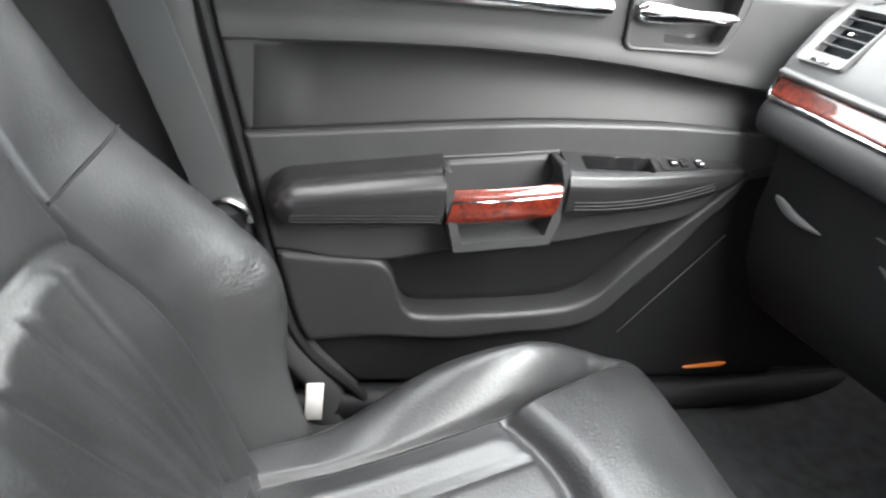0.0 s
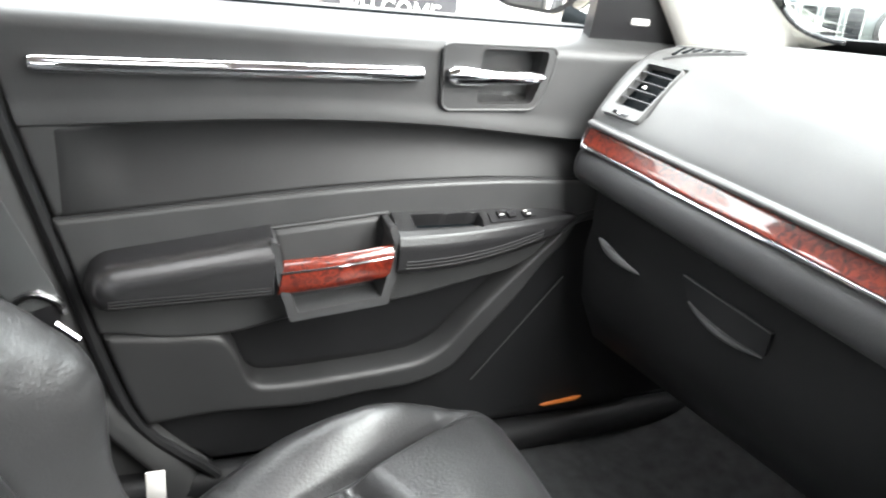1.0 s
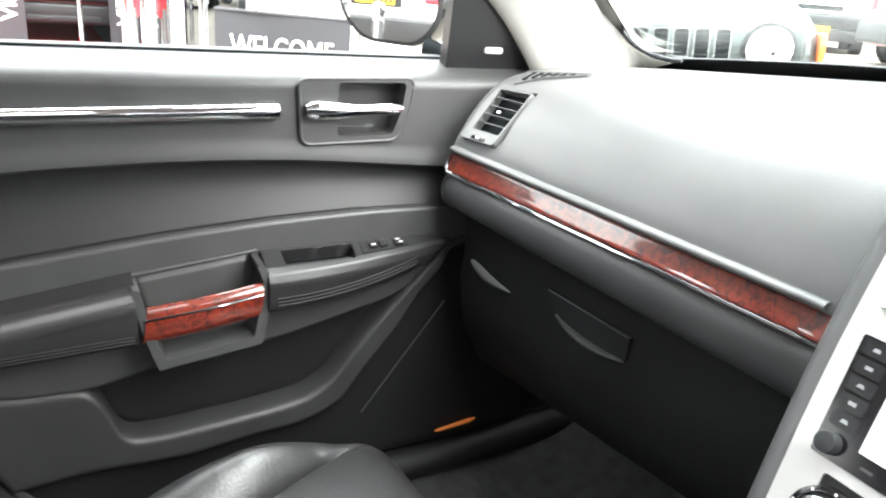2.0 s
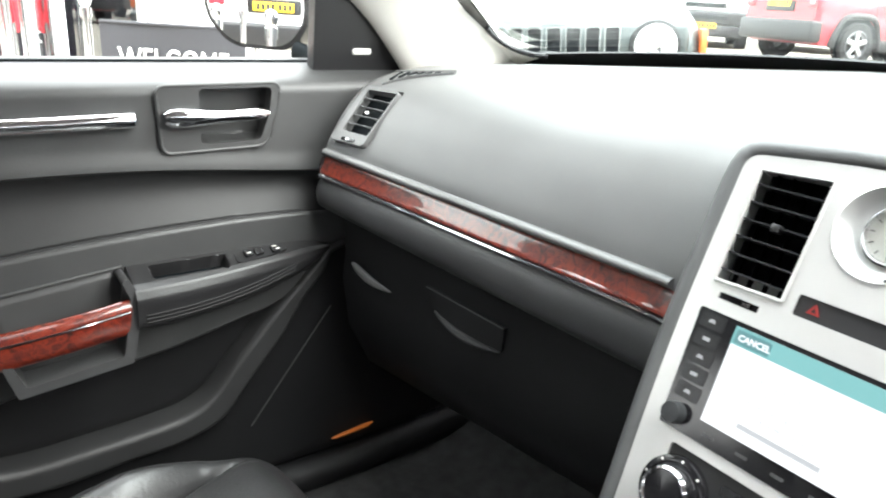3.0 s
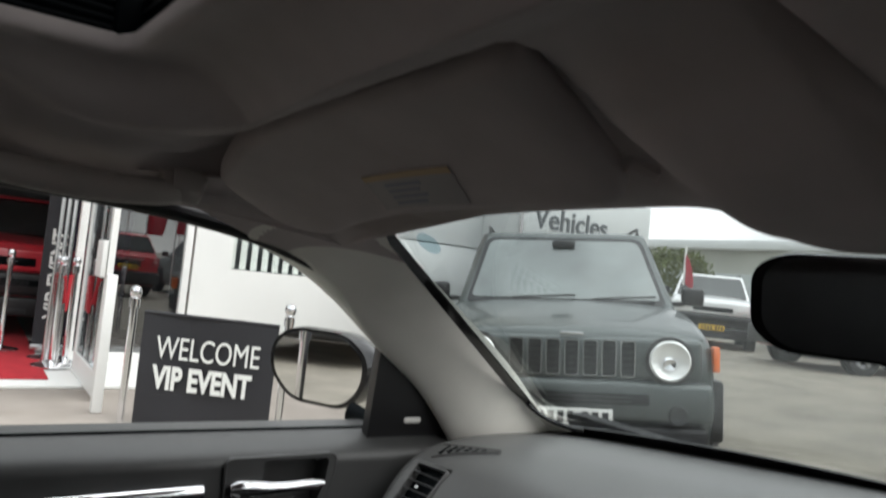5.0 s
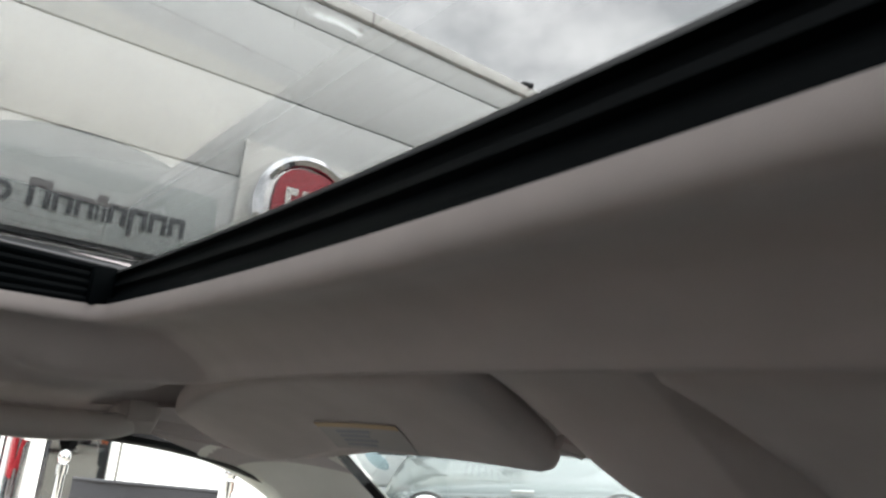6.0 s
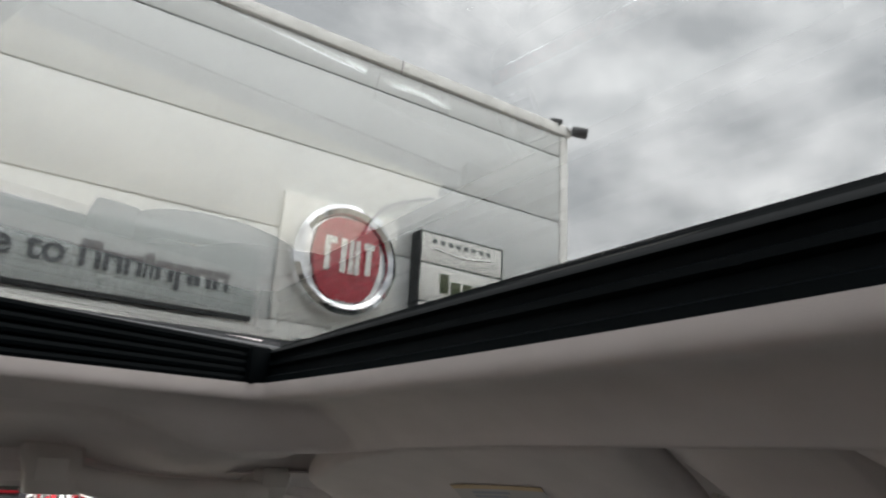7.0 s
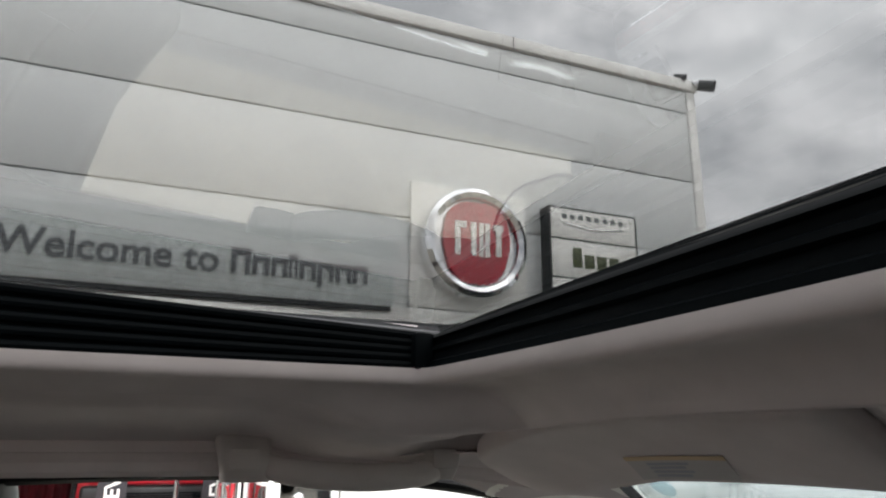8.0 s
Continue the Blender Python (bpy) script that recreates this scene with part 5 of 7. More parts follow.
LABEL_A, LABEL_B, LABEL_C = Vector((-0.344, 0.3715)), Vector((-0.223, 0.383)), Vector((-0.370, 0.4155))
LABEL_INK = material("label_ink", (0.26, 0.27, 0.32), 0.6)
visor_pts = dense(visor_outline(), 150)
centre = Vector((-0.30, 0.365))
for s in (1, -1):
    rows = []
    for k, dz in ((0.985, 0.024), (0.997, 0.020), (1.0, 0.015), (0.998, 0.010), (0.99, 0.006), (0.975, 0.003), (0.95, 0.0005), (0.9, -0.0012), (0.8, -0.002), (0.5, -0.002), (0.2, -0.002), (0.01, -0.002)):
        rows.append([(s * (centre.x + (p.x - centre.x) * k), centre.y + (p.y - centre.y) * k, visor_z(centre.x + (p.x - centre.x) * k, centre.y + (p.y - centre.y) * k) + dz) for p in visor_pts])
    visor = thing("sun_visor", "stowed beige cloth sun visor with a warning label", "sun visor", (s * -0.3, 0.4, 1.35), group="sun visors")
    part("visor_body", loft(rows, close_u=True), HEADLINER, visor, angle=60)
    if s > 0:
        def on_visor(u, v, lift):
            """u along the label, v across it, on the visor's cloth."""
            x, y = LABEL_A.x + (LABEL_B.x - LABEL_A.x) * u + (LABEL_C.x - LABEL_A.x) * v, LABEL_A.y + (LABEL_B.y - LABEL_A.y) * u + (LABEL_C.y - LABEL_A.y) * v
            return (x, y, visor_z(x, y) - 0.0034 - lift)

        def label_patch(name, u0, u1, v0, v1, lift, mat, note=""):
            return part(name, slab([[on_visor(u, v, lift) for u in np.linspace(u0, u1, 10)] for v in np.linspace(v0, v1, 6)], (0, 0, 0.0006)), mat, visor, note)

        label_patch("warning_label", 0, 1, 0, 1, 0.0, material("label_grey", (0.40, 0.375, 0.37), 0.6), "printed warning label")
        label_patch("label_band", 0, 1, 0, 0.16, 0.0003, material("label_amber", (0.50, 0.36, 0.2), 0.6))
        for i in range(4):
            label_patch("text_bar", 0.20, 0.62 - 0.05 * (i % 2), 0.28 + 0.17 * i, 0.37 + 0.17 * i, 0.0003, LABEL_INK)
    part("visor_clip", tube([(s * -0.085, 0.43, 1.345), (s * -0.080, 0.45, 1.340)], 0.006, 8), HEADLINER, visor)
    part("visor_pivot", tube([(s * -0.535, 0.39, 1.325), (s * -0.51, 0.41, 1.318), (s * -0.48, 0.425, 1.322)], 0.011, 10), HEADLINER, visor)
HANDLE = material("beige_handle_plastic", (0.43, 0.40, 0.38), 0.55, grain=(700, 0.2, 0.001), tint=0.04, tint_scale=20)
grab = thing("grab_handle", "beige folded roof grab handle", "grab handle", (-0.57, 0.15, 1.34))
bar = spline([(-0.578, 0.050, 1.338), (-0.561, 0.078, 1.327), (-0.553, 0.115, 1.321), (-0.551, 0.17, 1.3175), (-0.554, 0.225, 1.3185), (-0.562, 0.258, 1.322), (-0.580, 0.285, 1.331)], 30)
part("handle_bar", tube(bar, [0.012 + 0.0035 * math.sin(math.pi * i / 29) for i in range(30)], 16, flat=0.75), HANDLE, grab)
for y0, y1, lean in ((0.014, 0.074, 0.010), (0.246, 0.303, -0.012)):
    rows = []
    for v in np.linspace(0, 1, 11):
        zz, xx = 1.366 - 0.053 * v, -0.590 + 0.036 * math.sin(math.pi * min(1.0, 0.10 + 0.62 * v))
        ya, yb = y0 + lean * v * (lean > 0), y1 + lean * v * (lean < 0)
        rows.append([(xx - 0.024, ya, zz), (xx - 0.006, ya + 0.001, zz), (xx - 0.001, ya + 0.005, zz), (xx, (ya + yb) / 2, zz), (xx - 0.001, yb - 0.005, zz), (xx - 0.006, yb - 0.001, zz), (xx - 0.024, yb, zz)])
    mount = part("handle_mount", slab(rows, (-0.012, 0, 0)), HANDLE, grab, angle=50)
    part("mount_cover", boxed(-0.5555, -0.5525, (y0 + y1) / 2 - 0.016, (y0 + y1) / 2 + 0.014, 1.326, 1.348, 0.0012), HANDLE, mount)
structure(part("trim_roof_rail", tube([(-0.612 + 0.0, y, 1.333 - 0.10 * max(0.0, y - 0.15) ** 1.5) for y in np.linspace(-1.2, 0.44, 24)], 0.016, 10), HEADLINER), "beige side rail trim", "trim")
structure(part("trim_rail_seal", tube([(-0.634, y, 1.326 - 0.10 * max(0.0, y - 0.15) ** 1.5) for y in np.linspace(-1.2, 0.42, 20)], 0.0045, 8), DOOR_DARK), "black door seal", "trim")

DIM_MIRROR = material("inner_mirror_glass", (0.72, 0.73, 0.74), 0.015, metal=1.0)
rvm = thing("rear_view_mirror", "black rear view mirror hung from the windscreen", "mirror", (0.06, 0.58, 1.34))
rm = frame_matrix((0.048, 0.592, 1.270), Vector((0.976, 0.218, 0.0)), (0.012, -0.110, 0.994))
rim = rounded([(-0.125, 0.022), (-0.105, 0.033), (0.105, 0.033), (0.125, 0.022), (0.125, -0.02), (0.105, -0.034), (-0.105, -0.034), (-0.125, -0.02)], 0.02)
part("mirror_case", loft([[rm @ Vector((p[0] * k, p[1] * k, d)) for p in rim] for k, d in ((0.97, 0.006), (1.03, 0.006), (1.05, -0.006), (1.0, -0.03), (0.6, -0.042))], close_u=True), BLACK_GLOSS, rvm)
part("mirror_face", plate([(p[0] * 0.96, p[1] * 0.95) for p in rim], [], rm @ pose(0, 0, 0.0085), 0.002), DIM_MIRROR, rvm, "mirror glass")
part("mirror_stalk", tube([(0.05, 0.60, 1.275), (0.035, 0.64, 1.32), (0.02, 0.665, 1.345)], 0.011, 10), BLACK_PLASTIC, rvm)

# ---- floor, sill, bulkhead and the plain walls that close the cabin ----
floor_rows = [[(x, y, 0.30 + 0.02 * math.sin(9 * x) * 0.2 + 0.45 * max(0.0, y - 0.86) ** 1.1) for x in np.linspace(-0.76, 0.76, 30)] for y in np.linspace(-1.6, 1.12, 40)]
structure(part("floor", slab(floor_rows, (0, 0, -0.03)), CARPET, angle=60), "black carpet car floor", "floor")
structure(part("trim_sill", tube(spline([(-0.755, -0.35, 0.318), (-0.755, 0.3, 0.318), (-0.755, 0.70, 0.320), (-0.757, 0.86, 0.326), (-0.760, 1.05, 0.33)], 40), 0.029, 14), DOOR_DARK), "black door sill trim", "trim")
structure(part("wall_sill", boxed(-0.82, -0.772, -0.45, 1.12, 0.25, 0.357), DOOR_DARK), "dark sill under the door", "wall")
structure(part("wall_left_front", boxed(-0.80, -0.775, 0.78, 1.14, 0.27, 1.0), DOOR_DARK), "dark foot well side", "wall")
structure(part("wall_front", boxed(-0.80, 0.80, 1.10, 1.14, 0.27, 1.03), DOOR_DARK), "dark bulkhead behind the dashboard", "wall")


def side_wall(name, x, y0, y1, label):
    bm = plate([(y0, 0.27), (y1, 0.27), (y1, 1.02), (0.80, 1.02), (0.62, 1.15), (0.40, 1.27), (0.2, 1.33), (y0, 1.33)] if x > 0 else [(y0, 0.27), (y1, 0.27), (y1, 1.33), (y0, 1.33)],
               [[(-1.05, 1.02), (-0.40, 1.02), (-0.40, 1.27), (-0.95, 1.24)]],
               frame_matrix((x, 0, 0), (0, 1, 0), (0, 0, 1)), 0.03)
    return structure(part(name, bm, DOOR_GREY), label, "wall")


# Unseen right side; its front window is left out to darken the cabin.
side_wall("wall_right", 0.78, -1.6, 1.12, "plain unseen side of the cabin, front window closed to block light")
side_wall("wall_left_rear", -0.75, -1.6, -0.34, "plain grey rear side of the cabin with a window opening")
structure(part("wall_rear", plate([(-0.8, 0.27), (0.8, 0.27), (0.8, 1.36), (-0.8, 1.36)], [[(-0.6, 1.0), (0.6, 1.0), (0.52, 1.30), (-0.52, 1.30)]], frame_matrix((0, -1.6, 0), (1, 0, 0), (0, 0, 1)), 0.03), DOOR_DARK), "plain rear of the cabin with a window opening", "wall")
structure(part("ceiling_rear", boxed(-0.78, 0.78, -1.62, -1.2, 1.33, 1.36), HEADLINER), "beige rear roof lining", "ceiling")
for s in (-1, 1):
    structure(part("ceiling_side", boxed(s * 0.60, s * 0.79, -1.6, 0.30, 1.33, 1.355), HEADLINER), "beige roof lining edge", "ceiling")
bench = thing("rear_bench", "dark leather rear bench with headrests", "bench", (0, -1.2, 0.3))
part("bench_back", boxed(-0.68, 0.68, -1.40, -1.22, 0.45, 1.06, 0.05, 3), LEATHER, bench)
part("bench_cushion", boxed(-0.68, 0.68, -1.24, -0.75, 0.33, 0.50, 0.05, 3), LEATHER, bench)
for x in (-0.27, 0.17, 0.56):
    part("headrest", boxed(x - 0.16, x + 0.16, -1.36, -1.26, 1.05, 1.19, 0.045, 3), LEATHER, bench)

# ================= outside =================
def ground_z(x, y):
    return 0.46 * step(y, 4.5, 13.0) + 0.004 * noise.noise((x * 0.7, y * 0.7, 0))


gx = [-400, -120, -60] + [float(q) for q in np.linspace(-34, 24, 40)] + [60, 120, 400]
gy = [-400, -120, -50] + [float(q) for q in np.linspace(-24, 36, 46)] + [60, 120, 400]
structure(part("ground", slab([[(x, y, ground_z(x, y)) for x in gx] for y in gy], (0, 0, -0.05)), ASPHALT, angle=80), "worn pale asphalt car park", "ground")

# raised paving along the showroom, with its kerb
structure(part("pavement", boxed(-8.2, -4.3, -16, 2.9, -0.05, 0.085, 0.012), PAVING), "raised concrete paving with a kerb", "pavement")
structure(part("entrance_step", boxed(-9.5, -6.2, -9.0, 1.9, 0.087, 0.115, 0.006), WHITE_PAINT), "pale entrance threshold", "step")
structure(part("red_carpet", boxed(-12.0, -6.45, -1.6, 0.75, 0.117, 0.127, 0.003), RED_CARPET), "red carpet runner at the entrance", "carpet")

# ---- showroom ----
FX = -7.5
CORNER = 7.37
show = thing("showroom", "light grey clad car showroom with a glazed entrance", "building", (-12, -2, 0))
part("wall", boxed(-20, FX - 0.05, -18, CORNER - 0.04, 2.7, 6.5), CLADDING, show, "backing of the cladding")
courses = [2.86, 3.965, 5.085, 6.19, 6.56]
for z0, z1 in zip(courses, courses[1:]):
    part("panel", boxed(FX - 0.05, FX, -18, CORNER - 0.18, z0 + 0.012, z1 - 0.012, 0.008), CLADDING, show, "long light grey cladding panel")
for z0, z1 in ((0.1, 0.62), (0.62, 1.74), (1.74, 2.86)):
    part("panel", boxed(FX - 0.05, FX, 4.42, CORNER - 0.18, z0 + 0.012, z1 - 0.012, 0.008), CLADDING, show)
part("wall", boxed(-20, FX - 0.05, 4.4, CORNER - 0.04, 0.05, 2.7), CLADDING, show)
part("corner_trim", boxed(FX - 0.16, FX + 0.02, CORNER - 0.17, CORNER, 0.1, 6.56, 0.03), WHITE_PAINT, show, "pale corner trim")
part("coping", boxed(FX - 0.4, FX + 0.05, -18, CORNER + 0.03, 6.575, 6.745, 0.012), WHITE_PAINT, show, "pale metal coping")
part("coping_joint", boxed(FX + 0.045, FX + 0.054, 4.2, 4.215, 6.57, 6.75), DARK_METAL, show)
part("soffit", boxed(FX - 1.8, FX - 0.02, -18, 2.75, 2.66, 2.70), WHITE_PAINT, show)
# ground floor: white wall with a railed window, glazing, dark hall behind
part("low_wall", plate([(2.05, 0.05), (4.4, 0.05), (4.4, 2.86), (2.05, 2.86)], [[(2.45, 1.15), (4.1, 1.15), (4.1, 2.45), (2.45, 2.45)]], frame_matrix((FX + 0.02, 0, 0), (0, 1, 0), (0, 0, 1)), 0.2), WHITE_PAINT, show, "white rendered wall")
sw = part("shop_window", plate([(2.45, 1.15), (4.1, 1.15), (4.1, 2.45), (2.45, 2.45)], [], frame_matrix((FX - 0.1, 0, 0), (0, 1, 0), (0, 0, 1)), 0.012), GLASS, show, "dark shop window")
for i in range(13):
    part("blind_slat", boxed(FX - 0.17, FX - 0.16, 2.47 + 0.125 * i, 2.54 + 0.125 * i, 1.16, 2.44), WHITE_PAINT, sw)
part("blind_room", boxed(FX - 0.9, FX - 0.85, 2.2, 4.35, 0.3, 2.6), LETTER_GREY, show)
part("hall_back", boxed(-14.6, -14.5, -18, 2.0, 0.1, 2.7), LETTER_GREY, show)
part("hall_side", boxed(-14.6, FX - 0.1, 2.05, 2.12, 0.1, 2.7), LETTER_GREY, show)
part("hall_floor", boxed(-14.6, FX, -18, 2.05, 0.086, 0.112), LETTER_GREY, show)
for y in (-9.0, -6.5, -4.0, -1.6, 0.98, 1.98):
    part("mullion", boxed(FX - 0.04, FX + 0.06, y - 0.035, y + 0.035, 0.11, 2.70, 0.006), WHITE_PAINT, show, "white entrance mullion")
for y0, y1 in ((-9.0, -6.5), (-6.5, -4.0), (-4.0, -1.6), (0.98, 1.98)):
    p = part("glazing", boxed(FX - 0.005, FX + 0.005, y0 + 0.035, y1 - 0.035, 0.12, 2.69), SHOP_GLASS, show, "shop glazing")
    part("transom", boxed(FX - 0.03, FX + 0.03, y0, y1, 0.11, 0.22, 0.006), WHITE_PAINT, p)
# open glass door leaf
leaf = part("door_leaf", plate([(-6.95, 0.12), (-5.68, 0.12), (-5.68, 2.35), (-6.95, 2.35)], [[(-6.88, 0.30), (-5.76, 0.30), (-5.76, 2.27), (-6.88, 2.27)]], frame_matrix((0, 0.97, 0), (1, 0, 0), (0, 0, 1)), 0.045), WHITE_PAINT, show, "open white framed glass door")
part("leaf_glass", boxed(-6.88, -5.76, 0.985, 0.993, 0.30, 2.27), SHOP_GLASS, leaf)
part("push_plate", boxed(-6.0, -5.70, 0.93, 0.965, 1.02, 1.30, 0.005), WHITE_PAINT, leaf)
for q in range(3):
    part("lattice_post", tube([(-7.15 - 0.02 * q, 0.86 - 0.05 * q, 0.12), (-7.15 - 0.02 * q, 0.86 - 0.05 * q, 2.5)], 0.018, 8), BRUSHED, show)

# fascia with lettering; the trader's own name stays plain bars
fascia = thing("fascia_sign", "grey fascia board with raised dark grey lettering", "sign", (FX, -1, 2.86))
part("board", boxed(FX, FX + 0.07, -9.0, 2.56, 2.85, 3.63, 0.01), FASCIA, fascia)
part("board_edge", boxed(FX, FX + 0.075, -9.0, 2.53, 2.80, 2.85), DARK_METAL, fascia)
m_f = frame_matrix((FX + 0.075, 0, 0), (0, 1, 0), (0, 0, 1))
words("lettering", "Welcome to", 0.40, m_f @ pose(-1.44, 3.075, 0), LETTER_GREY, fascia, 0.012, 0.0065)
y = 0.735
for ch_w, hi, lo in ((0.20, 0.285, 0.0), (0.18, 0.21, 0.0), (0.17, 0.21, 0.0), (0.09, 0.27, 0.0), (0.18, 0.21, 0.0), (0.18, 0.21, -0.08), (0.18, 0.21, 0.0), (0.17, 0.21, 0.0)):
    part("name_bar", boxed(FX + 0.072, FX + 0.09, y, y + ch_w * 0.28, 3.075 + lo, 3.075 + hi, 0.004), LETTER_GREY, fascia)
    part("name_bar", boxed(FX + 0.072, FX + 0.09, y + ch_w * 0.28, y + ch_w, 3.075 + hi * 0.72, 3.075 + hi, 0.004), LETTER_GREY, fascia)
    part("name_bar", boxed(FX + 0.072, FX + 0.09, y + ch_w * 0.72, y + ch_w, 3.075 + max(lo, 0.0), 3.075 + hi * 0.72, 0.004), LETTER_GREY, fascia)
    y += ch_w + 0.022
part("service_sign", boxed(FX, FX + 0.05, -6.0, 2.50, 2.655, 2.76, 0.006), SIGN_WHITE, fascia)

# round badge on its white panel
badge = thing("badge_sign", "round chrome-rimmed red badge on a white panel", "sign", (FX, 3.5, 2.87))
part("badge_panel", boxed(FX, FX + 0.06, 2.76, 4.32, 2.88, 4.42, 0.008), SIGN_WHITE, badge)
service = part("badge_panel", boxed(FX, FX + 0.06, 2.76, 4.32, 2.2, 2.865, 0.008), SIGN_WHITE, badge, "white service panel")
words("lettering", "SE", 0.26, frame_matrix((FX + 0.065, 3.06, 2.52), (0, 1, 0), (0, 0, 1)), LETTER_GREY, service, 0.004)
MB = frame_matrix((FX + 0.06, 3.56, 3.70), (0, 1, 0), (0, 0, 1))
part("badge_rim", turned([(0.67, 0.0), (0.70, 0.06), (0.68, 0.16), (0.62, 0.2), (0.56, 0.17), (0.54, 0.12), (0.54, 0.0)], 56, m=MB), CHROME, badge, "chrome badge rim")
part("badge_face", turned([(0.55, 0.10), (0.3, 0.12), (0.001, 0.125)], 48, m=MB), BRUSHED, badge)
shield = rounded([(-0.40, 0.36), (-0.2, 0.50), (0.2, 0.50), (0.40, 0.36), (0.46, 0.0), (0.36, -0.36), (0.2, -0.52), (-0.2, -0.52), (-0.36, -0.36), (-0.46, 0.0)], 0.12)
part("badge_shield", plate(shield, [], MB @ pose(0, 0, 0.16), 0.05), SIGN_RED, badge, "deep red shield")
for i, (x0, w, h, slant) in enumerate(((-0.30, 0.07, 0.42, 0), (-0.23, 0.08, 0.08, 1), (-0.09, 0.07, 0.42, 0), (0.02, 0.06, 0.42, 0), (0.10, 0.06, 0.42, 0), (0.21, 0.14, 0.08, 1), (0.245, 0.07, 0.40, 0))):
    top = 0.24
    part("badge_bar", plate([(x0, top - h), (x0 + w, top - h), (x0 + w, top), (x0, top)], [], MB @ pose(0, 0, 0.175 + 0.001 * i), 0.02), SIGN_WHITE, badge, "raised pale bar")
# stacked brand panel, plain bars
brand = thing("brand_sign", "white stacked sign panel with dark edges", "sign", (FX, 5.2, 2.6))
part("sign_box", boxed(FX, FX + 0.22, 4.57, 5.94, 2.86, 4.32, 0.01), DARK_METAL, brand)
for z0, z1 in ((3.90, 4.29), (3.39, 3.875), (2.88, 3.365)):
    part("sign_face", boxed(FX + 0.2, FX + 0.228, 4.60, 5.90, z0, z1, 0.004), SIGN_WHITE, brand)
for i in range(8):
    part("name_bar", boxed(FX + 0.226, FX + 0.232, 4.76 + 0.125 * i, 4.83 + 0.125 * i, 4.16, 4.22), LETTER_GREY, brand)
part("wing_mark", tube([(FX + 0.23, 4.78, 4.09), (FX + 0.232, 5.2, 4.045), (FX + 0.232, 5.35, 4.05), (FX + 0.23, 5.72, 4.10)], 0.014, 8, flat=0.4), BRUSHED, brand)
GREEN = material("dark_olive", (0.06, 0.075, 0.03), 0.5)
for y0, w, z0, z1 in ((4.90, 0.14, 3.52, 3.78), (5.08, 0.15, 3.52, 3.70), (5.27, 0.15, 3.52, 3.70), (5.46, 0.15, 3.45, 3.70)):
    part("name_bar", boxed(FX + 0.226, FX + 0.232, y0, y0 + w, z0, z1, 0.002), GREEN, brand)

# two security cameras on the corner
for c, r, h in (((FX + 0.10, CORNER + 0.06, 6.67), 0.075, 0.30), ((FX - 0.05, CORNER - 0.28, 6.80), 0.055, 0.2)):
    cam_thing = thing("security_camera", "grey security camera on a wall bracket at the roof corner", "security camera", c, group="roof corner cameras")
    axis = Vector((0.72, 0.62, -0.30)).normalized()
    side = axis.cross(Vector((0, 0, 1))).normalized()
    m = frame_matrix(c, side, side.cross(axis) * -1)
    hood = [(r * 1.12, -h * 0.1), (r * 1.22, h / 2 + 0.05), (r * 1.18, h / 2 + 0.05), (r * 1.08, -h * 0.1)]
    part("camera_hood", turned(hood, 20, m=m), DARK_METAL, cam_thing)
    part("camera_body", turned([(r * 0.8, -h / 2), (r, -h / 2 + 0.03), (r, h / 2), (r * 1.12, h / 2 + 0.02), (r * 0.8, h / 2 + 0.02), (r * 0.75, h / 2 - 0.02)], 20, m=m), BRUSHED, cam_thing)
    part("camera_lens", turned([(r * 0.75, h / 2 - 0.015), (0.001, h / 2 - 0.01)], 20, m=m), BLACK_GLOSS, cam_thing)
    part("camera_bracket", tube([Vector(c), Vector(c) + Vector((-0.12, -0.1, -0.05)), (FX, CORNER - 0.35, 6.62)], 0.025, 8), BRUSHED, cam_thing)

# ---- side hall with lettering ----
hall = thing("side_hall", "low pale grey hall with a lettered parapet", "building", (-12, 12, 0))
part("wall", boxed(-22, -6.66, 5.74, 7.94, 0.0, 2.5), CLADDING, hall)
part("parapet", boxed(-6.66, -6.6, 5.70, 7.96, 1.9, 2.585, 0.01), CLADDING, hall, "pale lettered parapet")
for z0, z1 in ((0.0, 0.94), (0.96, 1.88)):
    part("panel", boxed(-6.66, -6.61, 5.72, 7.94, z0, z1, 0.006), CLADDING, hall)
words("lettering", "Vehicles", 0.385, frame_matrix((-6.595, 5.86, 2.06), (0, 1, 0), (0, 0, 1)), LETTER_GREY, hall, 0.01, 0.004)
part("downpipe", tube([(-6.6, 5.66, 0.2), (-6.6, 5.66, 2.5)], 0.03, 8), BRUSHED, hall)
part("wall_lamp", boxed(-6.62, -6.50, 5.55, 5.68, 2.36, 2.44, 0.01), DARK_METAL, hall)


# ---- rope posts and banner ----
def rope_post(at, height=0.97, label="polished steel rope post on a round base"):
    post = thing("rope_post", label, "rope post", at, group="rope posts", own_axes=True)
    part("base", turned([(0.17, 0.0), (0.17, 0.012), (0.15, 0.022), (0.03, 0.04), (0.026, 0.06)], 28), CHROME, post)
    part("pole", turned([(0.025, 0.03), (0.025, height - 0.12), (0.034, height - 0.118), (0.034, height - 0.06), (0.02, height - 0.055)], 18), CHROME, post)
    part("finial", turned([(0.012, height - 0.06), (0.03, height - 0.045), (0.04, height - 0.012), (0.03, height + 0.022), (0.001, height + 0.034)], 18), CHROME, post)
    return post


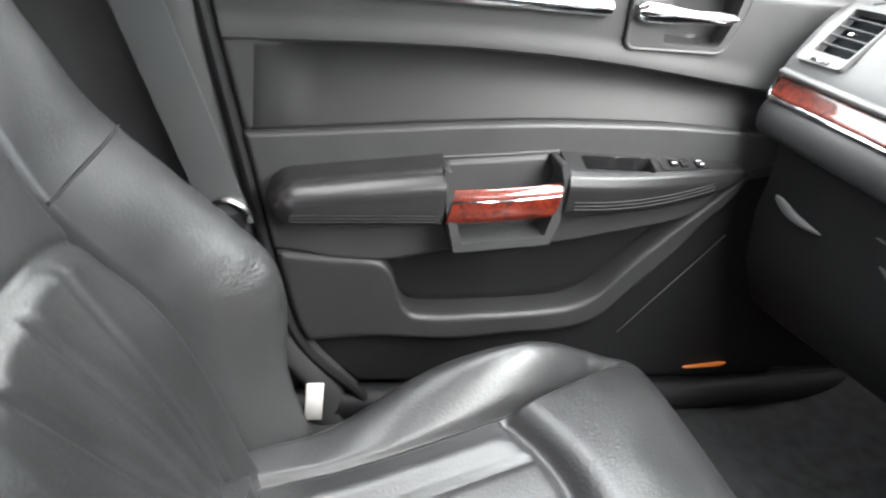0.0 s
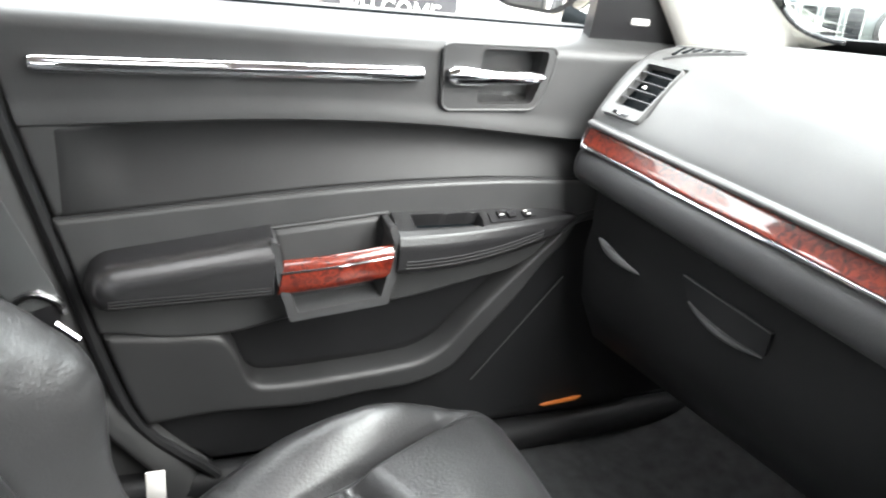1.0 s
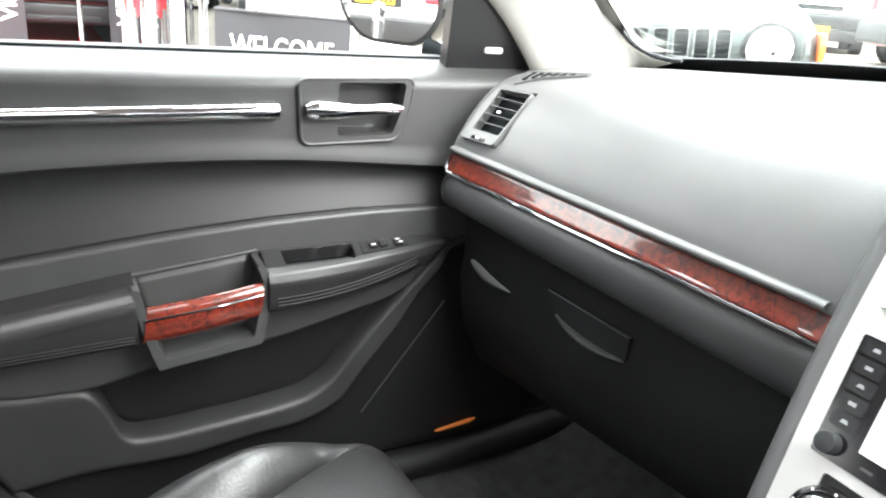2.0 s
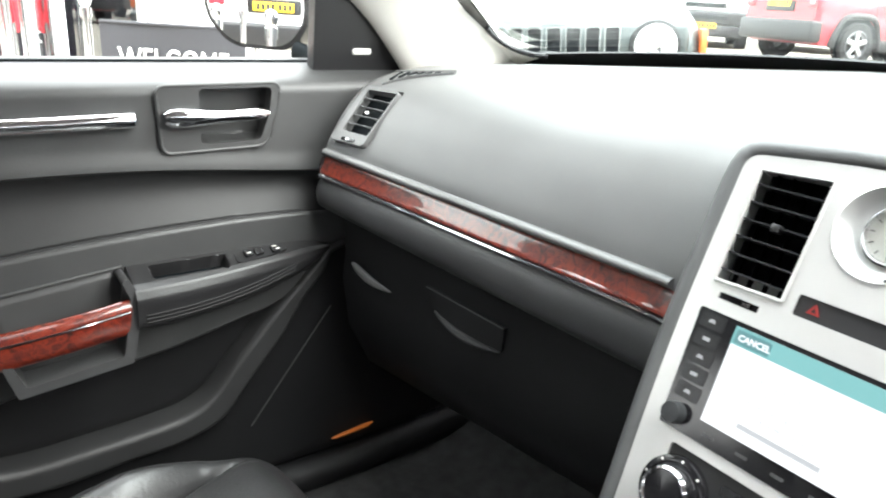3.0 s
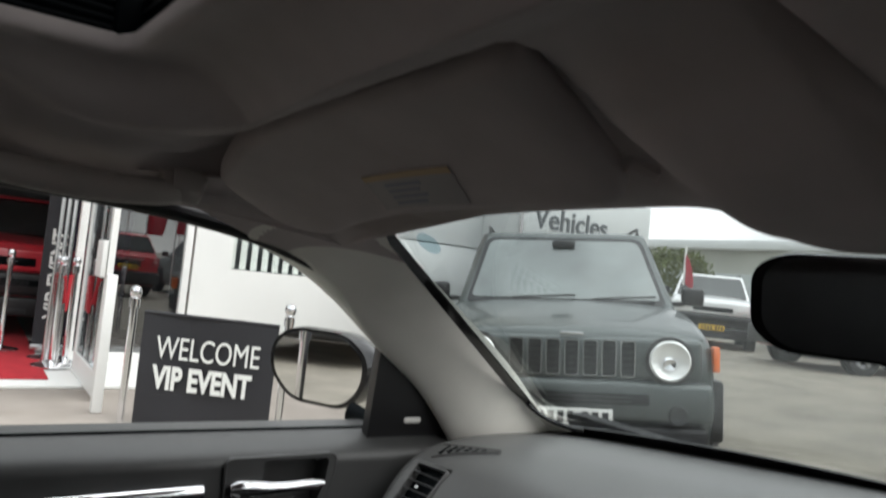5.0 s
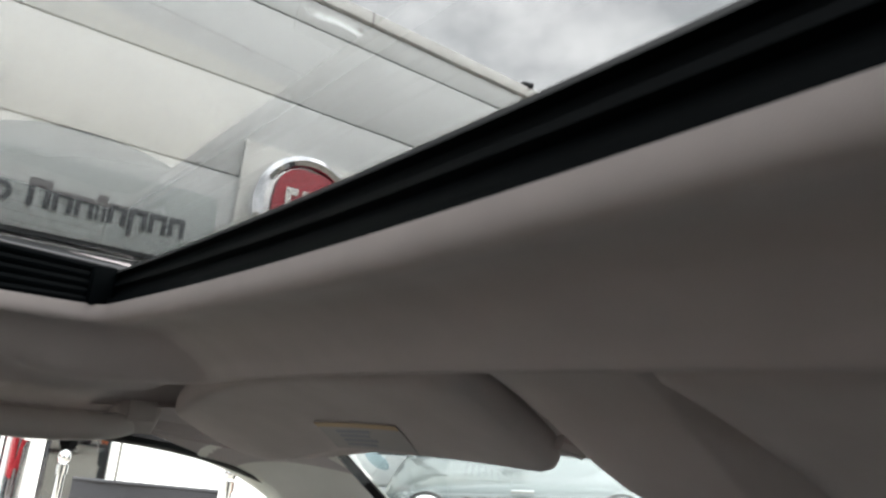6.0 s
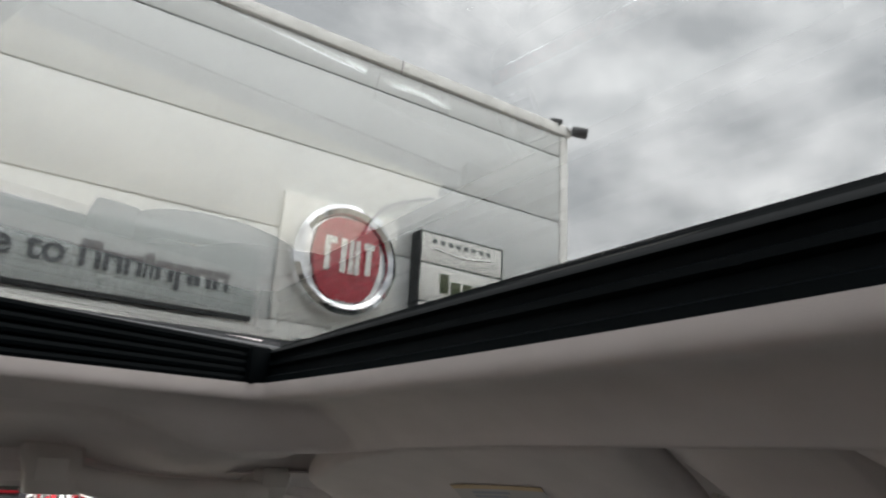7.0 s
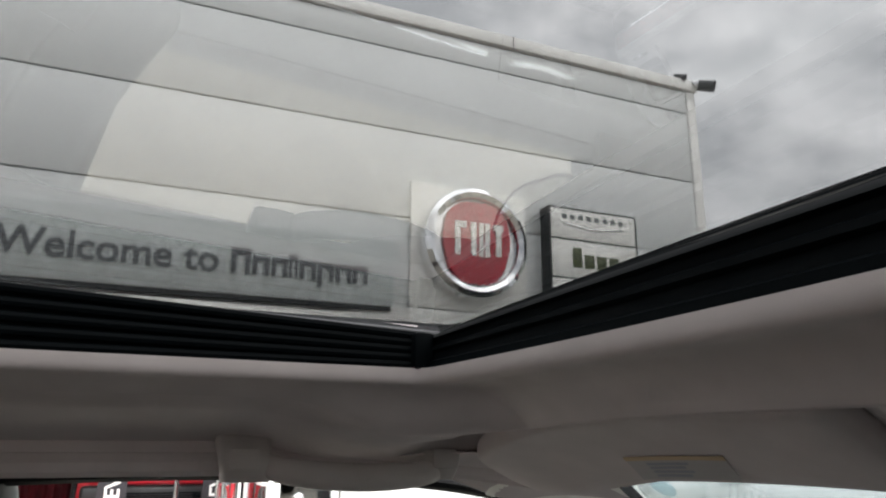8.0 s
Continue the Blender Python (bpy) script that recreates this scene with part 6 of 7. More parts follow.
first = rope_post((-5.02, 1.07, 0.01))
for p in ((-4.36, 1.93, 0.0), (-7.1, 0.82, 0.127), (-7.35, 0.95, 0.127), (-7.6, 0.82, 0.127), (-8.1, 0.45, 0.127), (-1.32, -2.1, 0.0), (-1.72, -2.7, 0.0), (-1.9, -4.6, 0.0)):
    copy_thing(first, pose(*p))
guard = part("white_post", boxed(-5.36, -5.28, 0.92, 0.99, 0.087, 1.06, 0.008), WHITE_PAINT)
tagged(guard, "slim white post beside the steel rope post", "post")
banner = thing("barrier_banner", "black fabric barrier banner with white lettering", "banner", (-4.65, 1.48, 0.1))
A, B = Vector((-4.94, 1.13, 0)), Vector((-4.37, 1.87, 0))
rows = []
for v in np.linspace(0.02, 0.835, 8):
    rows.append([A.lerp(B, u) + Vector((0, 0, v)) + Vector((0.008, -0.006, 0)) * math.sin(7 * u + 3 * v) for u in np.linspace(0, 1, 24)])
part("cloth", slab(rows, (-0.004, 0.003, 0)), BANNER_BLACK, banner)
part("top_rail", tube([A + Vector((0, 0, 0.845)), B + Vector((0, 0, 0.845))], 0.012, 8), BANNER_BLACK, banner)
d_b = (B - A).normalized()
m_b = frame_matrix(A + Vector((0.016, -0.012, 0)), d_b, (0, 0, 1))
STRETCH = Matrix.Diagonal((0.9, 1.3, 1, 1))
words("lettering", "WELCOME", 0.165, m_b @ pose(0.115, 0.550, 0.002) @ STRETCH, SIGN_WHITE, banner, 0.002)
words("lettering", "VIP EVENT", 0.162, m_b @ pose(0.115, 0.350, 0.002) @ STRETCH, SIGN_WHITE, banner, 0.002, 0.006)
for i in range(3):
    rope = thing("red_rope", "red velvet rope hanging between posts", "rope", (-7.2 - 0.2 * i, 0.85, 0.6), group="ropes")
    part("rope", tube(spline([(-7.1 - 0.25 * i, 0.83, 0.95), (-7.2 - 0.25 * i, 0.87, 0.62), (-7.3 - 0.25 * i, 0.9, 0.95)], 12), 0.03, 8), RED_CARPET, rope)
for x, y in ((-8.2, 0.86), (-8.2, -0.165)):
    stand = thing("banner_stand", "tall narrow black banner stand with white lettering", "banner", (x, y, 0.13), group="banner stands")
    part("cloth", boxed(x, x + 0.02, y - 0.14, y + 0.14, 0.2, 1.75), BANNER_BLACK, stand)
    words("lettering", "VIP EVENT", 0.2, frame_matrix((x + 0.024, y + 0.07, 0.45), (0, 0, 1), (0, -1, 0)), SIGN_WHITE, stand, 0.002, 0.004)
    part("foot", boxed(x - 0.15, x + 0.17, y - 0.16, y + 0.16, 0.128, 0.2, 0.01), BRUSHED, stand)
# purple and red drapes hung inside the hall
DRAPE = material("dark_purple_cloth", (0.03, 0.012, 0.05), 0.9, grain=(30, 0.3, 0.02), tint=0.4, tint_scale=6)
DRAPE_RED = material("dark_red_cloth", (0.16, 0.012, 0.02), 0.9, grain=(30, 0.3, 0.02), tint=0.3, tint_scale=6)
for x, y0, y1, z0, z1, m in ((-9.4, 0.95, 1.75, 0.13, 2.6, DRAPE), (-13.2, -2.4, -0.6, 0.3, 2.6, DRAPE_RED), (-13.6, 1.2, 1.95, 0.3, 2.6, DRAPE_RED)):
    rows = [[(x + 0.04 * math.sin(40 * y), y, z) for y in np.linspace(y0, y1, 40)] for z in np.linspace(z0, z1, 3)]
    drape = part("drape", slab(rows, (-0.01, 0, 0)), m)
    tagged(drape, "dark cloth drape hung inside the showroom", "curtain", group="hall drapes")


# ---- vehicles: drawn with the nose towards -y, the ground at z = 0 ----
RIM_GREY = material("rim_grey", (0.22, 0.22, 0.23), 0.35, metal=0.6)


def wheel(parent, x, y, r=0.345, w=0.215):
    s = 1 if x > 0 else -1
    m = frame_matrix((x, y, r), (0, 1, 0), (0, 0, 1)) if s > 0 else frame_matrix((x, y, r), (0, -1, 0), (0, 0, 1))
    wh = part("wheel", turned([(r * 0.62, -w / 2), (r * 0.93, -w / 2), (r, -w / 2 + 0.03), (r, w / 2 - 0.03), (r * 0.93, w / 2), (r * 0.66, w / 2), (r * 0.64, w / 2 - 0.03), (r * 0.62, -w / 2)], 32, m=m), TYRE, parent, "black tyre")
    part("rim", turned([(r * 0.66, w / 2 - 0.01), (r * 0.6, w / 2 - 0.005), (r * 0.58, w / 2 - 0.04), (r * 0.3, w / 2 - 0.07), (0.001, w / 2 - 0.07)], 32, m=m), RIM_GREY, wh)
    for k in range(5):
        a = k * 72
        part("spoke", box(bmesh.new(), -0.035, 0.035, 0.0, r * 0.62, w / 2 - 0.05, w / 2 - 0.01, 0.01), ALLOY, wh).data.transform(m @ pose(0, 0, 0, 0, 0, a))
    return wh


def suv(name, label, paint, at, rz, front_plate=None, rear_plate=None, seven_slots=True, height=1.68, length=4.23, width=1.80, cowl=1.14, glass=None, front_yellow=False):
    """A boxy five-door SUV: lofted lower body, planted cabin with its own panes, bumpers, lamps and wheels."""
    glass = glass or CAR_GLASS
    car = thing(name, label, "car", at, rz, own_axes=True)
    L, W, H = length / 2, width / 2, height
    # lower body: (y, width factor, top height) stations
    st = [(-L + 0.02, 0.86, 0.95), (-L + 0.05, 0.93, 1.005), (-L + 0.12, 0.965, 1.035), (-L + 0.35, 0.992, 1.035 + 0.3 * (cowl - 1.035)), (-L + 0.75, 1.0, 1.035 + 0.7 * (cowl - 1.035)), (-L + 1.15, 1.0, cowl - 0.005),
          (-L + 1.5, 1.0, cowl + 0.005), (0.3, 1.0, cowl), (L - 0.5, 0.99, cowl), (L - 0.12, 0.955, cowl - 0.02), (L - 0.03, 0.92, cowl - 0.07)]
    rows = []
    for p in spline(st, 52):
        yk, wk, top = p.x, W * min(1.0, p.y), p.z
        low = 0.30 + 0.12 * step(abs(yk), L - 0.25, L)
        hood = 1 - step(yk, -L + 1.1, -L + 1.3)
        half = [(0.97, low), (1.0, low + 0.18), (1.0, 0.66), (0.992, 0.70), (0.988, 0.84), (0.985, top - 0.16), (0.968, top - 0.085), (0.935, top - 0.04), (0.88, top - 0.016), (0.70, top + 0.002), (0.62, top + 0.004 + 0.012 * hood), (0.3, top + 0.010 + 0.016 * hood)]
        rows.append([(-wk * a, yk, b) for a, b in half] + [(0, yk, top + 0.014 + 0.018 * hood)] + [(wk * a, yk, b) for a, b in half[::-1]])
    part("body", loft(rows, close_u=True), paint, car, angle=40)
    # cabin: four leaning sides with rounded corners under a domed roof
    y_a, y_b, y_c, y_d = -L + 1.18, -L + 1.80, L - 0.40, L - 0.10
    z0, z1, wb, wt = cowl - 0.03, H - 0.06, W * 0.925, W * 0.765
    rows = []
    for v in (0.0, 0.5, 0.93, 1.0):
        ww, ya, yb = wb + (wt - wb) * v, y_a + (y_b - y_a) * v, y_d + (y_c - y_d) * v
        rows.append([Vector((p.x, p.y, z0 + (z1 - z0) * v)) for p in rounded([(-ww, ya), (ww, ya), (ww, yb), (-ww, yb)], 0.10, 6)])
    mid = Vector((0, (y_b + y_c) / 2, 0))
    for k, up in ((0.985, 0.016), (0.955, 0.030), (0.88, 0.044), (0.65, 0.055), (0.3, 0.06), (0.01, 0.06)):
        rows.append([Vector((p.x * k, mid.y + (p.y - mid.y) * k, z1 + up)) for p in rows[3]])
    cabin = part("cabin", loft(rows, close_u=True), paint, car, angle=35)

    def pane(kind, note, corners, plane, radius, mat, deep=0.006, to=cabin):
        return part(kind, plate(rounded(corners, radius, 5), [], plane, deep), mat, to, note)

    # windscreen and rear window
    for kind, yl, yh, s in (("windscreen", y_a, y_b, -1), ("rear_window", y_d, y_c, 1)):
        lo, hi = Vector((0, yl, z0)), Vector((0, yh, z1))
        tall, plane = (hi - lo).length, frame_matrix(lo, (-s, 0, 0), hi - lo)
        base = 0.05 if s < 0 else 0.12
        pane(kind + "_border", "black glass border", [(-wb + 0.075, base - 0.02), (wb - 0.075, base - 0.02), (wt - 0.05, tall - 0.02), (-wt + 0.05, tall - 0.02)], plane @ pose(0, 0, 0.004), [0.04, 0.04, 0.10, 0.10], BLACK_GLOSS)
        pane(kind, "", [(-wb + 0.115, base + 0.035), (wb - 0.115, base + 0.035), (wt - 0.085, tall - 0.06), (-wt + 0.085, tall - 0.06)], plane @ pose(0, 0, 0.007), [0.05, 0.05, 0.09, 0.09], glass if s < 0 else CAR_GLASS)
    # side panes
    for s in (-1, 1):
        lo, hi = Vector((s * wb, 0, z0)), Vector((s * wt, 0, z1))
        tall, plane = (hi - lo).length, frame_matrix(lo, (0, s, 0), hi - lo)
        lean = lambda yk, v: s * (yk + (y_b - y_a) * v * max(0.0, 1 - (yk - y_a) / 0.9) - (y_d - y_c) * v * max(0.0, 1 - (y_d - yk) / 0.5))
        for ya, yb in ((y_a + 0.16, -0.04), (0.05, 0.92), (1.02, y_d - 0.22)):
            q = [(lean(ya, 0.14), tall * 0.14), (lean(yb, 0.14), tall * 0.14), (lean(yb, 0.88), tall * 0.88), (lean(ya, 0.88), tall * 0.88)]
            pane("side_window", "dark side window", q if s > 0 else q[::-1], plane @ pose(0, 0, 0.005), 0.05, CAR_GLASS)
        part("roof_rail", tube(spline([(s * wt * 0.90, y_b + 0.05, H - 0.03), (s * wt * 0.92, y_b + 0.16, H + 0.03), (s * wt * 0.92, y_c - 0.25, H + 0.03), (s * wt * 0.90, y_c - 0.1, H - 0.03)], 14), 0.014, 8), BLACK_PLASTIC, car)
        mir = part("door_mirror", boxed(s * (W + 0.03), s * (W + 0.21), y_a + 0.30, y_a + 0.40, cowl - 0.005, cowl + 0.15, 0.035, 3), BLACK_PLASTIC, car)
        part("mirror_arm", boxed(s * (W - 0.06), s * (W + 0.05), y_a + 0.31, y_a + 0.37, cowl - 0.01, cowl + 0.03, 0.01), BLACK_PLASTIC, mir)
        part("sill", boxed(s * (W - 0.05), s * (W + 0.015), -L + 0.5, L - 0.5, 0.26, 0.44, 0.02), BLACK_PLASTIC, car)
        for yk in (-0.02, 0.96):
            part("door_gap", tube([(s * (W + 0.0005), yk, 0.46), (s * (W * 0.99), yk, 0.9), (s * (W * 0.972), yk, cowl - 0.09)], 0.004, 6), BLACK_PLASTIC, car)
        for yk in (-0.12, 0.86):
            part("door_handle", boxed(s * (W - 0.02), s * (W + 0.018), yk - 0.16, yk, 0.93, 0.965, 0.008), paint, car)
        for yk in (-L + 0.82, L - 0.84):
            # squared-off dark wheel arch
            arch = [(s * W, yk + a, 0.345 + b) for a, b in ((-0.47, -0.06), (-0.44, 0.12), (-0.33, 0.36), (-0.18, 0.43), (0.18, 0.43), (0.33, 0.36), (0.44, 0.12), (0.47, -0.06))]
            part("wheel_arch", tube(spline(arch, 26), 0.052, 8), BLACK_PLASTIC, car)
            part("arch_liner", turned([(0.41, 0), (0.41, 0.01), (0.001, 0.012)], 28, m=frame_matrix((s * (W - 0.010), yk, 0.37), (0, s, 0), (0, 0, 1))), RUBBER, car)
            wheel(car, s * (W - 0.055), yk)
        # tail lamps: square, with a pale cross
        tl = part("tail_lamp", boxed(s * (W - 0.27), s * (W - 0.055), L - 0.12, L - 0.002, 0.87, 1.07, 0.03, 3), SIGN_RED, car, "square red tail lamp")
        part("lamp_core", boxed(s * (W - 0.215), s * (W - 0.11), L - 0.02, L + 0.004, 0.92, 1.02, 0.02, 3), LAMP_PINK, tl, "pale lamp core")
    # nose
    part("bumper", boxed(-W * 0.93, W * 0.93, -L - 0.05, -L + 0.25, 0.47, 0.735, 0.05, 3), BLACK_PLASTIC if not seven_slots else paint, car)
    low_b = part("lower_bumper", boxed(-W * 0.90, W * 0.90, -L - 0.045, -L + 0.3, 0.24, 0.46, 0.04, 3), BLACK_PLASTIC, car)
    part("air_intake", boxed(-W * 0.52, W * 0.52, -L - 0.054, -L, 0.575, 0.665, 0.02), RUBBER, car, "black lower air intake")
    for i in range(3):
        part("intake_bar", boxed(-W * 0.40, W * 0.40, -L - 0.058, -L - 0.05, 0.575 + 0.026 * i, 0.583 + 0.026 * i), DARK_METAL, car)
    part("skid_plate", boxed(-0.36, 0.36, -L - 0.056, -L + 0.1, 0.26, 0.33, 0.015), DARK_METAL, low_b)
    nose = part("nose_panel", boxed(-W * 0.86, W * 0.86, -L - 0.01, -L + 0.2, 0.735, 1.005, 0.04, 3), paint, car)
    if seven_slots:
        for i in range(7):
            x = (i - 3) * 0.118
            ring = rounded([(x - 0.047, 0.752), (x + 0.047, 0.752), (x + 0.049, 0.988), (x - 0.049, 0.988)], 0.022)
            ring_i = rounded([(x - 0.0385, 0.762), (x + 0.0385, 0.762), (x + 0.040, 0.978), (x - 0.040, 0.978)], 0.018)
            front = frame_matrix((0, -L - 0.016, 0), (1, 0, 0), (0, 0, 1))
            slot = part("grille_slot", plate(ring, [ring_i], front, 0.02), SUV_BLACK if paint == SUV_BLACK else DARK_CHROME, nose, "dark chrome grille slot ring")
            part("grille_mesh", plate(ring_i, [], front @ pose(0, 0, -0.004), 0.002), RUBBER, slot)
            for k in range(5):
                part("mesh_bar", boxed(x - 0.037, x + 0.037, -L - 0.0135, -L - 0.011, 0.79 + 0.04 * k, 0.796 + 0.04 * k), BLACK_PLASTIC, slot)
        part("bonnet_mark", boxed(-0.075, 0.075, -L - 0.004, -L + 0.02, 1.012, 1.032, 0.004), BRUSHED, car)
        part("bonnet_seam", tube([(x, -L + 0.055 + 0.05 * (x / W) ** 2, 1.012 - 0.03 * (x / W) ** 4) for x in np.linspace(-W * 0.88, W * 0.88, 17)], 0.005, 6), BLACK_PLASTIC, car)
        for s in (-1, 1):
            front = frame_matrix((s * 0.61, -L - 0.014, 0.868), (1, 0, 0), (0, 0, 1))
            hl = part("headlamp", turned([(0.128, 0.0), (0.128, 0.03), (0.118, 0.04), (0.108, 0.026), (0.07, 0.010), (0.001, 0.004)], 36, m=front), LAMP_CLEAR, car, "round clear headlamp")
            part("lamp_surround", turned([(0.152, -0.02), (0.152, 0.014), (0.130, 0.016), (0.129, -0.02)], 36, m=front), BLACK_PLASTIC, hl)
            part("lamp_bulb", turned([(0.045, 0.0), (0.045, 0.02), (0.036, 0.028), (0.001, 0.024)], 20, m=front @ pose(0, -0.02, 0)), CHROME, hl)
            part("side_marker", boxed(s * (W - 0.060), s * (W - 0.02), -L + 0.03, -L + 0.13, 0.80, 0.96, 0.01), ORANGE, car)
            part("fender_flare", boxed(s * (W - 0.07), s * (W + 0.03), -L + 0.12, -L + 0.44, 0.34, 0.74, 0.03), BLACK_PLASTIC, car)
            part("fog_lamp", turned([(0.06, 0.0), (0.055, 0.02), (0.04, 0.012), (0.001, 0.012)], 20, m=frame_matrix((s * 0.66, -L - 0.052, 0.535), (1, 0, 0), (0, 0, 1))), DARK_METAL, car)
    else:
        part("grille_bar", boxed(-W * 0.45, W * 0.45, -L - 0.016, -L, 0.80, 0.90, 0.012), RUBBER, nose, "dark grille")
        for s in (-1, 1):
            part("headlamp", boxed(s * W * 0.52, s * W * 0.84, -L - 0.02, -L + 0.12, 0.79, 0.93, 0.03, 3), LAMP_CLEAR, car, "clear headlamp")
    # tail
    part("rear_bumper", boxed(-W * 0.97, W * 0.97, L - 0.2, L + 0.05, 0.34, 0.68, 0.05, 3), BLACK_PLASTIC, car)
    part("plate_recess", boxed(-0.34, 0.34, L - 0.10, L - 0.004, 0.80, 0.965, 0.02), BLACK_PLASTIC, car)
    part("tailgate_trim", boxed(-0.40, 0.40, L - 0.02, L + 0.014, 0.985, 1.01, 0.006), BRUSHED, car)
    part("rear_wiper", tube([(0.05, y_d + 0.02, z0 + 0.17), (-0.30, y_d - 0.005, z0 + 0.20)], 0.012, 6), BLACK_PLASTIC, car)
    for pl, yk, zk, mat in ((front_plate, -L - 0.056, front_plate or 0.6, PLATE_YELLOW if front_yellow else PLATE_WHITE), (rear_plate, L - 0.002, rear_plate or 0.8, PLATE_YELLOW)):
        if pl:
            s = -1 if yk < 0 else 1
            if s > 0 and pl < 0.7:
                yk = L + 0.052
            np_ = part("number_plate", boxed(-0.26, 0.26, yk, yk + s * 0.012, zk - 0.055, zk + 0.055, 0.004), mat, car, "number plate with plain bars")
            for i in range(7):
                x = -0.21 + 0.062 * i + (0.03 if i > 3 else 0)
                part("plate_bar", boxed(x, x + 0.04, yk + s * 0.012, yk + s * 0.014, zk - 0.035, zk + 0.035), BANNER_BLACK, np_)
    return car


f_dir = Vector((0.757, -0.653, 0))
fc = Vector((-3.125, 3.438, 0.02))
# Base colour lifted to stand in for sky mirrored in this windscreen.
SCREEN_SKY_TONE = material("windscreen_sky_tone", (0.085, 0.105, 0.10), 0.08, coat=1.0, spec=1.0, tint=0.5, tint_scale=1.6)
jeep_turn = math.degrees(math.atan2(f_dir.x, -f_dir.y))
jeep = suv("suv", "grey-green SUV with seven grille slots facing the cabin", SUV_GREY, (0, 0, 0), 0, front_plate=0.50, height=1.84, width=1.90, cowl=1.20, glass=SCREEN_SKY_TONE)
jL = 4.23 / 2
for x0 in (-0.42, 0.22):
    part("wiper", tube([(x0, -jL + 1.19, 1.235), (x0 + 0.5, -jL + 1.225, 1.265)], 0.010, 6), BLACK_PLASTIC, jeep)
part("inner_mirror", boxed(-0.10, 0.10, -jL + 1.66, -jL + 1.69, 1.675, 1.735, 0.02), DARK_METAL, jeep)
# it stands on the fall of the lot
jeep.matrix_basis = pose(*(fc - f_dir * jL + Vector((0, 0, -0.02))), 0, -4.5, jeep_turn)
red_f = Vector((0.322, 0.947, 0))
rr = Vector((-6.72, 12.85, 0))
suv("suv", "red SUV with dark lower bumpers seen from its tail", SUV_RED, rr + red_f * 1.27 + Vector((0, 0, 0.44)), math.degrees(math.atan2(red_f.x, -red_f.y)), rear_plate=0.93)
suv("suv", "black SUV parked beside the red one", SUV_BLACK, Vector((-2.2, 10.99, 0.31)), math.degrees(math.atan2(red_f.x, -red_f.y)), rear_plate=0.80, seven_slots=False)
suv("suv", "white SUV with a black bumper and yellow plate", SUV_WHITE, Vector((-10.75, 15.1, 0.44)), math.degrees(math.atan2(0.62, 0.78)), front_plate=0.46, seven_slots=False, front_yellow=True)
suv("suv", "white SUV parked further back", SUV_WHITE, Vector((-9.3, 17.4, 0.46)), math.degrees(math.atan2(0.62, 0.78)), seven_slots=False)
suv("suv", "red car shown inside the entrance hall", SUV_RED, Vector((-11.2, 0.33, 0.13)), 90, seven_slots=False)
suv("suv", "silver grey SUV parked behind on the lot, tail outward", SUV_SILVER, Vector((1.25, -7.6, 0.0)), 6, rear_plate=0.88, height=1.75)
suv("suv", "white SUV parked behind beside the silver one", SUV_WHITE, Vector((-1.6, -9.6, 0.0)), 12, rear_plate=0.88)
suv("suv", "red SUV parked across the lot", SUV_RED, Vector((6.8, 3.0, 0.0)), 75, rear_plate=0.8)
suv("suv", "dark grey car parked across the lot", SUV_GREY, Vector((7.5, 6.2, 0.0)), 80, rear_plate=0.8)

# ---- far edge of the lot ----
for x, y, h, c in ((-10.85, 14.2, 2.5, SIGN_RED), (-6.7, 16.5, 2.4, SIGN_WHITE), (9.5, 4.2, 4.2, SIGN_RED), (9.8, 2.6, 4.2, SIGN_RED), (9.3, 5.8, 4.2, SIGN_RED)):
    flag = thing("feather_flag", "tall narrow feather flag on a pole", "flag", (x, y, 0.46))
    part("pole", tube([(x, y, 0.0), (x, y, h + 0.2)], 0.025, 8), WHITE_PAINT, flag)
    rows = [[(x + 0.03 + 0.24 * w * math.sin(math.pi * min(1.0, 0.12 + v * 0.9)) ** 0.6, y + 0.03 * math.sin(5 * v + w), h - 1.1 + 1.1 * v) for w in (0, 0.33, 0.66, 1)] for v in np.linspace(0, 1, 12)]
    part("cloth", slab(rows, (0, 0.008, 0)), c, flag)
far = thing("far_hall", "long low pale building along the far edge", "building", (-10, 28, 0))
FAR_GREY = material("far_wall_grey", (0.40, 0.41, 0.37), 0.8, tint=0.15, tint_scale=0.4)
part("wall", boxed(-60, 30, 27, 36, 0, 3.9), FAR_GREY, far)
part("roof", boxed(-60.3, 30.3, 26.6, 36.5, 3.9, 4.3, 0.05), CLADDING, far)
part("roller_door", boxed(-22, -12, 26.95, 26.99, 0.3, 2.9), FASCIA, far)

hedge = thing("hedge", "olive green round hedge tree", "tree", (-17.5, 22.5, 0.6))
part("trunk", tube([(-17.5, 22.5, 0.5), (-17.5, 22.5, 2.2)], [0.12, 0.08], 8), BANNER_BLACK, hedge)
bm = bmesh.new()
for i in range(1500):
    a, b = random.uniform(0, 2 * math.pi), math.acos(random.uniform(-1, 1))
    r = random.uniform(0.55, 1.0)
    c = Vector((-17.8 + 1.35 * r * math.sin(b) * math.cos(a), 22.5 + 1.5 * r * math.sin(b) * math.sin(a), 2.6 + 0.95 * r * math.cos(b)))
    u, w = Vector((random.gauss(0, 1), random.gauss(0, 1), random.gauss(0, 1))).normalized(), Vector((random.gauss(0, 1), random.gauss(0, 1), random.gauss(0, 1))).normalized()
    bm.faces.new([bm.verts.new(c + 0.13 * q) for q in (u, w, -u * 0.8)])
part("crown", bm, FOLIAGE, hedge)

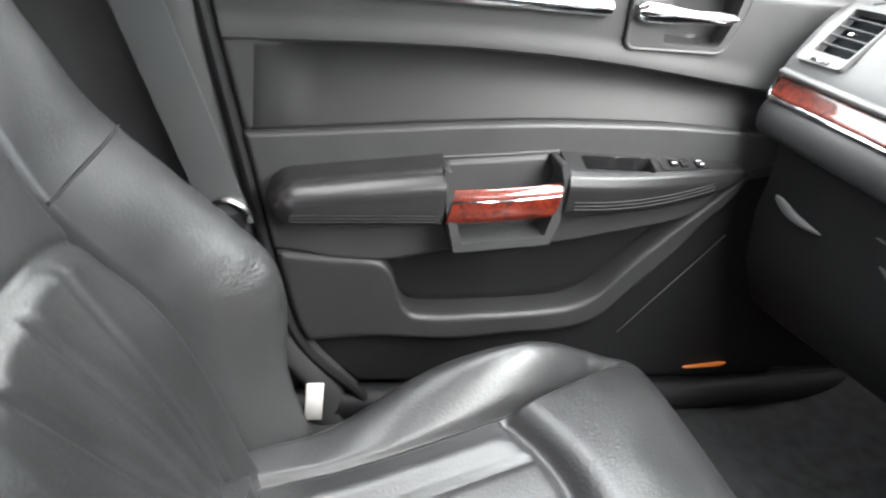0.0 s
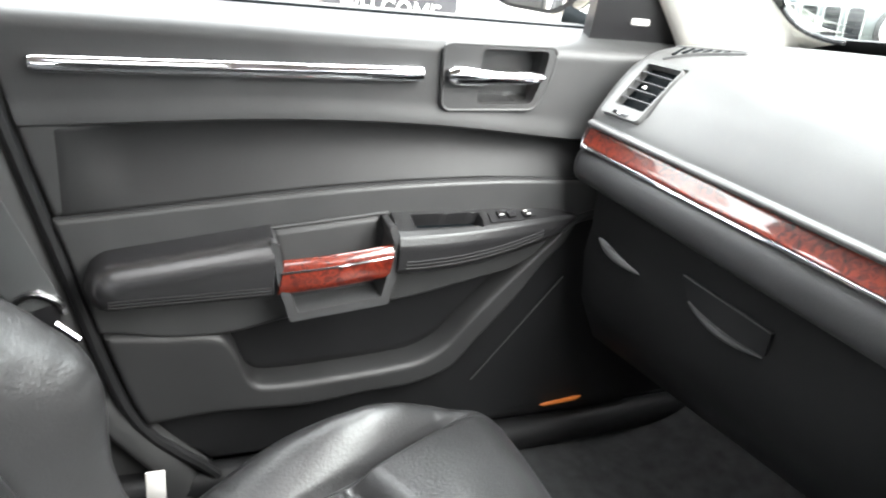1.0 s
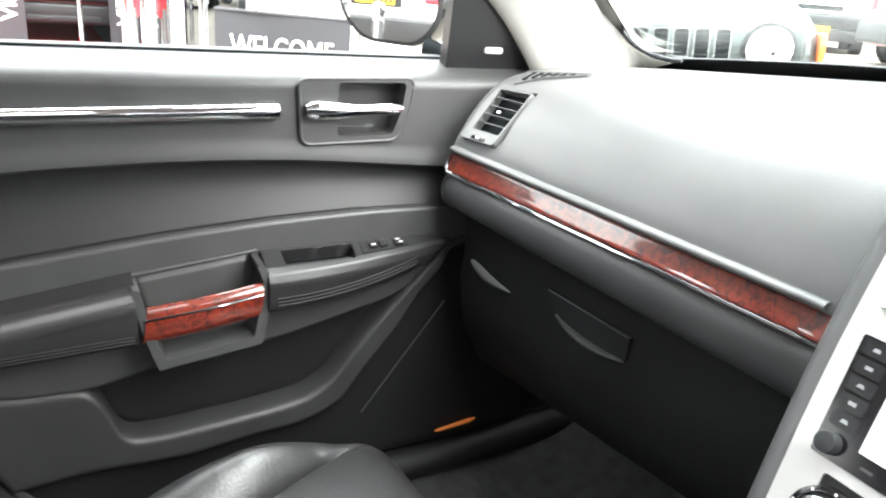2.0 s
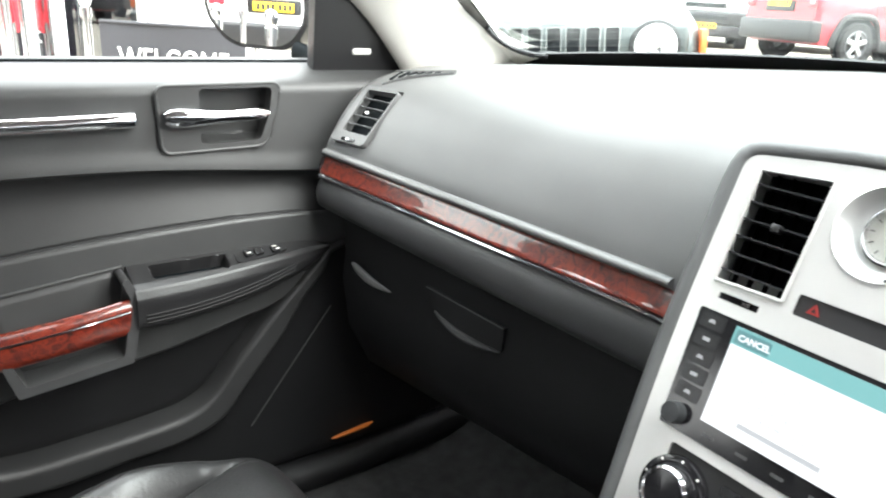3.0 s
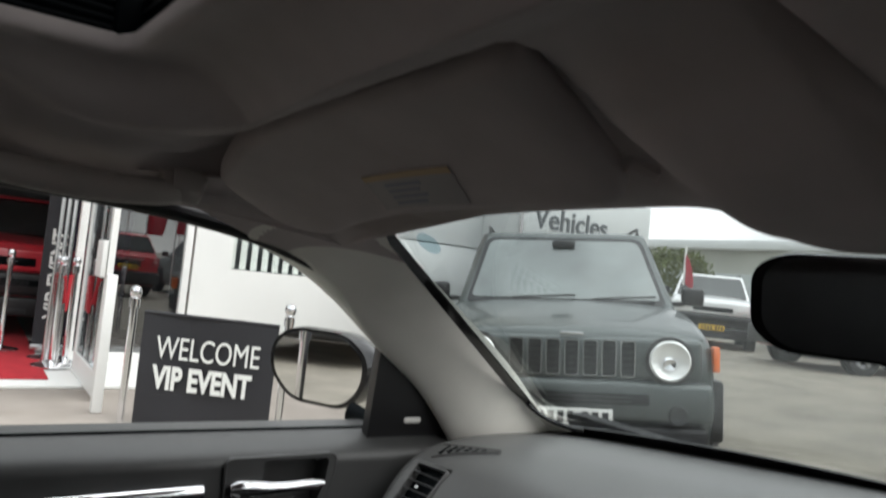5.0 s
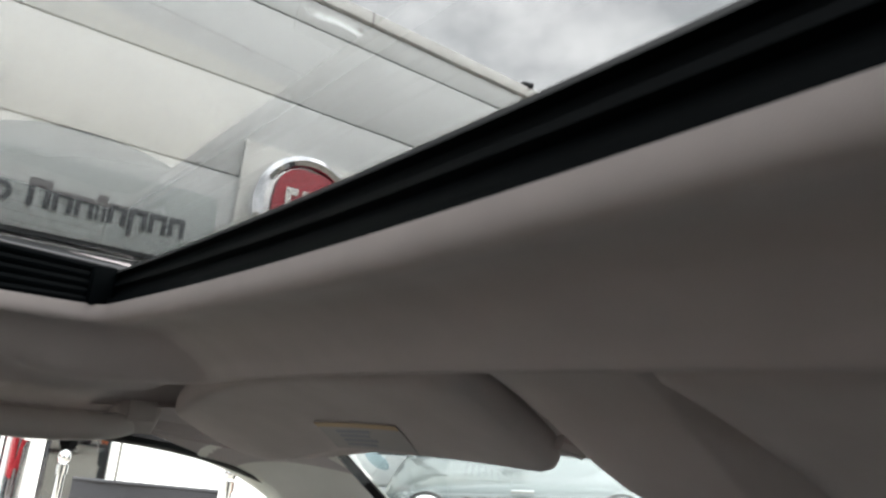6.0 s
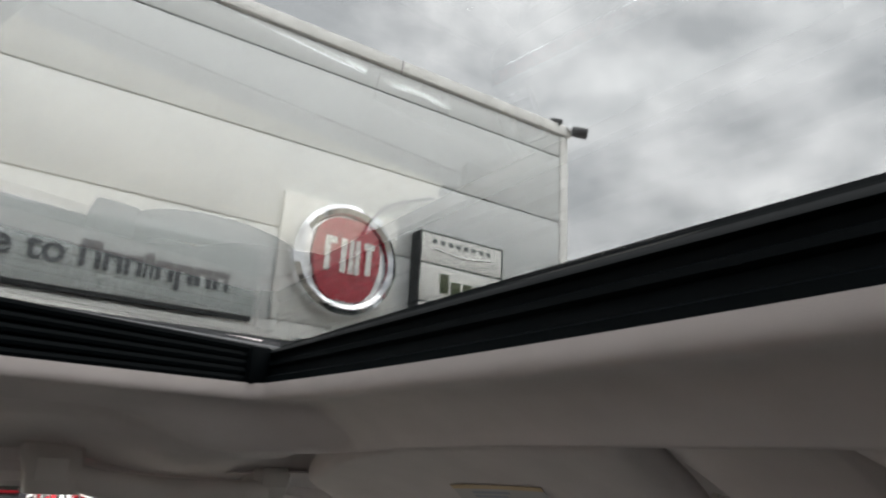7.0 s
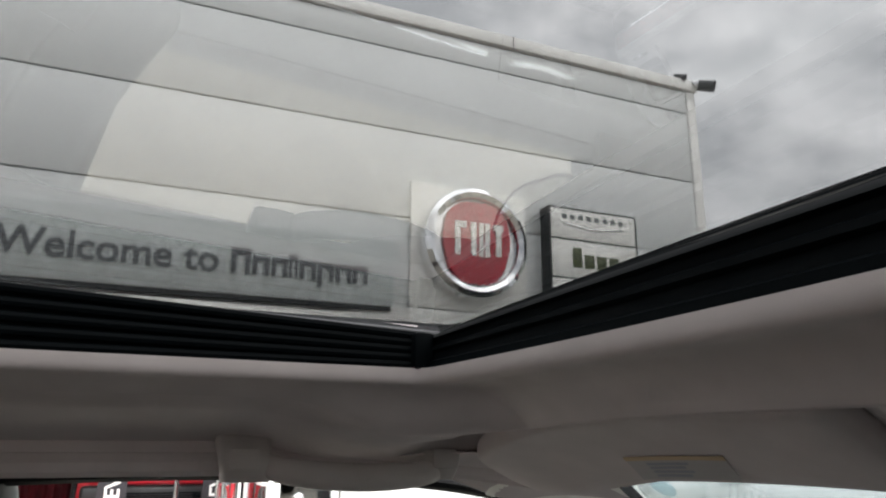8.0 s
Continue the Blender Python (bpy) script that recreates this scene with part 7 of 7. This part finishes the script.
# red feather flags along the open side of the lot, mirrored in the showroom glass
for x, y, h, w in ((6.2, 4.45, 3.3, 0.30), (6.3, 5.2, 3.4, 0.22), (6.1, 3.25, 3.1, 0.16)):
    flag = thing("feather_flag", "red feather flag on a white pole beside the lot", "flag", (x, y, 0), group="lot flags")
    part("pole", tube([(x, y - w, 0.0), (x, y - w, h + 0.1)], 0.022, 8), WHITE_PAINT, flag)
    cloth = [[(x + 0.03 * math.sin(9 * u + 5 * v), y - w + 2 * w * u * (1 - 0.25 * (1 - v) ** 2), h - 1.6 + 1.6 * v * (1 - 0.10 * u)) for u in np.linspace(0, 1, 7)] for v in np.linspace(0, 1, 9)]
    part("cloth", slab(cloth, (0.006, 0, 0)), SIGN_RED, flag)

# ---- rear flank of the car, seen in its own door mirror ----
rows = [[(-0.80 - 0.075 * math.sin(math.pi * min(1.0, v * 0.9 + 0.12)) + 0.05 * step(-y, 1.6, 2.6), y, 0.25 + 0.75 * v) for v in np.linspace(0, 1, 12)] for y in np.linspace(-2.7, -0.145, 24)]
structure(part("wall_outer_flank", slab(rows, (0.02, 0, 0)), SUV_BLACK, angle=60), "glossy dark rear flank of the car", "wall")

# ---- behind the car: what its door mirror shows ----
suv("suv", "white SUV parked behind on the lot", SUV_WHITE, Vector((-3.75, -10.8, 0.0)), 176, rear_plate=0.8, seven_slots=False)
BRICK_RED = material("brick_orange", (0.30, 0.12, 0.06), 0.85, grain=(12, 0.3, 0.01), tint=0.25, tint_scale=3)
back_house = thing("brick_building", "low orange brick building behind the lot", "building", (-6, -30, 0))
part("wall", boxed(-26, 14, -36, -28, 0, 4.2), BRICK_RED, back_house)
part("roof", boxed(-26.4, 14.4, -36.4, -27.6, 4.2, 4.7, 0.05), DARK_METAL, back_house)
back_tree = thing("tree", "broad green tree before the brick building", "tree", (-3.0, -25, 0))
part("trunk", tube([(-3.0, -25, 0), (-2.9, -25, 1.6), (-3.1, -25.1, 3.0)], [0.22, 0.16, 0.09], 8), BANNER_BLACK, back_tree)
bm = bmesh.new()
for i in range(1800):
    a, b, r = random.uniform(0, 2 * math.pi), math.acos(random.uniform(-1, 1)), random.uniform(0.45, 1.0)
    c = Vector((-3.0 + 3.2 * r * math.sin(b) * math.cos(a), -25 + 2.2 * r * math.sin(b) * math.sin(a), 4.0 + 1.9 * r * math.cos(b) + 0.3 * math.sin(4 * a)))
    u, w = Vector((random.gauss(0, 1), random.gauss(0, 1), random.gauss(0, 1))).normalized(), Vector((random.gauss(0, 1), random.gauss(0, 1), random.gauss(0, 1))).normalized()
    bm.faces.new([bm.verts.new(c + 0.2 * q) for q in (u, w, -u * 0.8)])
part("crown", bm, FOLIAGE, back_tree)
